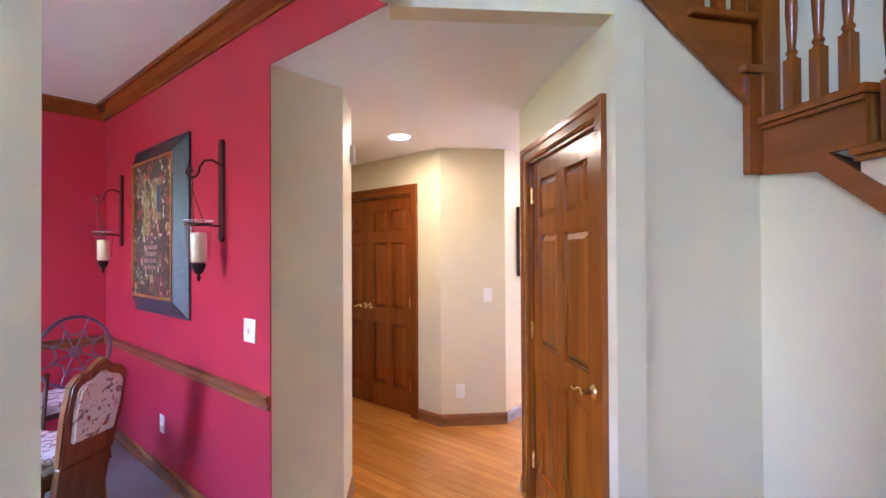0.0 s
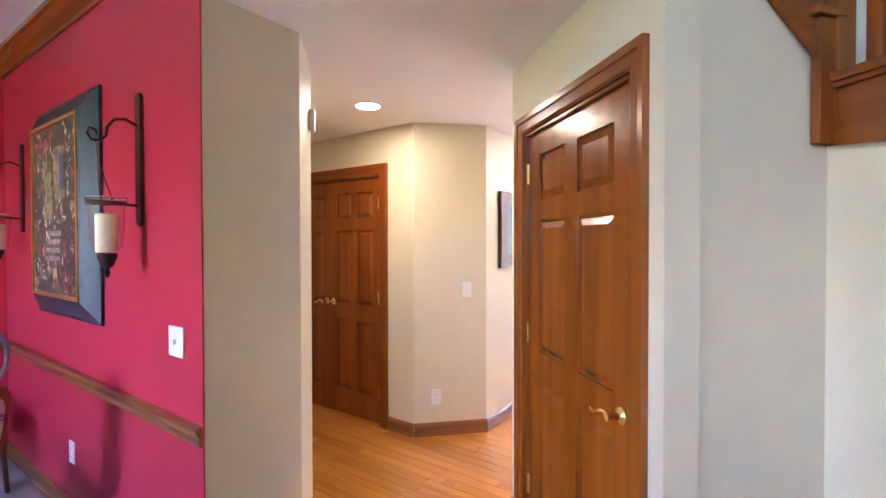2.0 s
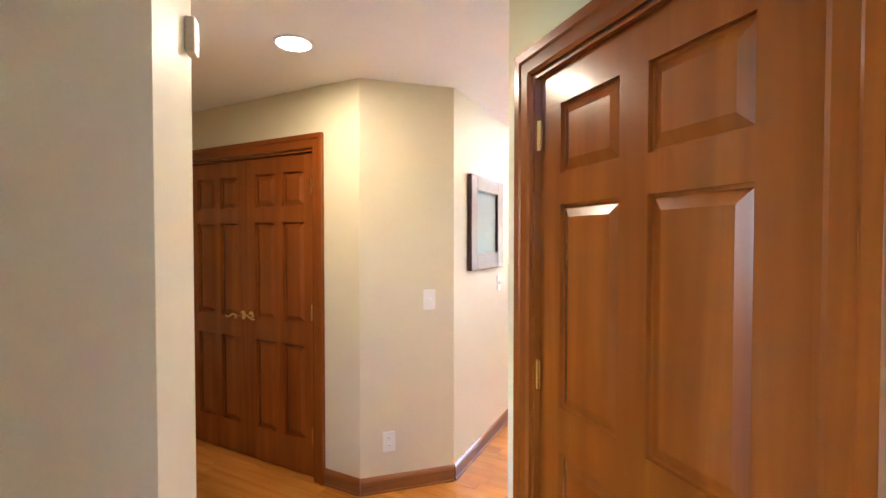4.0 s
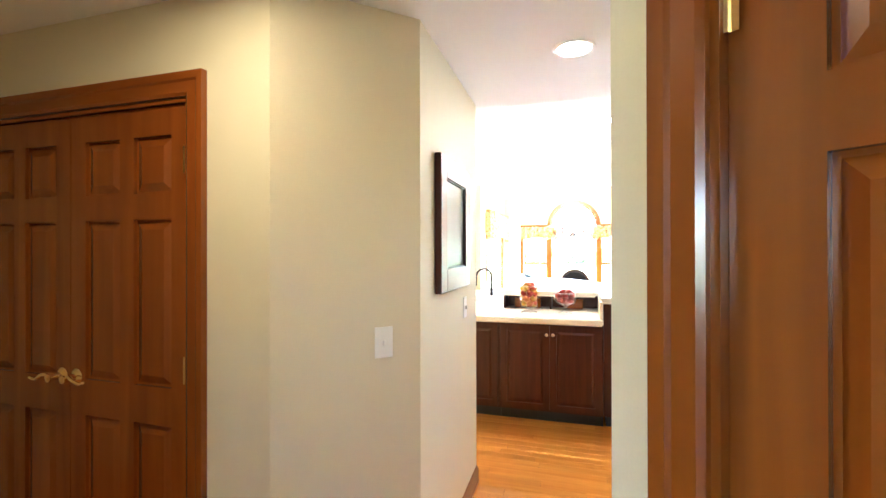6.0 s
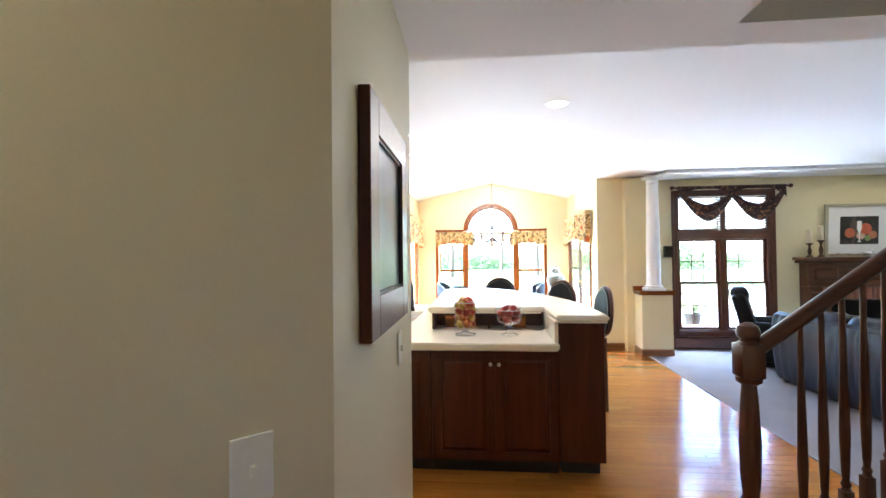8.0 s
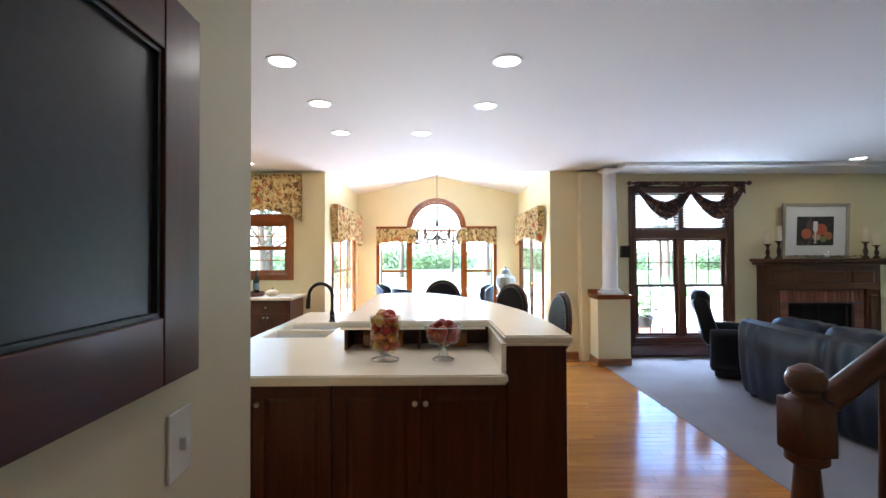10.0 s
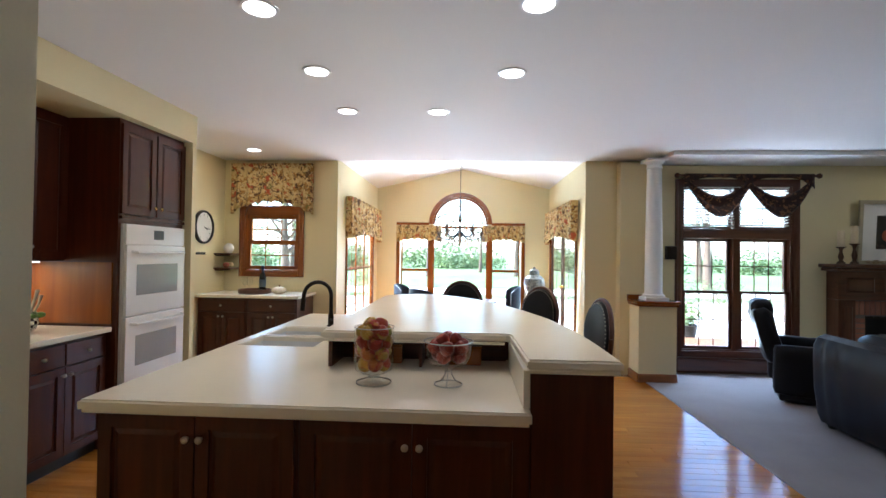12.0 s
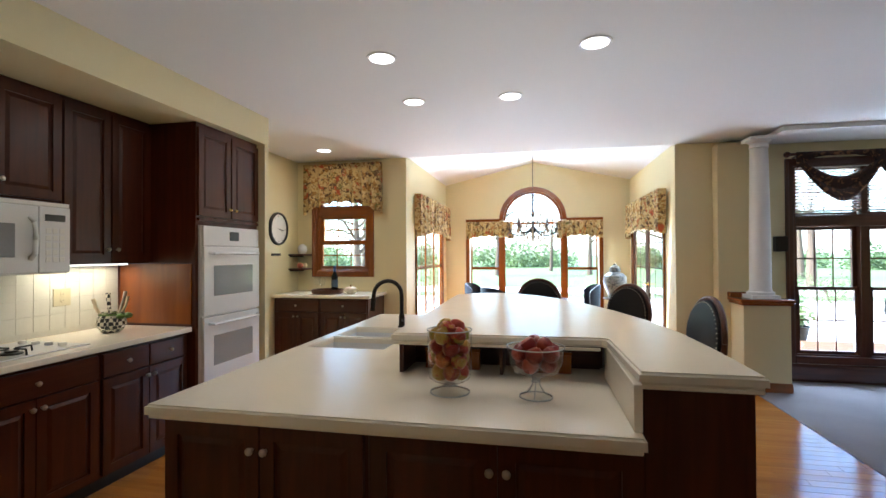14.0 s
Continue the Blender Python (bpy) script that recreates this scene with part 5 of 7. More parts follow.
    for a, r, h, mt in ((2.6, 0.010, 0.27, chk), (0.4, 0.007, 0.25, NICKEL), (1.5, 0.008, 0.28, NICKEL), (4.0, 0.008, 0.24, WAX)):
        bm = bmesh.new()
        tube(bm, [(0.02 * math.cos(a), 0.02 * math.sin(a), 0.03), (0.09 * math.cos(a), 0.09 * math.sin(a), h - 0.06), (0.105 * math.cos(a), 0.105 * math.sin(a), h)], r, 8, 1.6)
        part("utensil", bm, mt, c, smooth=True)
    # outlet on the tiles
    wall_plate(pose(-4.736, 7.10, 1.17, 0, 0, 90), ALMOND, 0.12, "almond double outlet plate on the tile backsplash", 2)


def wall_plate(m, mat, w=0.075, label="white light switch plate", kind=1):
    """Plate on a wall: x along the wall, the room at smaller y."""
    t = thing("switch_plate" if kind == 1 else "outlet_plate", label, "switch" if kind == 1 else "outlet", m)
    part("plate", box(-w / 2, -0.006, -0.06, w / 2, 0.0, 0.06, 0.002), mat, t)
    if kind == 1:
        part("toggle", box(-0.005, -0.018, -0.012, 0.005, -0.0055, 0.010, 0.002), mat, t)
    else:
        for z in (-0.022, 0.022):
            bm = bmesh.new()
            lathe(bm, [(0.015, 0), (0.014, 0.002)], 14)
            bmesh.ops.rotate(bm, verts=bm.verts, cent=(0, 0, 0), matrix=Matrix.Rotation(radians(90), 3, "X"))
            bmesh.ops.translate(bm, verts=bm.verts, vec=(0, -0.006, z))
            part("socket", bm, mat, t)
            for x in (-0.005, 0.005):
                part("slot", box(x - 0.001, -0.0086, z - 0.004, x + 0.001, -0.0079, z + 0.004), BLACK, t)
    return t


def bar_stool(at, turn):
    t = thing("bar_stool", "dark leather bar stool with an oval nail-trimmed back", "stool", pose(at[0], at[1], 0, 0, 0, turn), "stools at the bar")
    bm = bmesh.new()
    lathe(bm, [(0.20, 0.70), (0.215, 0.715), (0.215, 0.75), (0.19, 0.775), (0.001, 0.785)], 24)
    part("seat", bm, LEATHER, t, smooth=True)
    for x, y in ((-0.15, -0.15), (0.15, -0.15), (-0.15, 0.15), (0.15, 0.15)):
        bm = bmesh.new()
        tube(bm, [(x * 1.08, y * 1.08, 0), (x, y, 0.705)], 0.018, 8, 1.4)
        part("leg", bm, DARK_Z, t)
    bm = bmesh.new()
    tube(bm, [(0.19 * math.cos(a), 0.19 * math.sin(a), 0.25) for a in [2 * math.pi * k / 24 for k in range(25)]], 0.010, 6)
    part("foot_ring", bm, BRONZE, t)

    def oval(k, r):
        a = 2 * math.pi * k / 32
        x, z = r * 0.212 * math.cos(a), 0.95 + r * 0.225 * math.sin(a)
        return (x, 0.21 + 0.05 * (z - 0.76) - 0.35 * x * x + 0.0, z)

    bm = bmesh.new()
    rows = []
    for r, dy in ((1.0, -0.012), (0.97, -0.032), (0.75, -0.042), (0.4, -0.046), (0.02, -0.047)):
        rows.append([bm.verts.new((p[0], p[1] + dy, p[2])) for p in (oval(k, r) for k in range(32))])
    for r, dy in ((1.0, 0.012), (0.9, 0.026), (0.5, 0.03), (0.02, 0.03)):
        rows.insert(0, [bm.verts.new((p[0], p[1] + dy, p[2])) for p in (oval(k, r) for k in range(32))])
    for a, b in zip(rows, rows[1:]):
        for k in range(32):
            bm.faces.new((a[k], a[(k + 1) % 32], b[(k + 1) % 32], b[k]))
    bm.faces.new(rows[0])
    bm.faces.new(list(reversed(rows[-1])))
    bmesh.ops.recalc_face_normals(bm, faces=bm.faces)
    back = part("backrest", bm, LEATHER, t, smooth=True)
    bm = bmesh.new()
    tube(bm, [oval(k, 1.03) for k in range(33)], 0.017, 8)
    part("back_frame", bm, DARK_X, t, smooth=True)
    bm = bmesh.new()
    for k in range(48):
        p = oval(k * 32 / 48, 0.93)
        ball(bm, (p[0], p[1] - 0.035, p[2]), 0.0055, 0.8, 6)
    part("nail_trim", bm, NICKEL, t, "silver nail-head trim")
    for s in (-1, 1):
        bm = bmesh.new()
        tube(bm, [(s * 0.13, 0.17, 0.74), (s * 0.15, 0.205, 0.80)], 0.014, 8)
        part("back_post", bm, DARK_Z, t)
    return t


def nook_counter():
    """Short run below the kitchen window, with what stands on it."""
    N = lambda x: pose(x, 9.74, 0)
    for x, w in ((-4.745, 0.62), (-4.12, 0.62)):
        base_cabinet("dark cherry base cabinet below the small window", N(x), w, 0.615, 2, 1, h=0.92, group="nook base cabinets")
    bm = bmesh.new()
    bx(bm, -4.748, 9.70, 0.922, -3.46, 10.358, 0.96, 0.007)
    tagged(part("nook_worktop", bm, COUNTER), "cream solid-surface worktop below the small window", "worktop")
    t = thing("serving_tray", "round dark wooden tray on the worktop", "tray", pose(-4.13, 9.98, 0.96))
    bm = bmesh.new()
    ring_wall(bm, [(0.18, 0), (0.2, 0.01), (0.2, 0.055), (0.188, 0.055), (0.185, 0.015), (0.1, 0.014)], 32)
    part("tray_body", bm, DARK_X, t, smooth=True)
    b = thing("wine_bottle", "dark green wine bottle with a pale label", "bottle", pose(-4.05, 10.02, 0.975))
    bm = bmesh.new()
    lathe(bm, [(0.038, 0), (0.041, 0.01), (0.041, 0.2), (0.032, 0.232), (0.016, 0.26), (0.0145, 0.32), (0.017, 0.325), (0.017, 0.335)], 18)
    part("glass", bm, material("bottle_glass", (0.010, 0.014, 0.008), 0.08, vary=0.02, bump=0), b, smooth=True)
    bm = bmesh.new()
    lathe(bm, [(0.0415, 0.065), (0.0418, 0.066), (0.0418, 0.16), (0.0415, 0.161)], 18)
    part("label_band", bm, material("label_paper", (0.08, 0.12, 0.16), 0.6), b, "blue-grey paper label")
    bm = bmesh.new()
    lathe(bm, [(0.0165, 0.265), (0.0182, 0.336), (0.001, 0.338)], 14)
    part("capsule", bm, BLACK, b)
    for x, y in ((-4.24, 9.93), (-4.16, 9.89)):
        g = thing("wine_glass", "clear stemmed wine glass on the tray", "glass", pose(x, y, 0.975), "wine glasses on the tray")
        bm = bmesh.new()
        ring_wall(bm, [(0.033, 0), (0.03, 0.004), (0.004, 0.008), (0.004, 0.085), (0.03, 0.105), (0.04, 0.14), (0.035, 0.19)], 18, False)
        part("glass_body", bm, CLEAR, g, smooth=True)
    b = thing("pumpkin_bowl", "small cream ceramic pumpkin-shaped box", "ornament", pose(-3.80, 9.95, 0.96))
    bm = bmesh.new()
    ring = []
    for j in range(9):
        a = math.pi * j / 8
        ring.append([bm.verts.new(((0.012 + 0.075 * math.sin(a)) * (1 + 0.07 * math.cos(8 * t_)) * math.cos(t_), (0.012 + 0.075 * math.sin(a)) * (1 + 0.07 * math.cos(8 * t_)) * math.sin(t_), 0.045 - 0.045 * math.cos(a))) for t_ in [2 * math.pi * i / 32 for i in range(32)]])
    for p, q in zip(ring, ring[1:]):
        for i in range(32):
            bm.faces.new((p[i], p[(i + 1) % 32], q[(i + 1) % 32], q[i]))
    bm.faces.new(list(reversed(ring[0])))
    bm.faces.new(ring[-1])
    part("pumpkin_body", bm, WAX, b, smooth=True)
    bm = bmesh.new()
    lathe(bm, [(0.012, 0.088), (0.007, 0.10), (0.009, 0.115), (0.001, 0.117)], 8)
    part("stem", bm, OAK_Z, b)
    for z, w in ((1.445, 0.36), (1.255, 0.36)):
        s = thing("wall_shelf", "narrow dark wooden shelf beside the window", "shelf", pose(-4.748, 10.0, z), "nook shelves")
        part("board", box(0, 0.1, 0, 0.22, w - 0.005, 0.02, 0.003), DARK_X, s)
        part("bracket", box(0.0, 0.13, -0.02, 0.12, 0.14, -0.001), BRONZE, s)
        part("bracket", box(0.0, 0.285, -0.02, 0.12, 0.295, -0.001), BRONZE, s)
    o = thing("glass_globe", "white round ceramic globe on the shelf", "ornament", pose(-4.62, 10.24, 1.465))
    bm = bmesh.new()
    lathe(bm, [(0.03, 0), (0.04, 0.006), (0.062, 0.04), (0.066, 0.07), (0.055, 0.105), (0.03, 0.128), (0.02, 0.135)], 20)
    part("globe_body", bm, ENAMEL, o, smooth=True)
    for y, mt, nm in ((10.18, material("terracotta_glaze", (0.34, 0.09, 0.05), 0.4), "red"), (10.29, WAX, "cream")):
        o = thing("small_pot", f"small round {nm} ceramic pot on the shelf", "ornament", pose(-4.62, y, 1.275))
        bm = bmesh.new()
        lathe(bm, [(0.022, 0), (0.04, 0.02), (0.042, 0.045), (0.03, 0.065), (0.018, 0.07)], 16)
        part("pot_body", bm, mt, o, smooth=True)
    c = thing("wall_clock", "round black-rimmed wall clock with a white face", "clock", pose(-4.749, 9.84, 1.79, 0, 90, 0))
    bm = bmesh.new()
    ring_wall(bm, [(0.21, 0), (0.212, 0.012), (0.205, 0.035), (0.192, 0.04), (0.185, 0.03), (0.184, 0.012)], 36)
    part("rim", bm, BLACK, c, smooth=True)
    bm = bmesh.new()
    lathe(bm, [(0.184, 0.0125), (0.184, 0.015)], 36)
    part("face", bm, PAPER, c)
    for k in range(12):
        a = k * math.pi / 6
        part("hour_mark", box(-0.004, -0.002, 0.0152, 0.022, 0.002, 0.0165), BLACK, c, m=pose(0.15 * math.cos(a), 0.15 * math.sin(a), 0, 0, 0, math.degrees(a)))
    part("hour_hand", box(0, -0.004, 0.017, 0.085, 0.004, 0.019), BLACK, c, m=pose(0, 0, 0, 0, 0, 70))
    part("minute_hand", box(0, -0.003, 0.0195, 0.135, 0.003, 0.021), BLACK, c, m=pose(0, 0, 0, 0, 0, 80))
    s = thing("wall_plaque", "small dark lettered plaque on the wall", "sign", pose(-4.749, 9.80, 1.46, 0, 0, 90))
    part("plaque_board", box(-0.10, -0.01, -0.015, 0.10, 0, 0.015, 0.002), BRONZE, s)
    wall_plate(pose(-4.749, 9.15, 1.15, 0, 0, 90), PLASTIC, 0.075, "white light switch plate beside the clock")


island()
faucet()
fruit_jar()
fruit_bowl()
kitchen_run()
bar_stool((-0.71, 7.5), -84)
bar_stool((-0.90, 8.53), -52)
bar_stool((-1.50, 9.23), -4)
nook_counter()

# ---- lamps in the ceilings ----
GLOW = glowing("lamp_glow", (1.0, 0.93, 0.82), 0.86)


def recessed(x, y, z):
    t = thing("recessed_light", "round white recessed ceiling light, lit", "ceiling light", pose(x, y, z), "recessed ceiling lights")
    bm = bmesh.new()
    ring_wall(bm, [(0.098, -0.001), (0.096, -0.007), (0.08, -0.008), (0.076, -0.002)], 28)
    part("trim_ring", bm, TRIM_WHITE, t, smooth=True)
    bm = bmesh.new()
    lathe(bm, [(0.076, -0.0075), (0.04, -0.012), (0.001, -0.013)], 24)
    part("bulb_face", bm, GLOW, t, smooth=True)


for x, y, z, e in LAMPS:
    recessed(x, y, z)


# ---- hall ----
def hall():
    S = along((-2.38, 3.245), (-1.975, 3.66))
    wall_plate(S @ pose(0.42, 0, 1.14), PLASTIC, 0.075, "white light switch plate on the splayed wall")
    wall_plate(S @ pose(0.17, 0, 0.30), PLASTIC, 0.075, "white outlet plate on the splayed wall", 2)
    Eh = along((-1.975, 3.66), (-2.012, 4.83))
    wall_plate(Eh @ pose(0.82, 0, 1.17), PLASTIC, 0.075, "white light switch plate near the kitchen")
    t = thing("framed_board", "dark mahogany framed panel with smoked glass on the wall", "picture", Eh @ pose(0.03, -0.002, 0))
    y0, y1, z0, z1 = 0.175, 0.80, 1.30, 1.94
    for q, mt in (((y0, z0, y0 + 0.105, z1), CHERRY_Z), ((y1 - 0.115, z0, y1, z1), CHERRY_Z), ((y0 + 0.1055, z1 - 0.10, y1 - 0.1155, z1), CHERRY_X), ((y0 + 0.1055, z0, y1 - 0.1155, z0 + 0.11), CHERRY_X)):
        part("frame_board", box(q[0], -0.032, q[1], q[2], 0, q[3], 0.003), mt, t)
    part("bead", framed(y0 + 0.106, y1 - 0.116, z0 + 0.1105, z1 - 0.1005, [(y0 + 0.114, y1 - 0.124)], [(z0 + 0.118, z1 - 0.108)], -0.026, 0.02), BLACK, t)
    part("board_face", box(y0 + 0.1145, -0.018, z0 + 0.1185, y1 - 0.1245, -0.006, z1 - 0.1085), CHALK, t)
    c = thing("door_chime", "small white plastic chime box high on the wall", "chime", along((-1.83, 1.767), (-2.11, 2.05)) @ pose(0.34, 0, 2.14))
    part("cover", box(-0.03, -0.03, -0.055, 0.03, 0, 0.055, 0.006), PLASTIC, c)


# ---- dining room ----
def sconce(x):
    t = thing("wall_sconce", "rustic iron wall sconce with a hanging glass candle cup", "sconce", pose(x, 1.329, 0), "candle sconces on the red wall")
    bm = bmesh.new()
    slab_xz(bm, [(-0.024, 1.60), (0.0, 1.585), (0.024, 1.60), (0.024, 2.13), (0.012, 2.15), (-0.012, 2.15), (-0.024, 2.13)], -0.016, 0.0)
    part("back_bar", bm, IRON, t)
    bm = bmesh.new()
    pts = [(0, -0.016, 2.01), (0, -0.06, 2.03), (0, -0.10, 2.02), (0, -0.125, 1.985), (0, -0.13, 1.95), (0, -0.15, 1.925), (0, -0.18, 1.925), (0, -0.195, 1.95), (0, -0.185, 1.972), (0, -0.165, 1.965), (0, -0.163, 1.95)]
    tube(bm, pts, 0.006, 8)
    part("scroll_arm", bm, IRON, t, smooth=True)
    bm = bmesh.new()
    tube(bm, [(0, -0.016, 1.67), (0, -0.09, 1.675)], 0.006, 6)
    tube(bm, [(0.066 * math.cos(a), -0.13 + 0.066 * math.sin(a), 1.675) for a in [2 * math.pi * k / 24 for k in range(25)]], 0.006, 6)
    part("holder_ring", bm, IRON, t)
    bm = bmesh.new()
    for s in (-1, 1):
        tube(bm, [(s * 0.064, -0.13, 1.68), (s * 0.012, -0.158, 1.83), (0, -0.16, 1.86)], 0.0025, 6)
    tube(bm, [(0, -0.16, 1.86), (0, -0.163, 1.925)], 0.003, 6)
    part("hanger", bm, IRON, t)
    cup = bmesh.new()
    ring_wall(cup, [(0.03, 1.465), (0.052, 1.50), (0.06, 1.56), (0.062, 1.64), (0.072, 1.695)], 24, False)
    bmesh.ops.translate(cup, verts=cup.verts, vec=(0, -0.13, 0))
    part("glass_cup", cup, CLEAR, t, "clear glass cup", smooth=True)
    # pale ring painted as the glint on the cup's rim
    bm = bmesh.new()
    tube(bm, [(0.072 * math.cos(a), -0.13 + 0.072 * math.sin(a), 1.696) for a in [2 * math.pi * k / 24 for k in range(25)]], 0.0025, 6)
    part("cup_rim", bm, GLASS_GLINT, t, smooth=True)
    bm = bmesh.new()
    lathe(bm, [(0.038, 1.475), (0.040, 1.48), (0.040, 1.625), (0.034, 1.632), (0.006, 1.628), (0.001, 1.64)], 18, (0, -0.13, 0))
    part("candle", bm, WAX, t, "cream pillar candle", smooth=True)
    bm = bmesh.new()
    lathe(bm, [(0.001, 1.37), (0.008, 1.38), (0.011, 1.395), (0.006, 1.405), (0.022, 1.42), (0.034, 1.45), (0.036, 1.466), (0.03, 1.47)], 18, (0, -0.13, 0))
    part("finial", bm, BRONZE, t, smooth=True)


def painting():
    t = thing("framed_painting", "garden path painting in a blue-grey and gilt frame", "painting", pose(-3.24, 1.329, 1.692))
    w, h, f = 0.485, 0.582, 0.115
    o = [(-w, -h), (w, -h), (w, h), (-w, h)]
    for k in range(4):
        a, b = o[k], o[(k + 1) % 4]
        ia, ib = (a[0] * (w - f) / w, a[1] * (h - f) / h), (b[0] * (w - f) / w, b[1] * (h - f) / h)
        bm = bmesh.new()
        rows = []
        for s, y in ((0.0, 0.0), (0.0, -0.014), (0.08, -0.018), (0.14, -0.016), (0.5, -0.038), (0.86, -0.062), (0.92, -0.068), (1.0, -0.068), (1.0, 0.0)):
            rows.append([bm.verts.new((a[0] + (ia[0] - a[0]) * s, y, a[1] + (ia[1] - a[1]) * s)), bm.verts.new((b[0] + (ib[0] - b[0]) * s, y, b[1] + (ib[1] - b[1]) * s))])
        for p, q in zip(rows, rows[1:]):
            bm.faces.new((p[0], p[1], q[1], q[0]))
        bmesh.ops.recalc_face_normals(bm, faces=bm.faces)
        part("frame_side", bm, SLATE, t)
    wi, hi = w - f, h - f
    part("gilt_liner", framed(-wi, wi, -hi, hi, [(-wi + 0.018, wi - 0.018)], [(-hi + 0.018, hi - 0.018)], -0.074, 0.05), GILT, t, "gilded inner liner")
    part("canvas", box(-wi + 0.018, -0.014, -hi + 0.018, wi - 0.018, -0.004, hi - 0.018), GARDEN_ART, t, "painted garden scene with red flowers", m=pose(0, -0.048, 0))
    # painted house corner with a blue window, steps and path on the canvas
    c = [ob for ob in t.children if ob.name.startswith("canvas")][0]
    part("painted_patch", box(0.03, -0.0155, 0.05, 0.17, -0.0142, 0.33), printed("painted_wall", (0.28, 0.22, 0.13), [((0.40, 0.34, 0.22), 1, 0.5), ((0.25, 0.16, 0.10), 1.6, 0.6)], 16), c)
    part("painted_patch", box(0.10, -0.0168, 0.10, 0.17, -0.0157, 0.28), material("painted_blue_window", (0.06, 0.07, 0.13), 0.5, vary=0.4, scale=30), c)
    part("painted_patch", box(-0.16, -0.0155, -0.05, -0.03, -0.0142, 0.26), printed("painted_arch", (0.34, 0.27, 0.14), [((0.20, 0.17, 0.07), 1, 0.5), ((0.48, 0.42, 0.30), 2, 0.6), ((0.10, 0.05, 0.04), 1.5, 0.58)], 18), c)
    for k in range(4):
        part("painted_patch", box(-0.10 - 0.02 * k, -0.0155, -0.14 - 0.045 * k, 0.10 - 0.01 * k, -0.0142, -0.115 - 0.045 * k), printed("painted_step", (0.30, 0.20, 0.18), [((0.42, 0.34, 0.30), 1.5, 0.52)], 20), c)


def web_chair():
    t = thing("dining_chair", "metal dining chair with a spider-web back and floral seat", "chair", pose(-3.86, 0.98, 0, 0, 0, -70))
    c = (0, 0.0, 0.83)
    bm = bmesh.new()
    tube(bm, [(c[0] + 0.245 * math.cos(a), c[1], c[2] + 0.245 * math.sin(a)) for a in [2 * math.pi * k / 40 for k in range(41)]], 0.012, 8)
    part("back_ring", bm, SILVER, t, smooth=True)
    for k in range(8):
        a = 2 * math.pi * k / 8 + math.pi / 8
        bm = bmesh.new()
        tube(bm, [(0.03 * math.cos(a), 0, c[2] + 0.03 * math.sin(a)), (0.24 * math.cos(a), 0, c[2] + 0.24 * math.sin(a))], 0.006, 6)
        part("spoke", bm, SILVER, t)
        b = a + math.pi / 4
        bm = bmesh.new()
        tube(bm, [((0.165 - 0.05 * math.sin(math.pi * s)) * math.cos(a + (b - a) * s), 0, c[2] + (0.165 - 0.05 * math.sin(math.pi * s)) * math.sin(a + (b - a) * s)) for s in [i / 8 for i in range(9)]], 0.006, 6)
        part("web_strand", bm, SILVER, t)
    bm = bmesh.new()
    lathe(bm, [(0.04, -0.012), (0.042, 0.0), (0.03, 0.012), (0.001, 0.016)], 16)
    bmesh.ops.rotate(bm, verts=bm.verts, cent=(0, 0, 0), matrix=Matrix.Rotation(radians(90), 3, "X"))
    bmesh.ops.translate(bm, verts=bm.verts, vec=c)
    part("hub", bm, SILVER, t, smooth=True)
    part("seat", box(-0.23, -0.46, 0.42, 0.23, -0.01, 0.49, 0.03), FLORAL, t)
    part("seat_frame", box(-0.22, -0.45, 0.385, 0.22, -0.02, 0.419, 0.006), IRON, t)
    for x in (-0.2, 0.2):
        bm = bmesh.new()
        tube(bm, [(x, 0.06, 0), (x, 0.01, 0.4), (x * 0.85, 0.0, 0.72)], 0.013, 8)
        part("leg", bm, IRON, t)
        bm = bmesh.new()
        tube(bm, [(x, -0.44, 0), (x, -0.42, 0.39)], 0.013, 8)
        part("leg", bm, IRON, t)


def carved_chair():
    t = thing("dining_chair", "carved oak dining chair with floral upholstered back", "chair", pose(-2.75, 0.80, 0, 0, 0, -58))
    tilt = pose(0, 0, 0.46, -11, 0, 0)
    outline = [(-0.21, 0.0), (0.21, 0.0), (0.235, 0.25), (0.225, 0.42), (0.17, 0.47), (0.10, 0.475), (0.05, 0.51), (0.0, 0.535), (-0.05, 0.51), (-0.10, 0.475), (-0.17, 0.47), (-0.225, 0.42), (-0.235, 0.25)]
    outline = [(x * 0.74, z) for x, z in outline]
    bm = bmesh.new()
    slab_xz(bm, outline, -0.022, 0.022)
    bmesh.ops.bevel(bm, geom=bm.edges[:], offset=0.008, segments=2, affect="EDGES")
    part("back_frame", bm, TRIM_Z, t, "carved oak frame", smooth=True, m=tilt)
    for y in (-0.04, 0.012):
        bm = bmesh.new()
        slab_xz(bm, [(x * 0.78, 0.12 + z * 0.66) for x, z in outline], y, y + 0.028)
        bmesh.ops.bevel(bm, geom=bm.edges[:], offset=0.010, segments=2, affect="EDGES")
        part("back_cushion", bm, FLORAL, t, "pale floral upholstery", smooth=True, m=tilt)
    part("lower_splat", box(-0.15, -0.02, -0.28, 0.15, 0.02, -0.002, 0.008), TRIM_Z, t, "carved oak lower back", m=tilt)
    part("seat", box(-0.22, -0.52, 0.42, 0.22, -0.05, 0.50, 0.03), FLORAL, t)
    part("seat_rail", box(-0.215, -0.51, 0.34, 0.215, -0.06, 0.419, 0.01), TRIM_X, t)
    for x in (-0.17, 0.17):
        for y, d in ((-0.46, -0.02), (-0.09, 0.05)):
            bm = bmesh.new()
            tube(bm, [(x, y + d, 0), (x, y + d * 0.4, 0.18), (x, y, 0.36)], 0.022, 8, 1.3)
            part("leg", bm, TRIM_Z, t)


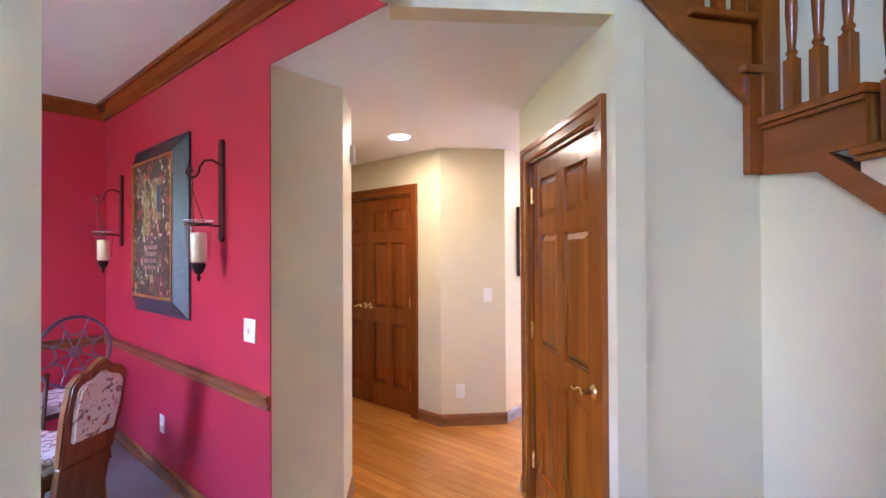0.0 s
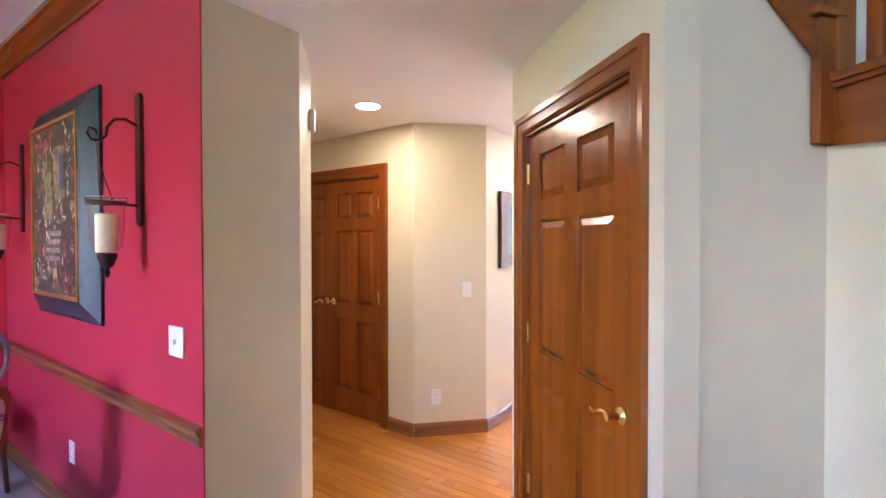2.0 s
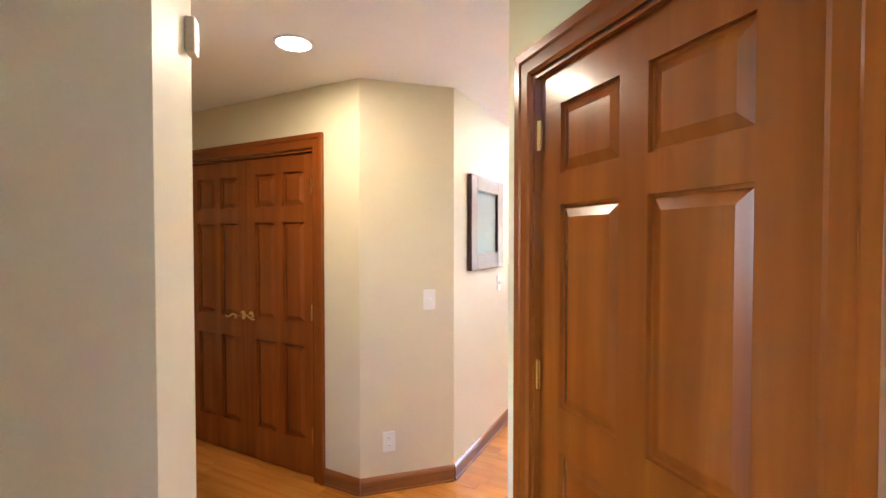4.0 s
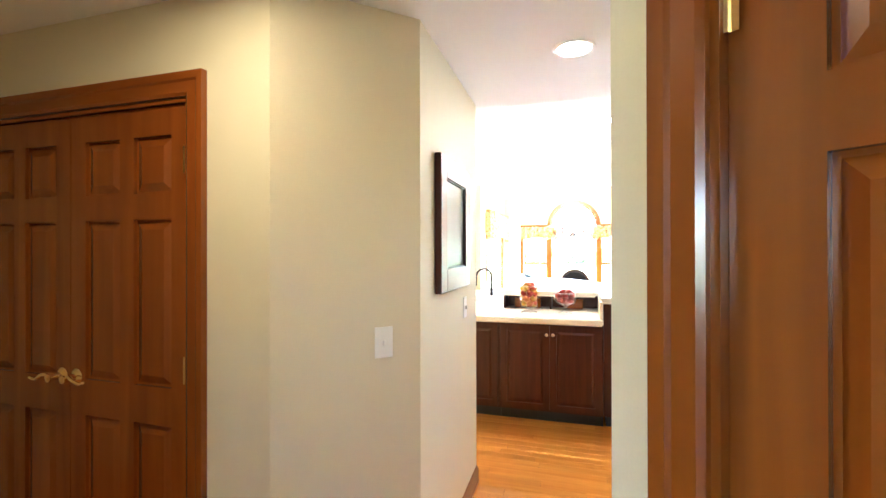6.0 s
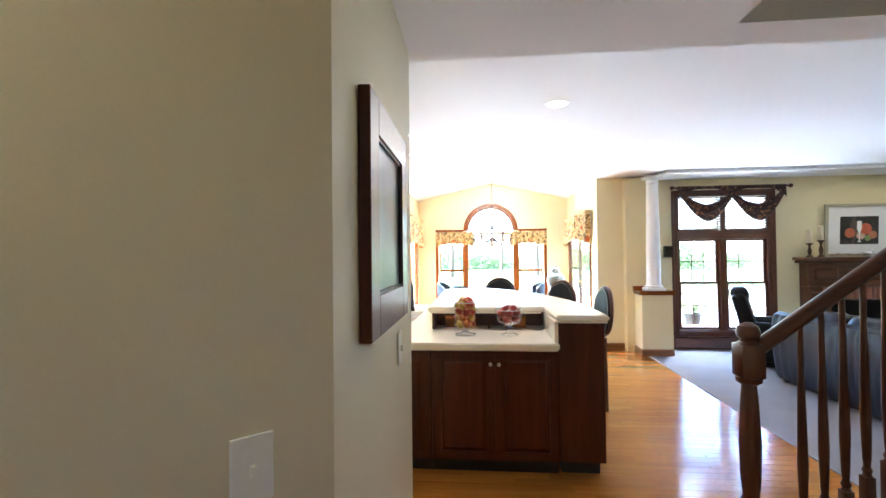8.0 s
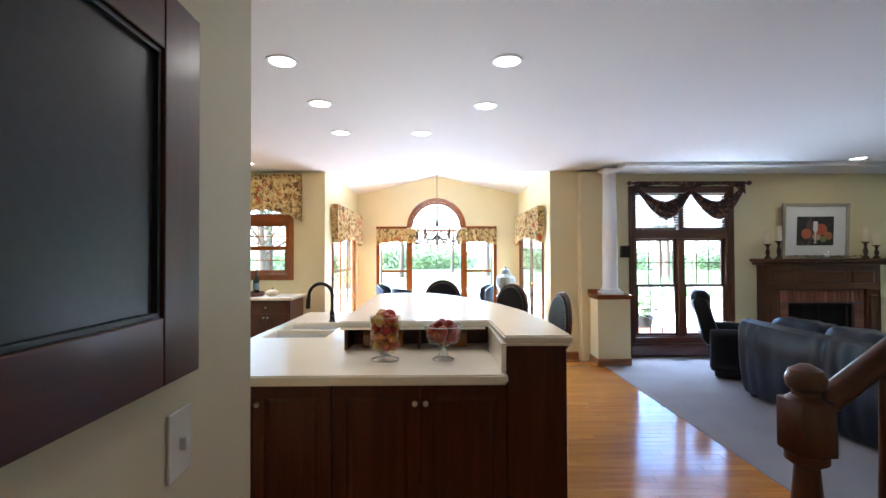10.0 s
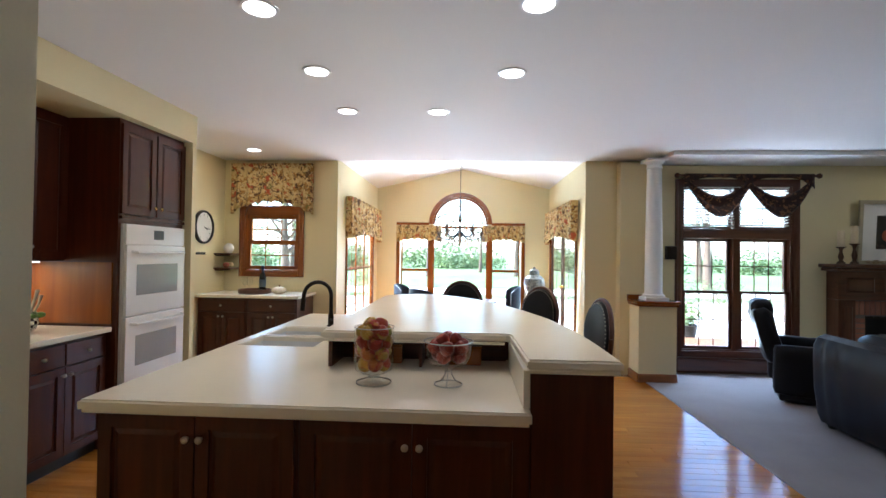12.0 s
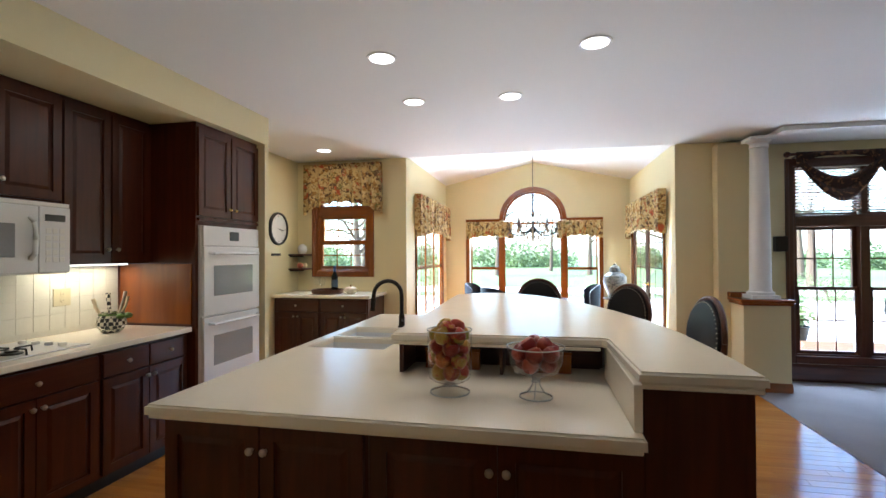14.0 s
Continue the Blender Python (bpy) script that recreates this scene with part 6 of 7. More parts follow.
# ---- window dressings ----
def valance(label, m, w, z1, z0, folds, dip=0.12, out=0.09, arch=True, returns=True):
    """Gathered cloth valance: x along the wall, room at smaller y; its hem rises to the middle."""
    t = thing("valance", label, "valance", m)
    bm = bmesh.new()
    n, k = max(int(w / 0.012), 40), 7
    grid = []
    for i in range(n + 1):
        s = i / n
        hem = z0 + (dip * math.sin(math.pi * s) ** 0.8 if arch else 0.0) + 0.012 * math.cos(2 * math.pi * folds * s)
        col = []
        for j in range(k + 1):
            u = j / k
            wave = (0.010 + 0.022 * u) * math.sin(2 * math.pi * folds * s + 0.8 * math.sin(9 * s)) + 0.006 * math.sin(2 * math.pi * folds * 2.3 * s + 1)
            col.append(bm.verts.new((s * w, -out + wave, z1 + (hem - z1) * u)))
        grid.append(col)
    for a, b in zip(grid, grid[1:]):
        for j in range(k):
            bm.faces.new((a[j], b[j], b[j + 1], a[j + 1]))
    c = part("cloth", bm, VALANCE, t, smooth=True)
    c.modifiers.new("thick", "SOLIDIFY").thickness = 0.004
    if returns:
        for x in (0.0, w):
            bm = bmesh.new()
            bx(bm, x - 0.002, -out, z0, x + 0.002, -0.001, z1)
            part("side_return", bm, VALANCE, t)
    part("mounting_board", box(0.003, -out + 0.035, z1 - 0.03, w - 0.003, -0.001, z1 - 0.012), TRIM_WHITE, t)
    return t


def swag_drape(m, w, label):
    t = thing("swag_valance", label, "valance", m)
    bm = bmesh.new()
    tube(bm, [(-0.04, -0.09, 0), (w + 0.04, -0.09, 0)], 0.016, 10)
    part("rod", bm, DARK_X, t, smooth=True)
    for x in (-0.06, w + 0.06):
        bm = bmesh.new()
        ball(bm, (x, -0.09, 0), 0.034, 1, 12)
        part("finial", bm, DARK_X, t, smooth=True)
    for x in (0.04, w - 0.04):
        part("bracket", box(x - 0.012, -0.09, -0.03, x + 0.012, -0.001, -0.017), DARK_X, t)
    for x0, x1 in ((0.02, w * 0.53), (w * 0.47, w - 0.02)):
        bm = bmesh.new()
        rows = []
        for i in range(41):
            s = i / 40
            x = x0 + (x1 - x0) * s
            sag = 1 - abs(2 * s - 1) ** 1.7
            col = []
            for j in range(9):
                u = j / 8
                drop = 0.02 + sag * (0.25 + 0.215 * u) + 0.05 * u
                fold = 0.020 * math.sin(u * 9 + 0.5) * (0.3 + sag)
                col.append(bm.verts.new((x, -0.11 - fold - 0.05 * sag * u, -drop)))
            rows.append(col)
        for a, b in zip(rows, rows[1:]):
            for j in range(8):
                bm.faces.new((a[j], b[j], b[j + 1], a[j + 1]))
        c = part("swag", bm, SWAG, t, smooth=True)
        c.modifiers.new("thick", "SOLIDIFY").thickness = 0.005
        bm = bmesh.new()
        rows = []
        for i in range(25):
            s = i / 24
            x = x0 + (x1 - x0) * s
            rows.append([bm.verts.new((x, -0.112 - 0.014 * math.sin(s * 40) * u, 0.02 - (0.05 + 0.14 * abs(2 * s - 1) ** 3.5) * u)) for u in (0, 0.5, 1)])
        for a, b in zip(rows, rows[1:]):
            for j in range(2):
                bm.faces.new((a[j], b[j], b[j + 1], a[j + 1]))
        c = part("heading", bm, SWAG, t, smooth=True)
        c.modifiers.new("thick", "SOLIDIFY").thickness = 0.005
    return t


CRYSTAL = material("cut_crystal", (0.34, 0.25, 0.17), 0.1, vary=0.1, bump=0.0, spec=1.0)


def chandelier():
    t = thing("chandelier", "bronze candle chandelier hung with crystal drops", "chandelier", pose(-1.56, 11.7, 0))
    gems = []
    for r_, q_ in ((0.017, 2.0), (0.013, 1.3)):
        bm = bmesh.new()
        ball(bm, (0, 0, 0), r_, q_, 8)
        me = bpy.data.meshes.new("crystal")
        bm.to_mesh(me)
        bm.free()
        me.materials.append(CRYSTAL)
        gems.append(me)
    drop, bead = gems
    bm = bmesh.new()
    tube(bm, [(0, 0, 2.38), (0, 0, 3.09)], 0.006, 6)
    part("chain", bm, BRONZE, t)
    bm = bmesh.new()
    lathe(bm, [(0.06, 3.075), (0.06, 3.09), (0.03, 3.105), (0.01, 3.112)], 16)
    part("canopy", bm, BRONZE, t, smooth=True)
    bm = bmesh.new()
    lathe(bm, [(0.002, 1.66), (0.02, 1.68), (0.035, 1.72), (0.02, 1.76), (0.05, 1.80), (0.055, 1.83), (0.02, 1.88), (0.014, 2.0), (0.03, 2.06), (0.014, 2.12), (0.012, 2.3), (0.02, 2.36), (0.004, 2.39)], 16)
    part("stem", bm, BRONZE, t, smooth=True)
    for k in range(8):
        a = 2 * math.pi * k / 8
        r, lift = (0.36, 0.0) if k % 2 == 0 else (0.30, 0.05)
        c, s = math.cos(a), math.sin(a)
        bm = bmesh.new()
        tube(bm, [(q * c, q * s, z + lift) for q, z in ((0.04, 1.80), (0.12, 1.74), (0.22, 1.73), (r - 0.03, 1.77), (r, 1.83))], 0.011, 6)
        arm = part("arm", bm, BRONZE, t, smooth=True)
        bm = bmesh.new()
        lathe(bm, [(0.008, 1.825 + lift), (0.03, 1.835 + lift), (0.028, 1.842 + lift), (0.011, 1.845 + lift), (0.011, 1.93 + lift), (0.004, 1.935 + lift)], 10, (r * c, r * s, 0))
        part("candle_sleeve", bm, IRON, arm)
        bm = bmesh.new()
        lathe(bm, [(0.007, 1.936 + lift), (0.014, 1.955 + lift), (0.008, 1.985 + lift), (0.001, 1.995 + lift)], 8, (r * c, r * s, 0))
        part("flame_bulb", bm, glowing("candle_bulb", (1.0, 0.85, 0.6), 0.1), arm)
        for q, z in ((r, 1.79), (r - 0.06, 1.72), (r + 0.02, 1.75), (r - 0.03, 1.83), (0.18, 1.69), (0.12, 1.66), (0.10, 1.88)):
            o = new("crystal_drop", drop)
            o.parent, o.location = arm, (q * c, q * s, z + lift)
        for q in range(7):
            f = q / 6
            o = new("crystal_bead", bead)
            o.parent, o.location = arm, ((0.02 + (r - 0.04) * f) * c, (0.02 + (r - 0.04) * f) * s, 2.28 - 0.5 * f - 0.22 * f * (1 - f) + lift)


def bay_dining():
    t = thing("dining_table", "round dark wooden breakfast table in the bay", "table", pose(-1.56, 11.72, 0))
    bm = bmesh.new()
    lathe(bm, [(0.58, 0.715), (0.60, 0.72), (0.60, 0.745), (0.59, 0.75)], 40)
    part("tabletop", bm, DARK_X, t, smooth=True)
    bm = bmesh.new()
    lathe(bm, [(0.28, 0.0), (0.28, 0.03), (0.10, 0.08), (0.06, 0.2), (0.09, 0.4), (0.06, 0.6), (0.2, 0.714)], 20)
    part("pedestal", bm, DARK_Z, t, smooth=True)
    made = None
    for x, y, turn in ((-2.38, 11.95, 80), (-2.02, 11.1, 140), (-0.84, 11.85, -85)):
        if made is None:
            made = c = thing("dining_chair", "dark barrel-backed leather chair at the breakfast table", "chair", pose(x, y, 0, 0, 0, turn), "breakfast chairs")
            part("seat", box(-0.23, -0.24, 0.40, 0.23, 0.22, 0.48, 0.03), NAVY, c)
            bm = bmesh.new()
            rows = []
            for i in range(21):
                a = math.pi * (0.08 + 0.84 * i / 20)
                top = 0.985 - 0.10 * abs(i / 10 - 1) ** 3
                rows.append([bm.verts.new((0.25 * math.cos(a) * q, 0.02 + 0.25 * math.sin(a) * q, z)) for q, z in ((1, 0.45), (1.06, top - 0.02), (1.03, top), (0.94, top), (0.92, top - 0.03), (0.86, 0.46))])
            for a, b in zip(rows, rows[1:]):
                for j in range(6):
                    bm.faces.new((a[j], b[j], b[(j + 1) % 6], a[(j + 1) % 6]))
            bm.faces.new(rows[0])
            bm.faces.new(list(reversed(rows[-1])))
            bmesh.ops.recalc_face_normals(bm, faces=bm.faces)
            part("backrest", bm, NAVY, c, smooth=True)
            for px in (-0.2, 0.2):
                for py in (-0.2, 0.2):
                    bm = bmesh.new()
                    tube(bm, [(px * 1.08, py * 1.08, 0), (px, py, 0.41)], 0.018, 8, 1.3)
                    part("leg", bm, DARK_Z, c)
        else:
            copy_thing(made, pose(x, y, 0, 0, 0, turn))
    s = thing("plant_stand", "small round dark wooden stand in the bay corner", "stand", pose(-0.24, 12.55, 0))
    bm = bmesh.new()
    lathe(bm, [(0.16, 0), (0.16, 0.03), (0.04, 0.06), (0.035, 0.62), (0.1, 0.68), (0.19, 0.70), (0.19, 0.72)], 20)
    part("stand_body", bm, DARK_Z, s, smooth=True)
    g = thing("ginger_jar", "large grey and cream patterned lidded ginger jar", "jar", pose(-0.24, 12.55, 0.72))
    jar = printed("jar_glaze", (0.15, 0.14, 0.11), [((0.035, 0.035, 0.03), 1.0, 0.52), ((0.09, 0.075, 0.045), 1.6, 0.56)], 24, rough=0.45)
    bm = bmesh.new()
    lathe(bm, [(0.10, 0), (0.105, 0.01), (0.12, 0.08), (0.175, 0.2), (0.19, 0.28), (0.175, 0.36), (0.12, 0.41), (0.08, 0.425)], 28)
    part("jar_body", bm, jar, g, smooth=True)
    bm = bmesh.new()
    lathe(bm, [(0.085, 0.426), (0.088, 0.44), (0.08, 0.50), (0.05, 0.53), (0.02, 0.54), (0.026, 0.56), (0.001, 0.575)], 24)
    part("lid", bm, jar, g, smooth=True)


# ---- family room ----
def fireplace():
    t = thing("fireplace", "dark-stained panelled mantelpiece with a brick surround", "fireplace", pose(0, 10.358, 0))
    part("mantel_shelf", box(3.02, -0.30, 1.395, 4.86, 0, 1.44, 0.008), DARK_X, t)
    part("crown", box(3.05, -0.265, 1.35, 4.83, 0, 1.394, 0.012), DARK_X, t)
    part("frieze", box(3.12, -0.20, 1.0, 4.76, 0, 1.349, 0.004), DARK_X, t)
    for a, b in ((3.2, 3.55), (3.62, 4.26), (4.33, 4.68)):
        part("frieze_panel", raised_panel(a, 1.08, b, 1.28, -0.214, 0.012, 0.03), DARK_X, t)
    for a, b in ((3.12, 3.32), (4.56, 4.76)):
        l = part("pilaster", box(a, -0.20, 0.0, b, 0, 0.999, 0.004), DARK_Z, t)
        part("pilaster_panel", raised_panel(a + 0.03, 0.15, b - 0.03, 0.93, -0.214, 0.012, 0.02), DARK_Z, l)
    part("surround", framed(3.321, 4.559, 0.0, 0.999, [(3.47, 4.41)], [(-0.01, 0.80)], -0.15, 0.15), material("dark_mortar", (0.16, 0.13, 0.11), 0.95), t)
    bm = bmesh.new()
    bx(bm, 0, 0, 0, 0.052, 0.012, 0.17, 0.003)
    me = bpy.data.meshes.new("brick")
    bm.to_mesh(me)
    bm.free()
    me.materials.append(BRICK)
    for i in range(19):
        b = new("brick", me)
        b.parent, b.location = t, (3.335 + i * 0.064, -0.161, 0.815)
    bm = bmesh.new()
    bx(bm, 0, 0, 0, 0.128, 0.012, 0.052, 0.003)
    me = bpy.data.meshes.new("brick")
    bm.to_mesh(me)
    bm.free()
    me.materials.append(BRICK)
    for j in range(12):
        for x in (3.333, 4.42):
            b = new("brick", me)
            b.parent, b.location = t, (x, -0.161, 0.015 + j * 0.064)
    # flat near-black sheet at the back of the opening
    part("firebox", box(3.47, -0.02, 0.0, 4.41, -0.001, 0.80), material("firebox_black", (0.008, 0.008, 0.008), 0.9), t)
    part("fire_screen", framed(3.48, 4.40, 0.0, 0.79, [(3.51, 3.92), (3.95, 4.37)], [(0.03, 0.76)], -0.12, 0.012), BRONZE, t)
    h = thing("hearth", "low brick hearth before the fireplace", "hearth", pose(0, 10.1, 0.006))
    part("hearth_slab", box(3.0, -0.35, 0, 4.88, 0.05, 0.05, 0.006), BRICK, h)
    # picture over the mantel
    a = thing("framed_print", "framed still-life print with a wide white mat", "picture", pose(3.95, 10.335, 1.441, 3, 0, 0))
    w, hh, f = 0.49, 0.80, 0.045
    part("frame", framed(-w, w, 0, hh, [(-w + f, w - f)], [(f, hh - f)], -0.03, 0.026), CHAMPAGNE, a)
    part("mat_board", box(-w + f, -0.012, f, w - f, -0.005, hh - f), PAPER, a)
    p = part("print", box(-0.27, -0.0135, 0.19, 0.27, -0.0122, 0.61), printed("dark_still_life", (0.03, 0.025, 0.02), [((0.10, 0.07, 0.05), 0.6, 0.55)], 8, 0.5), a, "dark still-life with red fruit and a glass")
    for x, z, r, col in ((-0.13, 0.36, 0.075, (0.45, 0.12, 0.05)), (0.09, 0.42, 0.085, (0.50, 0.10, 0.04)), (0.19, 0.33, 0.06, (0.42, 0.16, 0.06)), (0.02, 0.32, 0.06, (0.5, 0.35, 0.22)), (0.12, 0.28, 0.045, (0.2, 0.28, 0.08))):
        bm = bmesh.new()
        slab_xz(bm, arc(x, z, r, 0, 345, 18), -0.0150 - r * 0.01, -0.0137)
        part("painted_fruit", bm, material("painted_fruit", col, 0.5, vary=0.3, scale=20), p)
    bm = bmesh.new()
    slab_xz(bm, [(-0.03, 0.22), (0.03, 0.22), (0.006, 0.25), (0.006, 0.36), (0.035, 0.42), (0.03, 0.54), (-0.03, 0.54), (-0.035, 0.42), (-0.006, 0.36), (-0.006, 0.25)], -0.0168, -0.0159)
    part("painted_glass", bm, PAPER, p)
    # candle stands and ornaments on the mantel
    for x, h_, base in ((3.17, 0.30, 0), (3.33, 0.36, 1), (4.58, 0.34, 0), (4.74, 0.27, 1)):
        c = thing("candlestick", "turned candlestick with a cream pillar candle on the mantel", "candlestick", pose(x, 10.19, 1.44), "mantel candlesticks")
        bm = bmesh.new()
        lathe(bm, [(0.045, 0), (0.045, 0.015), (0.018, 0.04), (0.03, h_ * 0.3), (0.014, h_ * 0.5), (0.022, h_ * 0.62), (0.05, h_ * 0.68), (0.05, h_ * 0.70)], 16)
        part("stick", bm, IRON, c, smooth=True)
        bm = bmesh.new()
        lathe(bm, [(0.036, h_ * 0.701), (0.037, h_ * 0.72), (0.037, h_ + 0.10), (0.03, h_ + 0.11), (0.001, h_ + 0.105)], 16)
        part("candle", bm, WAX, c, smooth=True)
    o = thing("bird_ornament", "small white ceramic bird on the mantel", "ornament", pose(3.95, 10.13, 1.44))
    bm = bmesh.new()
    ball(bm, (0, 0, 0.04), 0.05, 0.8, 14)
    ball(bm, (0.05, 0, 0.085), 0.024, 1.0, 10)
    tube(bm, [(-0.04, 0, 0.05), (-0.10, 0, 0.075)], 0.02, 8, 0.4)
    part("bird_body", bm, ENAMEL, o, smooth=True)
    gar = thing("garland", "dried leaf garland along the mantel", "garland", pose(0, 10.10, 1.44))
    rnd = random.Random(5)
    bm = bmesh.new()
    for k in range(90):
        x, y, z, a = 3.40 + 1.12 * k / 90, rnd.uniform(-0.03, 0.03), rnd.uniform(0.004, 0.04), rnd.uniform(0, 6)
        d = Vector((math.cos(a), math.sin(a) * 0.4, rnd.uniform(0, 0.5))) * 0.04
        e = Vector((-math.sin(a), math.cos(a), 0.3)) * 0.012
        o_ = Vector((x, y, z))
        bm.faces.new([bm.verts.new(o_), bm.verts.new(o_ + d * 0.5 + e), bm.verts.new(o_ + d), bm.verts.new(o_ + d * 0.5 - e)])
    part("leaves", bm, material("dried_leaves", (0.22, 0.12, 0.04), 0.8, vary=0.4, scale=30), gar)
    s = thing("wall_speaker", "small black wall speaker", "speaker", pose(1.17, 10.358, 1.55))
    part("cabinet_box", box(-0.06, -0.10, -0.085, 0.06, -0.012, 0.085, 0.008), BLACK, s)
    part("grille", box(-0.052, -0.104, -0.077, 0.052, -0.1005, 0.077, 0.001), BRONZE, s)
    part("bracket", box(-0.015, -0.012, -0.02, 0.015, 0, 0.02), BLACK, s)


def puff(x0, y0, z0, x1, y1, z1, r, wrinkle=0.0, seed=0):
    """Soft upholstered block: rounded, slightly swollen, and wrinkled."""
    bm = bmesh.new()
    bx(bm, x0, y0, z0, x1, y1, z1)
    bmesh.ops.subdivide_edges(bm, edges=bm.edges[:], cuts=7, use_grid_fill=True)
    c = Vector(((x0 + x1) / 2, (y0 + y1) / 2, (z0 + z1) / 2))
    h = Vector(((x1 - x0) / 2, (y1 - y0) / 2, (z1 - z0) / 2))
    for v in bm.verts:
        q = v.co - c
        inner = Vector([max(-(h[i] - r), min(h[i] - r, q[i])) for i in range(3)])
        d = q - inner
        if d.length > 1e-6:
            d = d.normalized() * r
        w = wrinkle * noise.noise(Vector((v.co.x * 9 + seed, v.co.y * 9, v.co.z * 2.2)))
        v.co = c + inner + d + (d.normalized() if d.length > 0 else Vector()) * w
    return bm


def sofa():
    t = thing("sofa", "dark navy leather sofa seen from its gathered back", "sofa", pose(-0.30, 0, 0.006))
    # high back toward the kitchen, gathered into upright folds
    bm = bmesh.new()
    n, rows = 160, []
    for i in range(n + 1):
        s = i / n
        y = 6.15 + 2.45 * s
        fold = 0.007 * math.sin(s * 70 + 3.2 * math.sin(s * 13)) * (0.2 + 0.8 * math.sin(s * 7.3 + 1) ** 2) + 0.010 * noise.noise(Vector((s * 14, 0.3, 0)))
        sag = 0.018 * math.sin(s * 7.0)
        col = []
        for x, z, k in ((2.02, 0.05, 0.0), (1.99, 0.12, 0.3), (1.96, 0.35, 0.8), (1.95, 0.58, 1.0), (1.955, 0.72, 0.8), (1.985, 0.79, 0.4), (2.05, 0.82, 0.2), (2.14, 0.80, 0.2), (2.19, 0.72, 0.2), (2.20, 0.40, 0.0), (2.20, 0.05, 0.0)):
            end = max(0.0, abs(s - 0.5) * 2 - 0.94) / 0.06
            col.append(bm.verts.new((x + fold * k + 0.05 * end * (1 if x < 2.1 else -0.6), y, z + sag * k - 0.05 * end ** 2 * (z > 0.5))))
        rows.append(col)
    for a, b in zip(rows, rows[1:]):
        for j in range(10):
            bm.faces.new((a[j], b[j], b[j + 1], a[j + 1]))
    bm.faces.new(rows[0])
    bm.faces.new(list(reversed(rows[-1])))
    bmesh.ops.recalc_face_normals(bm, faces=bm.faces)
    part("back", bm, NAVY, t, smooth=True)
    for y in (6.2, 8.38):
        part("arm", puff(2.06, y, 0.06, 2.95, y + 0.24, 0.62, 0.09, 0.01, y), NAVY, t, smooth=True)
    for k in range(3):
        y = 6.46 + 0.635 * k
        part("seat_cushion", puff(2.2, y, 0.2, 2.96, y + 0.62, 0.47, 0.07, 0.012, k), NAVY, t, smooth=True)
        part("back_cushion", puff(2.13, y, 0.44, 2.42, y + 0.62, 0.87, 0.10, 0.03, k + 9), NAVY, t, smooth=True)
    part("base", box(2.06, 6.2, 0.045, 2.93, 8.6, 0.2, 0.01), NAVY, t)
    for x in (2.1, 2.85):
        for y in (6.3, 8.5):
            bm = bmesh.new()
            lathe(bm, [(0.03, 0), (0.04, 0.03), (0.035, 0.05)], 12, (x, y, 0))
            part("foot", bm, BLACK, t)


def recliner():
    t = thing("recliner", "black leather recliner with a padded headrest", "armchair", pose(2.2, 9.42, 0.006, 0, 0, 62))
    part("seat_cushion", puff(-0.30, -0.45, 0.28, 0.30, 0.25, 0.48, 0.07, 0.012, 1), LEATHER, t, smooth=True)
    b = part("backrest", puff(-0.31, -0.09, 0.0, 0.31, 0.11, 0.62, 0.085, 0.02, 2), LEATHER, t, smooth=True, m=pose(0, 0.24, 0.38, -16, 0, 0))
    part("headrest", puff(-0.27, -0.11, 0.46, 0.27, 0.09, 0.68, 0.09, 0.02, 3), LEATHER, t, smooth=True, m=pose(0, 0.24, 0.38, -16, 0, 0))
    for x in (-0.42, 0.30):
        part("arm", puff(x, -0.45, 0.08, x + 0.12, 0.30, 0.60, 0.055, 0.008, x), LEATHER, t, smooth=True)
    part("base", box(-0.38, -0.42, 0.02, 0.38, 0.25, 0.28, 0.02), LEATHER, t)
    part("footrest", puff(-0.29, -0.56, 0.10, 0.29, -0.46, 0.42, 0.04, 0.008, 5), LEATHER, t, smooth=True)


hall()
sconce(-2.325)
sconce(-4.085)
painting()
web_chair()
carved_chair()
wall_plate(pose(-2.025, 1.3295, 1.125), PLASTIC, 0.118, "white double light switch plate on the red wall")
wall_plate(pose(-3.23, 1.3295, 0.37), PLASTIC, 0.075, "white outlet plate on the red wall", 2)
valance("floral valance with a scalloped hem over the small window", pose(-4.62, 10.358, 0), 1.10, 2.68, 2.0, 7, dip=0.16)
valance("floral valance across the bay window", pose(-2.80, 13.055, 0), 0.86, 2.05, 1.72, 6, dip=0.06, out=0.05)
valance("floral valance across the bay window", pose(-1.16, 13.055, 0), 0.80, 2.05, 1.72, 6, dip=0.06, out=0.05)
valance("floral valance over the bay side window", along((-3.165, 10.70), (-3.165, 13.0)), 2.2, 2.30, 1.70, 9, dip=0.10)
valance("floral valance over the patio door", along((0.075, 12.85), (0.075, 10.6)), 2.2, 2.26, 1.70, 9, dip=0.10)
swag_drape(pose(1.29, 10.358, 2.54), 1.62, "dark floral swags draped on a wooden rod")
swag_drape(pose(5.45, 10.358, 2.54), 1.72, "dark floral swags beyond the fireplace")
chandelier()
bay_dining()
fireplace()
sofa()
recliner()

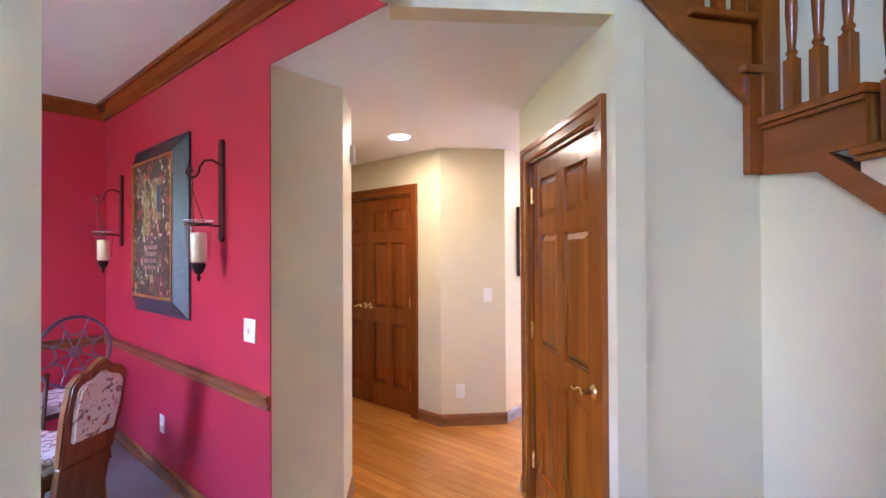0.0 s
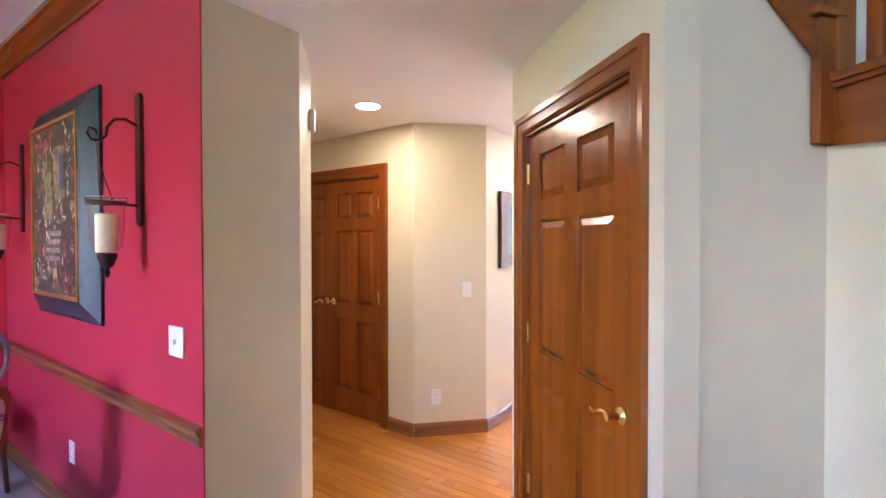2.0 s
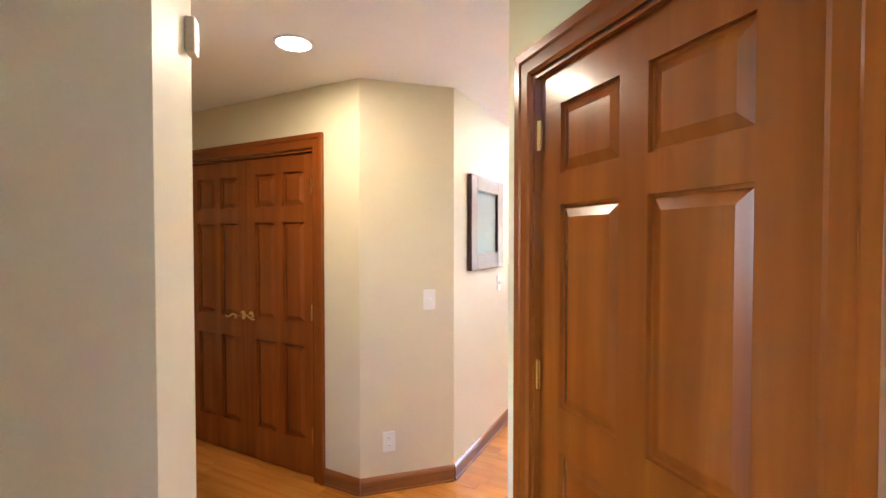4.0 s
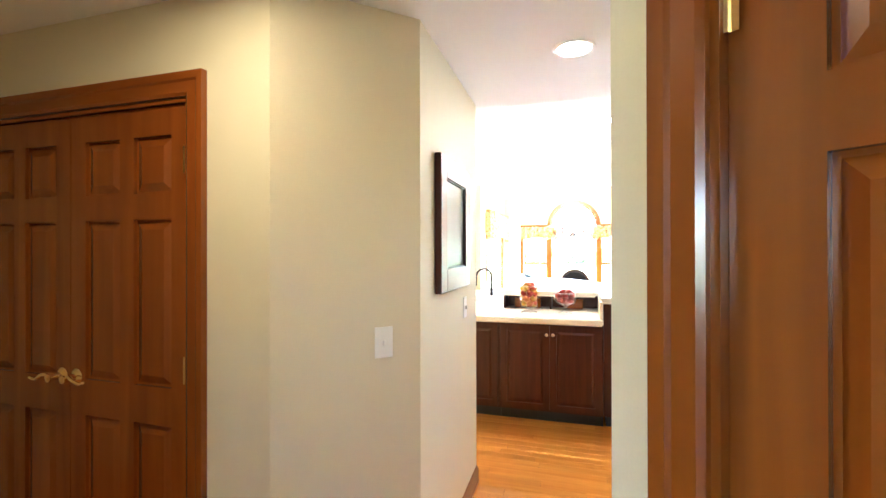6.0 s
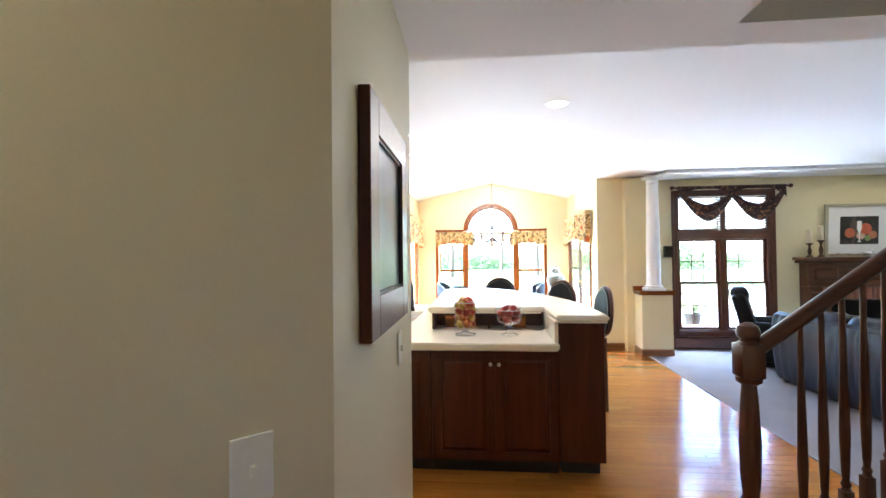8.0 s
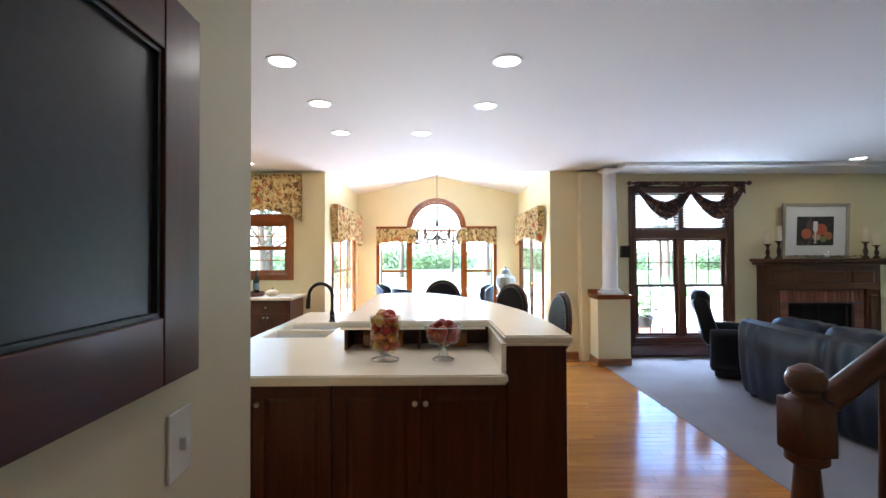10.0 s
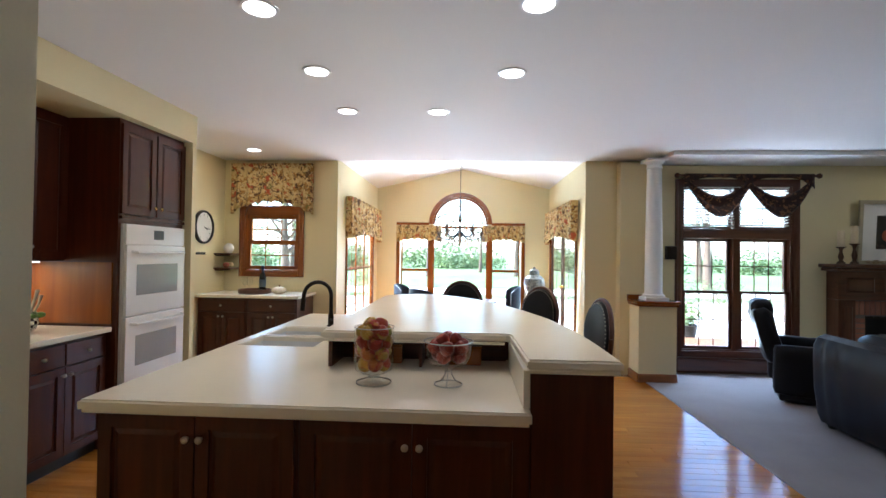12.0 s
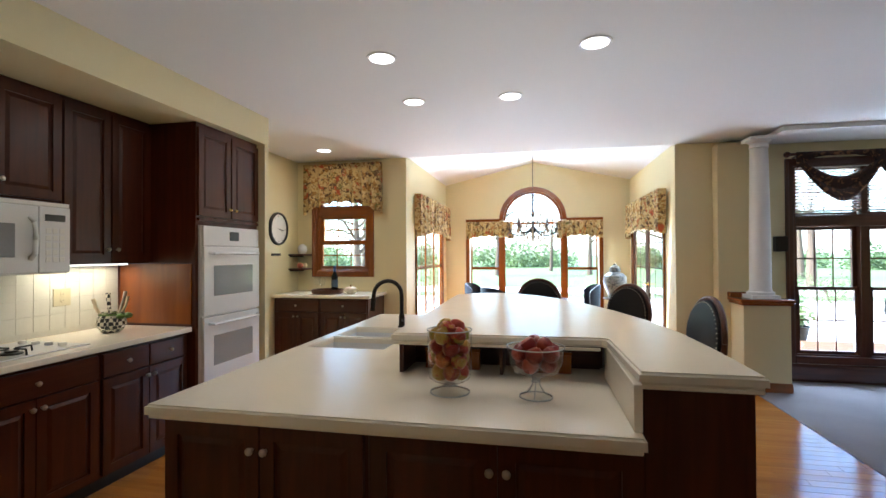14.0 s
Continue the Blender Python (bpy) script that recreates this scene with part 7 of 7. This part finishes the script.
# ---- garden behind the house ----
GRASS = material("lawn", (0.085, 0.13, 0.035), 0.9, vary=0.35, scale=0.7, fine=30, bump=0.8)
PAVING = material("pale_concrete", (0.50, 0.47, 0.42), 0.85, vary=0.12, scale=1.5, fine=60, bump=0.3)
BARK = material("tree_bark", (0.11, 0.075, 0.05), 0.95, vary=0.4, scale=6, fine=60, bump=0.8, stretch=(1, 1, 0.2))
def leaf_material(name, colour):
    m = material(name, colour, 0.55, vary=0.4, scale=2.0, fine=20, bump=0.0)
    n, l = m.node_tree.nodes, m.node_tree.links
    tr, mx = n.new("ShaderNodeBsdfTranslucent"), n.new("ShaderNodeMixShader")
    tr.inputs[0].default_value = (colour[0] * 1.6, colour[1] * 1.6, colour[2] * 1.2, 1)
    mx.inputs[0].default_value = 0.45
    l.new(n["Principled BSDF"].outputs[0], mx.inputs[1])
    l.new(tr.outputs[0], mx.inputs[2])
    l.new(mx.outputs[0], n["Material Output"].inputs[0])
    return m


LEAF_A = leaf_material("leaf_green", (0.11, 0.15, 0.07))
LEAF_B = leaf_material("leaf_yellow_green", (0.15, 0.185, 0.09))
structure("ground", box(-400, -400, -0.75, 400, 400, -0.26), GRASS, "green lawn around the house", "ground")
structure("patio", box(-6.5, 13.25, -0.259, 9.0, 21.5, -0.12, 0.01), PAVING, "pale concrete patio behind the house", "patio")
# pale strip added so the ground beyond the lawn looks washed out by sun
structure("driveway", box(-30, 25.0, -0.259, 40, 28.5, -0.25), PAVING, "pale strip added across the lawn to brighten the view", "driveway")
structure("side_patio", box(0.4, 10.6, -0.258, 9.0, 13.24, -0.12, 0.01), PAVING, "pale concrete patio beside the bay", "patio")


def leaves(bm, at, r, count, size, rnd, squash=0.8):
    for _ in range(count):
        d = Vector((rnd.gauss(0, 1), rnd.gauss(0, 1), rnd.gauss(0, 1))).normalized() * r * rnd.uniform(0.45, 1.0)
        p = Vector(at) + Vector((d.x, d.y, d.z * squash))
        u = Vector((rnd.gauss(0, 1), rnd.gauss(0, 1), rnd.gauss(0, 0.6))).normalized()
        w = u.cross(Vector((rnd.gauss(0, 1), rnd.gauss(0, 1), rnd.gauss(0, 1)))).normalized()
        s = size * rnd.uniform(0.6, 1.3)
        bm.faces.new([bm.verts.new(p), bm.verts.new(p + u * s * 0.5 + w * s * 0.3), bm.verts.new(p + u * s), bm.verts.new(p + u * s * 0.5 - w * s * 0.3)])


def tree(x, y, h, spread, seed, mat):
    rnd = random.Random(seed)
    t = thing("tree", "leafy green broadleaf tree on the lawn", "tree", pose(x, y, -0.27), "garden trees")
    bm = bmesh.new()
    tube(bm, [(0, 0, 0), (rnd.uniform(-0.1, 0.1), 0, h * 0.3), (rnd.uniform(-0.2, 0.2), rnd.uniform(-0.2, 0.2), h * 0.75)], 0.17 * h / 6, 10, 0.35)
    trunk = part("trunk", bm, BARK, t)
    tips = []
    for k in range(9):
        a, z = rnd.uniform(0, 6.28), h * rnd.uniform(0.28, 0.7)
        e = Vector((math.cos(a) * spread * rnd.uniform(0.5, 0.9), math.sin(a) * spread * rnd.uniform(0.5, 0.9), z + h * rnd.uniform(0.05, 0.25)))
        bm = bmesh.new()
        tube(bm, [(0, 0, z), tuple(e * 0.5 + Vector((0, 0, z * 0.5 + 0.1))), tuple(e)], 0.05 * h / 6, 6, 0.3)
        part("limb", bm, BARK, t)
        tips.append(e)
    tips.append(Vector((0, 0, h * 0.9)))
    bm = bmesh.new()
    for e in tips:
        for _ in range(4):
            o = e + Vector((rnd.gauss(0, 0.35), rnd.gauss(0, 0.35), rnd.gauss(0, 0.3))) * spread * 0.5
            leaves(bm, o, spread * rnd.uniform(0.24, 0.46), 110, 0.085, rnd)
    part("crown", bm, mat, t)


def shrub(x, y, r, seed, mat):
    rnd = random.Random(seed)
    t = thing("shrub", "rounded green garden shrub", "shrub", pose(x, y, -0.27), "garden shrubs")
    bm = bmesh.new()
    for k in range(4):
        a = rnd.uniform(0, 6.28)
        tube(bm, [(0, 0, 0), (0.4 * r * math.cos(a), 0.4 * r * math.sin(a), r * 0.9)], 0.02, 6, 0.5)
    part("stems", bm, BARK, t)
    bm = bmesh.new()
    for k in range(9):
        leaves(bm, (rnd.gauss(0, 0.4) * r, rnd.gauss(0, 0.4) * r, r * rnd.uniform(0.4, 1.1)), r * rnd.uniform(0.35, 0.6), 130, 0.07, rnd)
    part("foliage", bm, mat, t)


for k, (x, y, h, s) in enumerate(((-9.5, 20, 7, 2.6), (-6.2, 23, 8, 2.8), (-4.6, 36, 8, 3.0), (-0.2, 46, 7, 3.0), (2.6, 38, 8, 3.0), (4.4, 22.5, 7, 2.6), (7.5, 31, 9, 3.3), (11, 24, 8, 3), (15, 33, 9, 3.2), (-13, 30, 9, 3.2), (20, 27, 8, 3), (-7.5, 14.5, 6, 2.2))):
    tree(x, y + 5, h, s, 20 + k, LEAF_A if k % 3 else LEAF_B)
for k, (x, y, r) in enumerate(((-8.6, 20.4, 0.9), (7.4, 20.8, 0.8), (2.3, 14.9, 0.5), (3.6, 20.6, 0.8), (5.4, 20.2, 0.9), (-4.6, 20.2, 1.0), (-6.0, 13.4, 0.9), (-5.4, 16.0, 0.7))):
    shrub(x, y, r, 60 + k, LEAF_B if k % 2 else LEAF_A)
# far woods
rnd = random.Random(77)
bm = bmesh.new()
for k in range(70):
    a = -1.25 + 2.5 * k / 69
    x, y = 65 * math.sin(a) + rnd.uniform(-3, 3), 65 * math.cos(a) + rnd.uniform(-4, 4)
    for z in (0.2, 1.2):
        leaves(bm, (x, y, z + rnd.uniform(-0.6, 0.6)), rnd.uniform(1.6, 2.6), 420, 0.36, rnd)
tagged(part("far_woods", bm, LEAF_A), "distant green woods beyond the garden", "woods", kind="stuff")


def patio_pot(x, y):
    t = thing("planter", "dark round patio planter with a green plant", "planter", pose(x, y, -0.12))
    bm = bmesh.new()
    ring_wall(bm, [(0.14, 0), (0.2, 0.28), (0.22, 0.30), (0.19, 0.30), (0.17, 0.24), (0.1, 0.22)], 20)
    part("pot", bm, BRONZE, t, smooth=True)
    bm = bmesh.new()
    leaves(bm, (0, 0, 0.5), 0.28, 160, 0.12, random.Random(int(x * 10)))
    part("plant", bm, LEAF_B, t)


patio_pot(1.55, 12.1)
patio_pot(2.9, 13.6)

# ---- floor boards and wall tiles, piece by piece ----
def boards():
    host = thing("floor", "glossy honey oak strip floor", "floor", kind="structure")
    rest = bmesh.new()
    rnd = random.Random(3)
    W = 0.083
    meshes = {}
    y = -2.6
    while y < 13.08:
        x0, x1 = (-0.94, 3.2) if y < 1.33 else (-4.28, 2.6) if y < 4.70 else (-4.75, 0.70) if y < 10.36 else (-3.19, 0.1)
        x = x0 - rnd.uniform(0, 0.8)
        while x < x1:
            n = rnd.choice((0.6, 0.75, 0.9, 1.05, 1.2))
            a, b = max(x, x0), min(x + n, x1)
            x += n
            if b - a < 0.02:
                continue
            near = (-3.1 < a < -1.2 and 2.05 < y < 3.6) or (-1.25 < a < 0.5 and 5.3 < y < 9.4)
            if near:
                key = round(b - a, 2)
                if key not in meshes:
                    bm = bmesh.new()
                    bx(bm, 0, 0.0006, -0.02, key - 0.0012, W - 0.0012, 0)
                    top = [e for e in bm.edges if all(abs(v.co.z) < 1e-6 for v in e.verts)]
                    bmesh.ops.bevel(bm, geom=top, offset=0.0008, segments=1, affect="EDGES")
                    me = bpy.data.meshes.new("plank")
                    bm.to_mesh(me)
                    bm.free()
                    me.materials.append(PLANK)
                    meshes[key] = me
                ob = new("plank", meshes[key])
                ob.parent = host
                ob.location = (a, y, 0)
            else:
                bx(rest, a + 0.0005, y + 0.0006, -0.02, b - 0.0008, y + W - 0.0008, 0)
        y += W
    r = part("far_planks", rest, PLANK_JOINED, host)
    tagged(r, kind="stuff")


def tiles():
    host = thing("backsplash", "white square-tiled backsplash behind the worktop", "tiles", kind="structure")
    part("mortar", box(-4.7495, 6.08, 0.916, -4.742, 7.54, 1.398), material("pale_mortar", (0.68, 0.655, 0.575), 0.9), host)
    bm = bmesh.new()
    bx(bm, 0, 0.001, 0.001, 0.006, 0.103, 0.103)
    me = bpy.data.meshes.new("tile")
    bm.to_mesh(me)
    bm.free()
    me.materials.append(TILE)
    for i in range(14):
        for j in range(4):
            ob = new("tile", me)
            ob.parent = host
            ob.location = (-4.742, 6.085 + 0.104 * i, 0.955 + 0.1065 * j)


boards()
tiles()
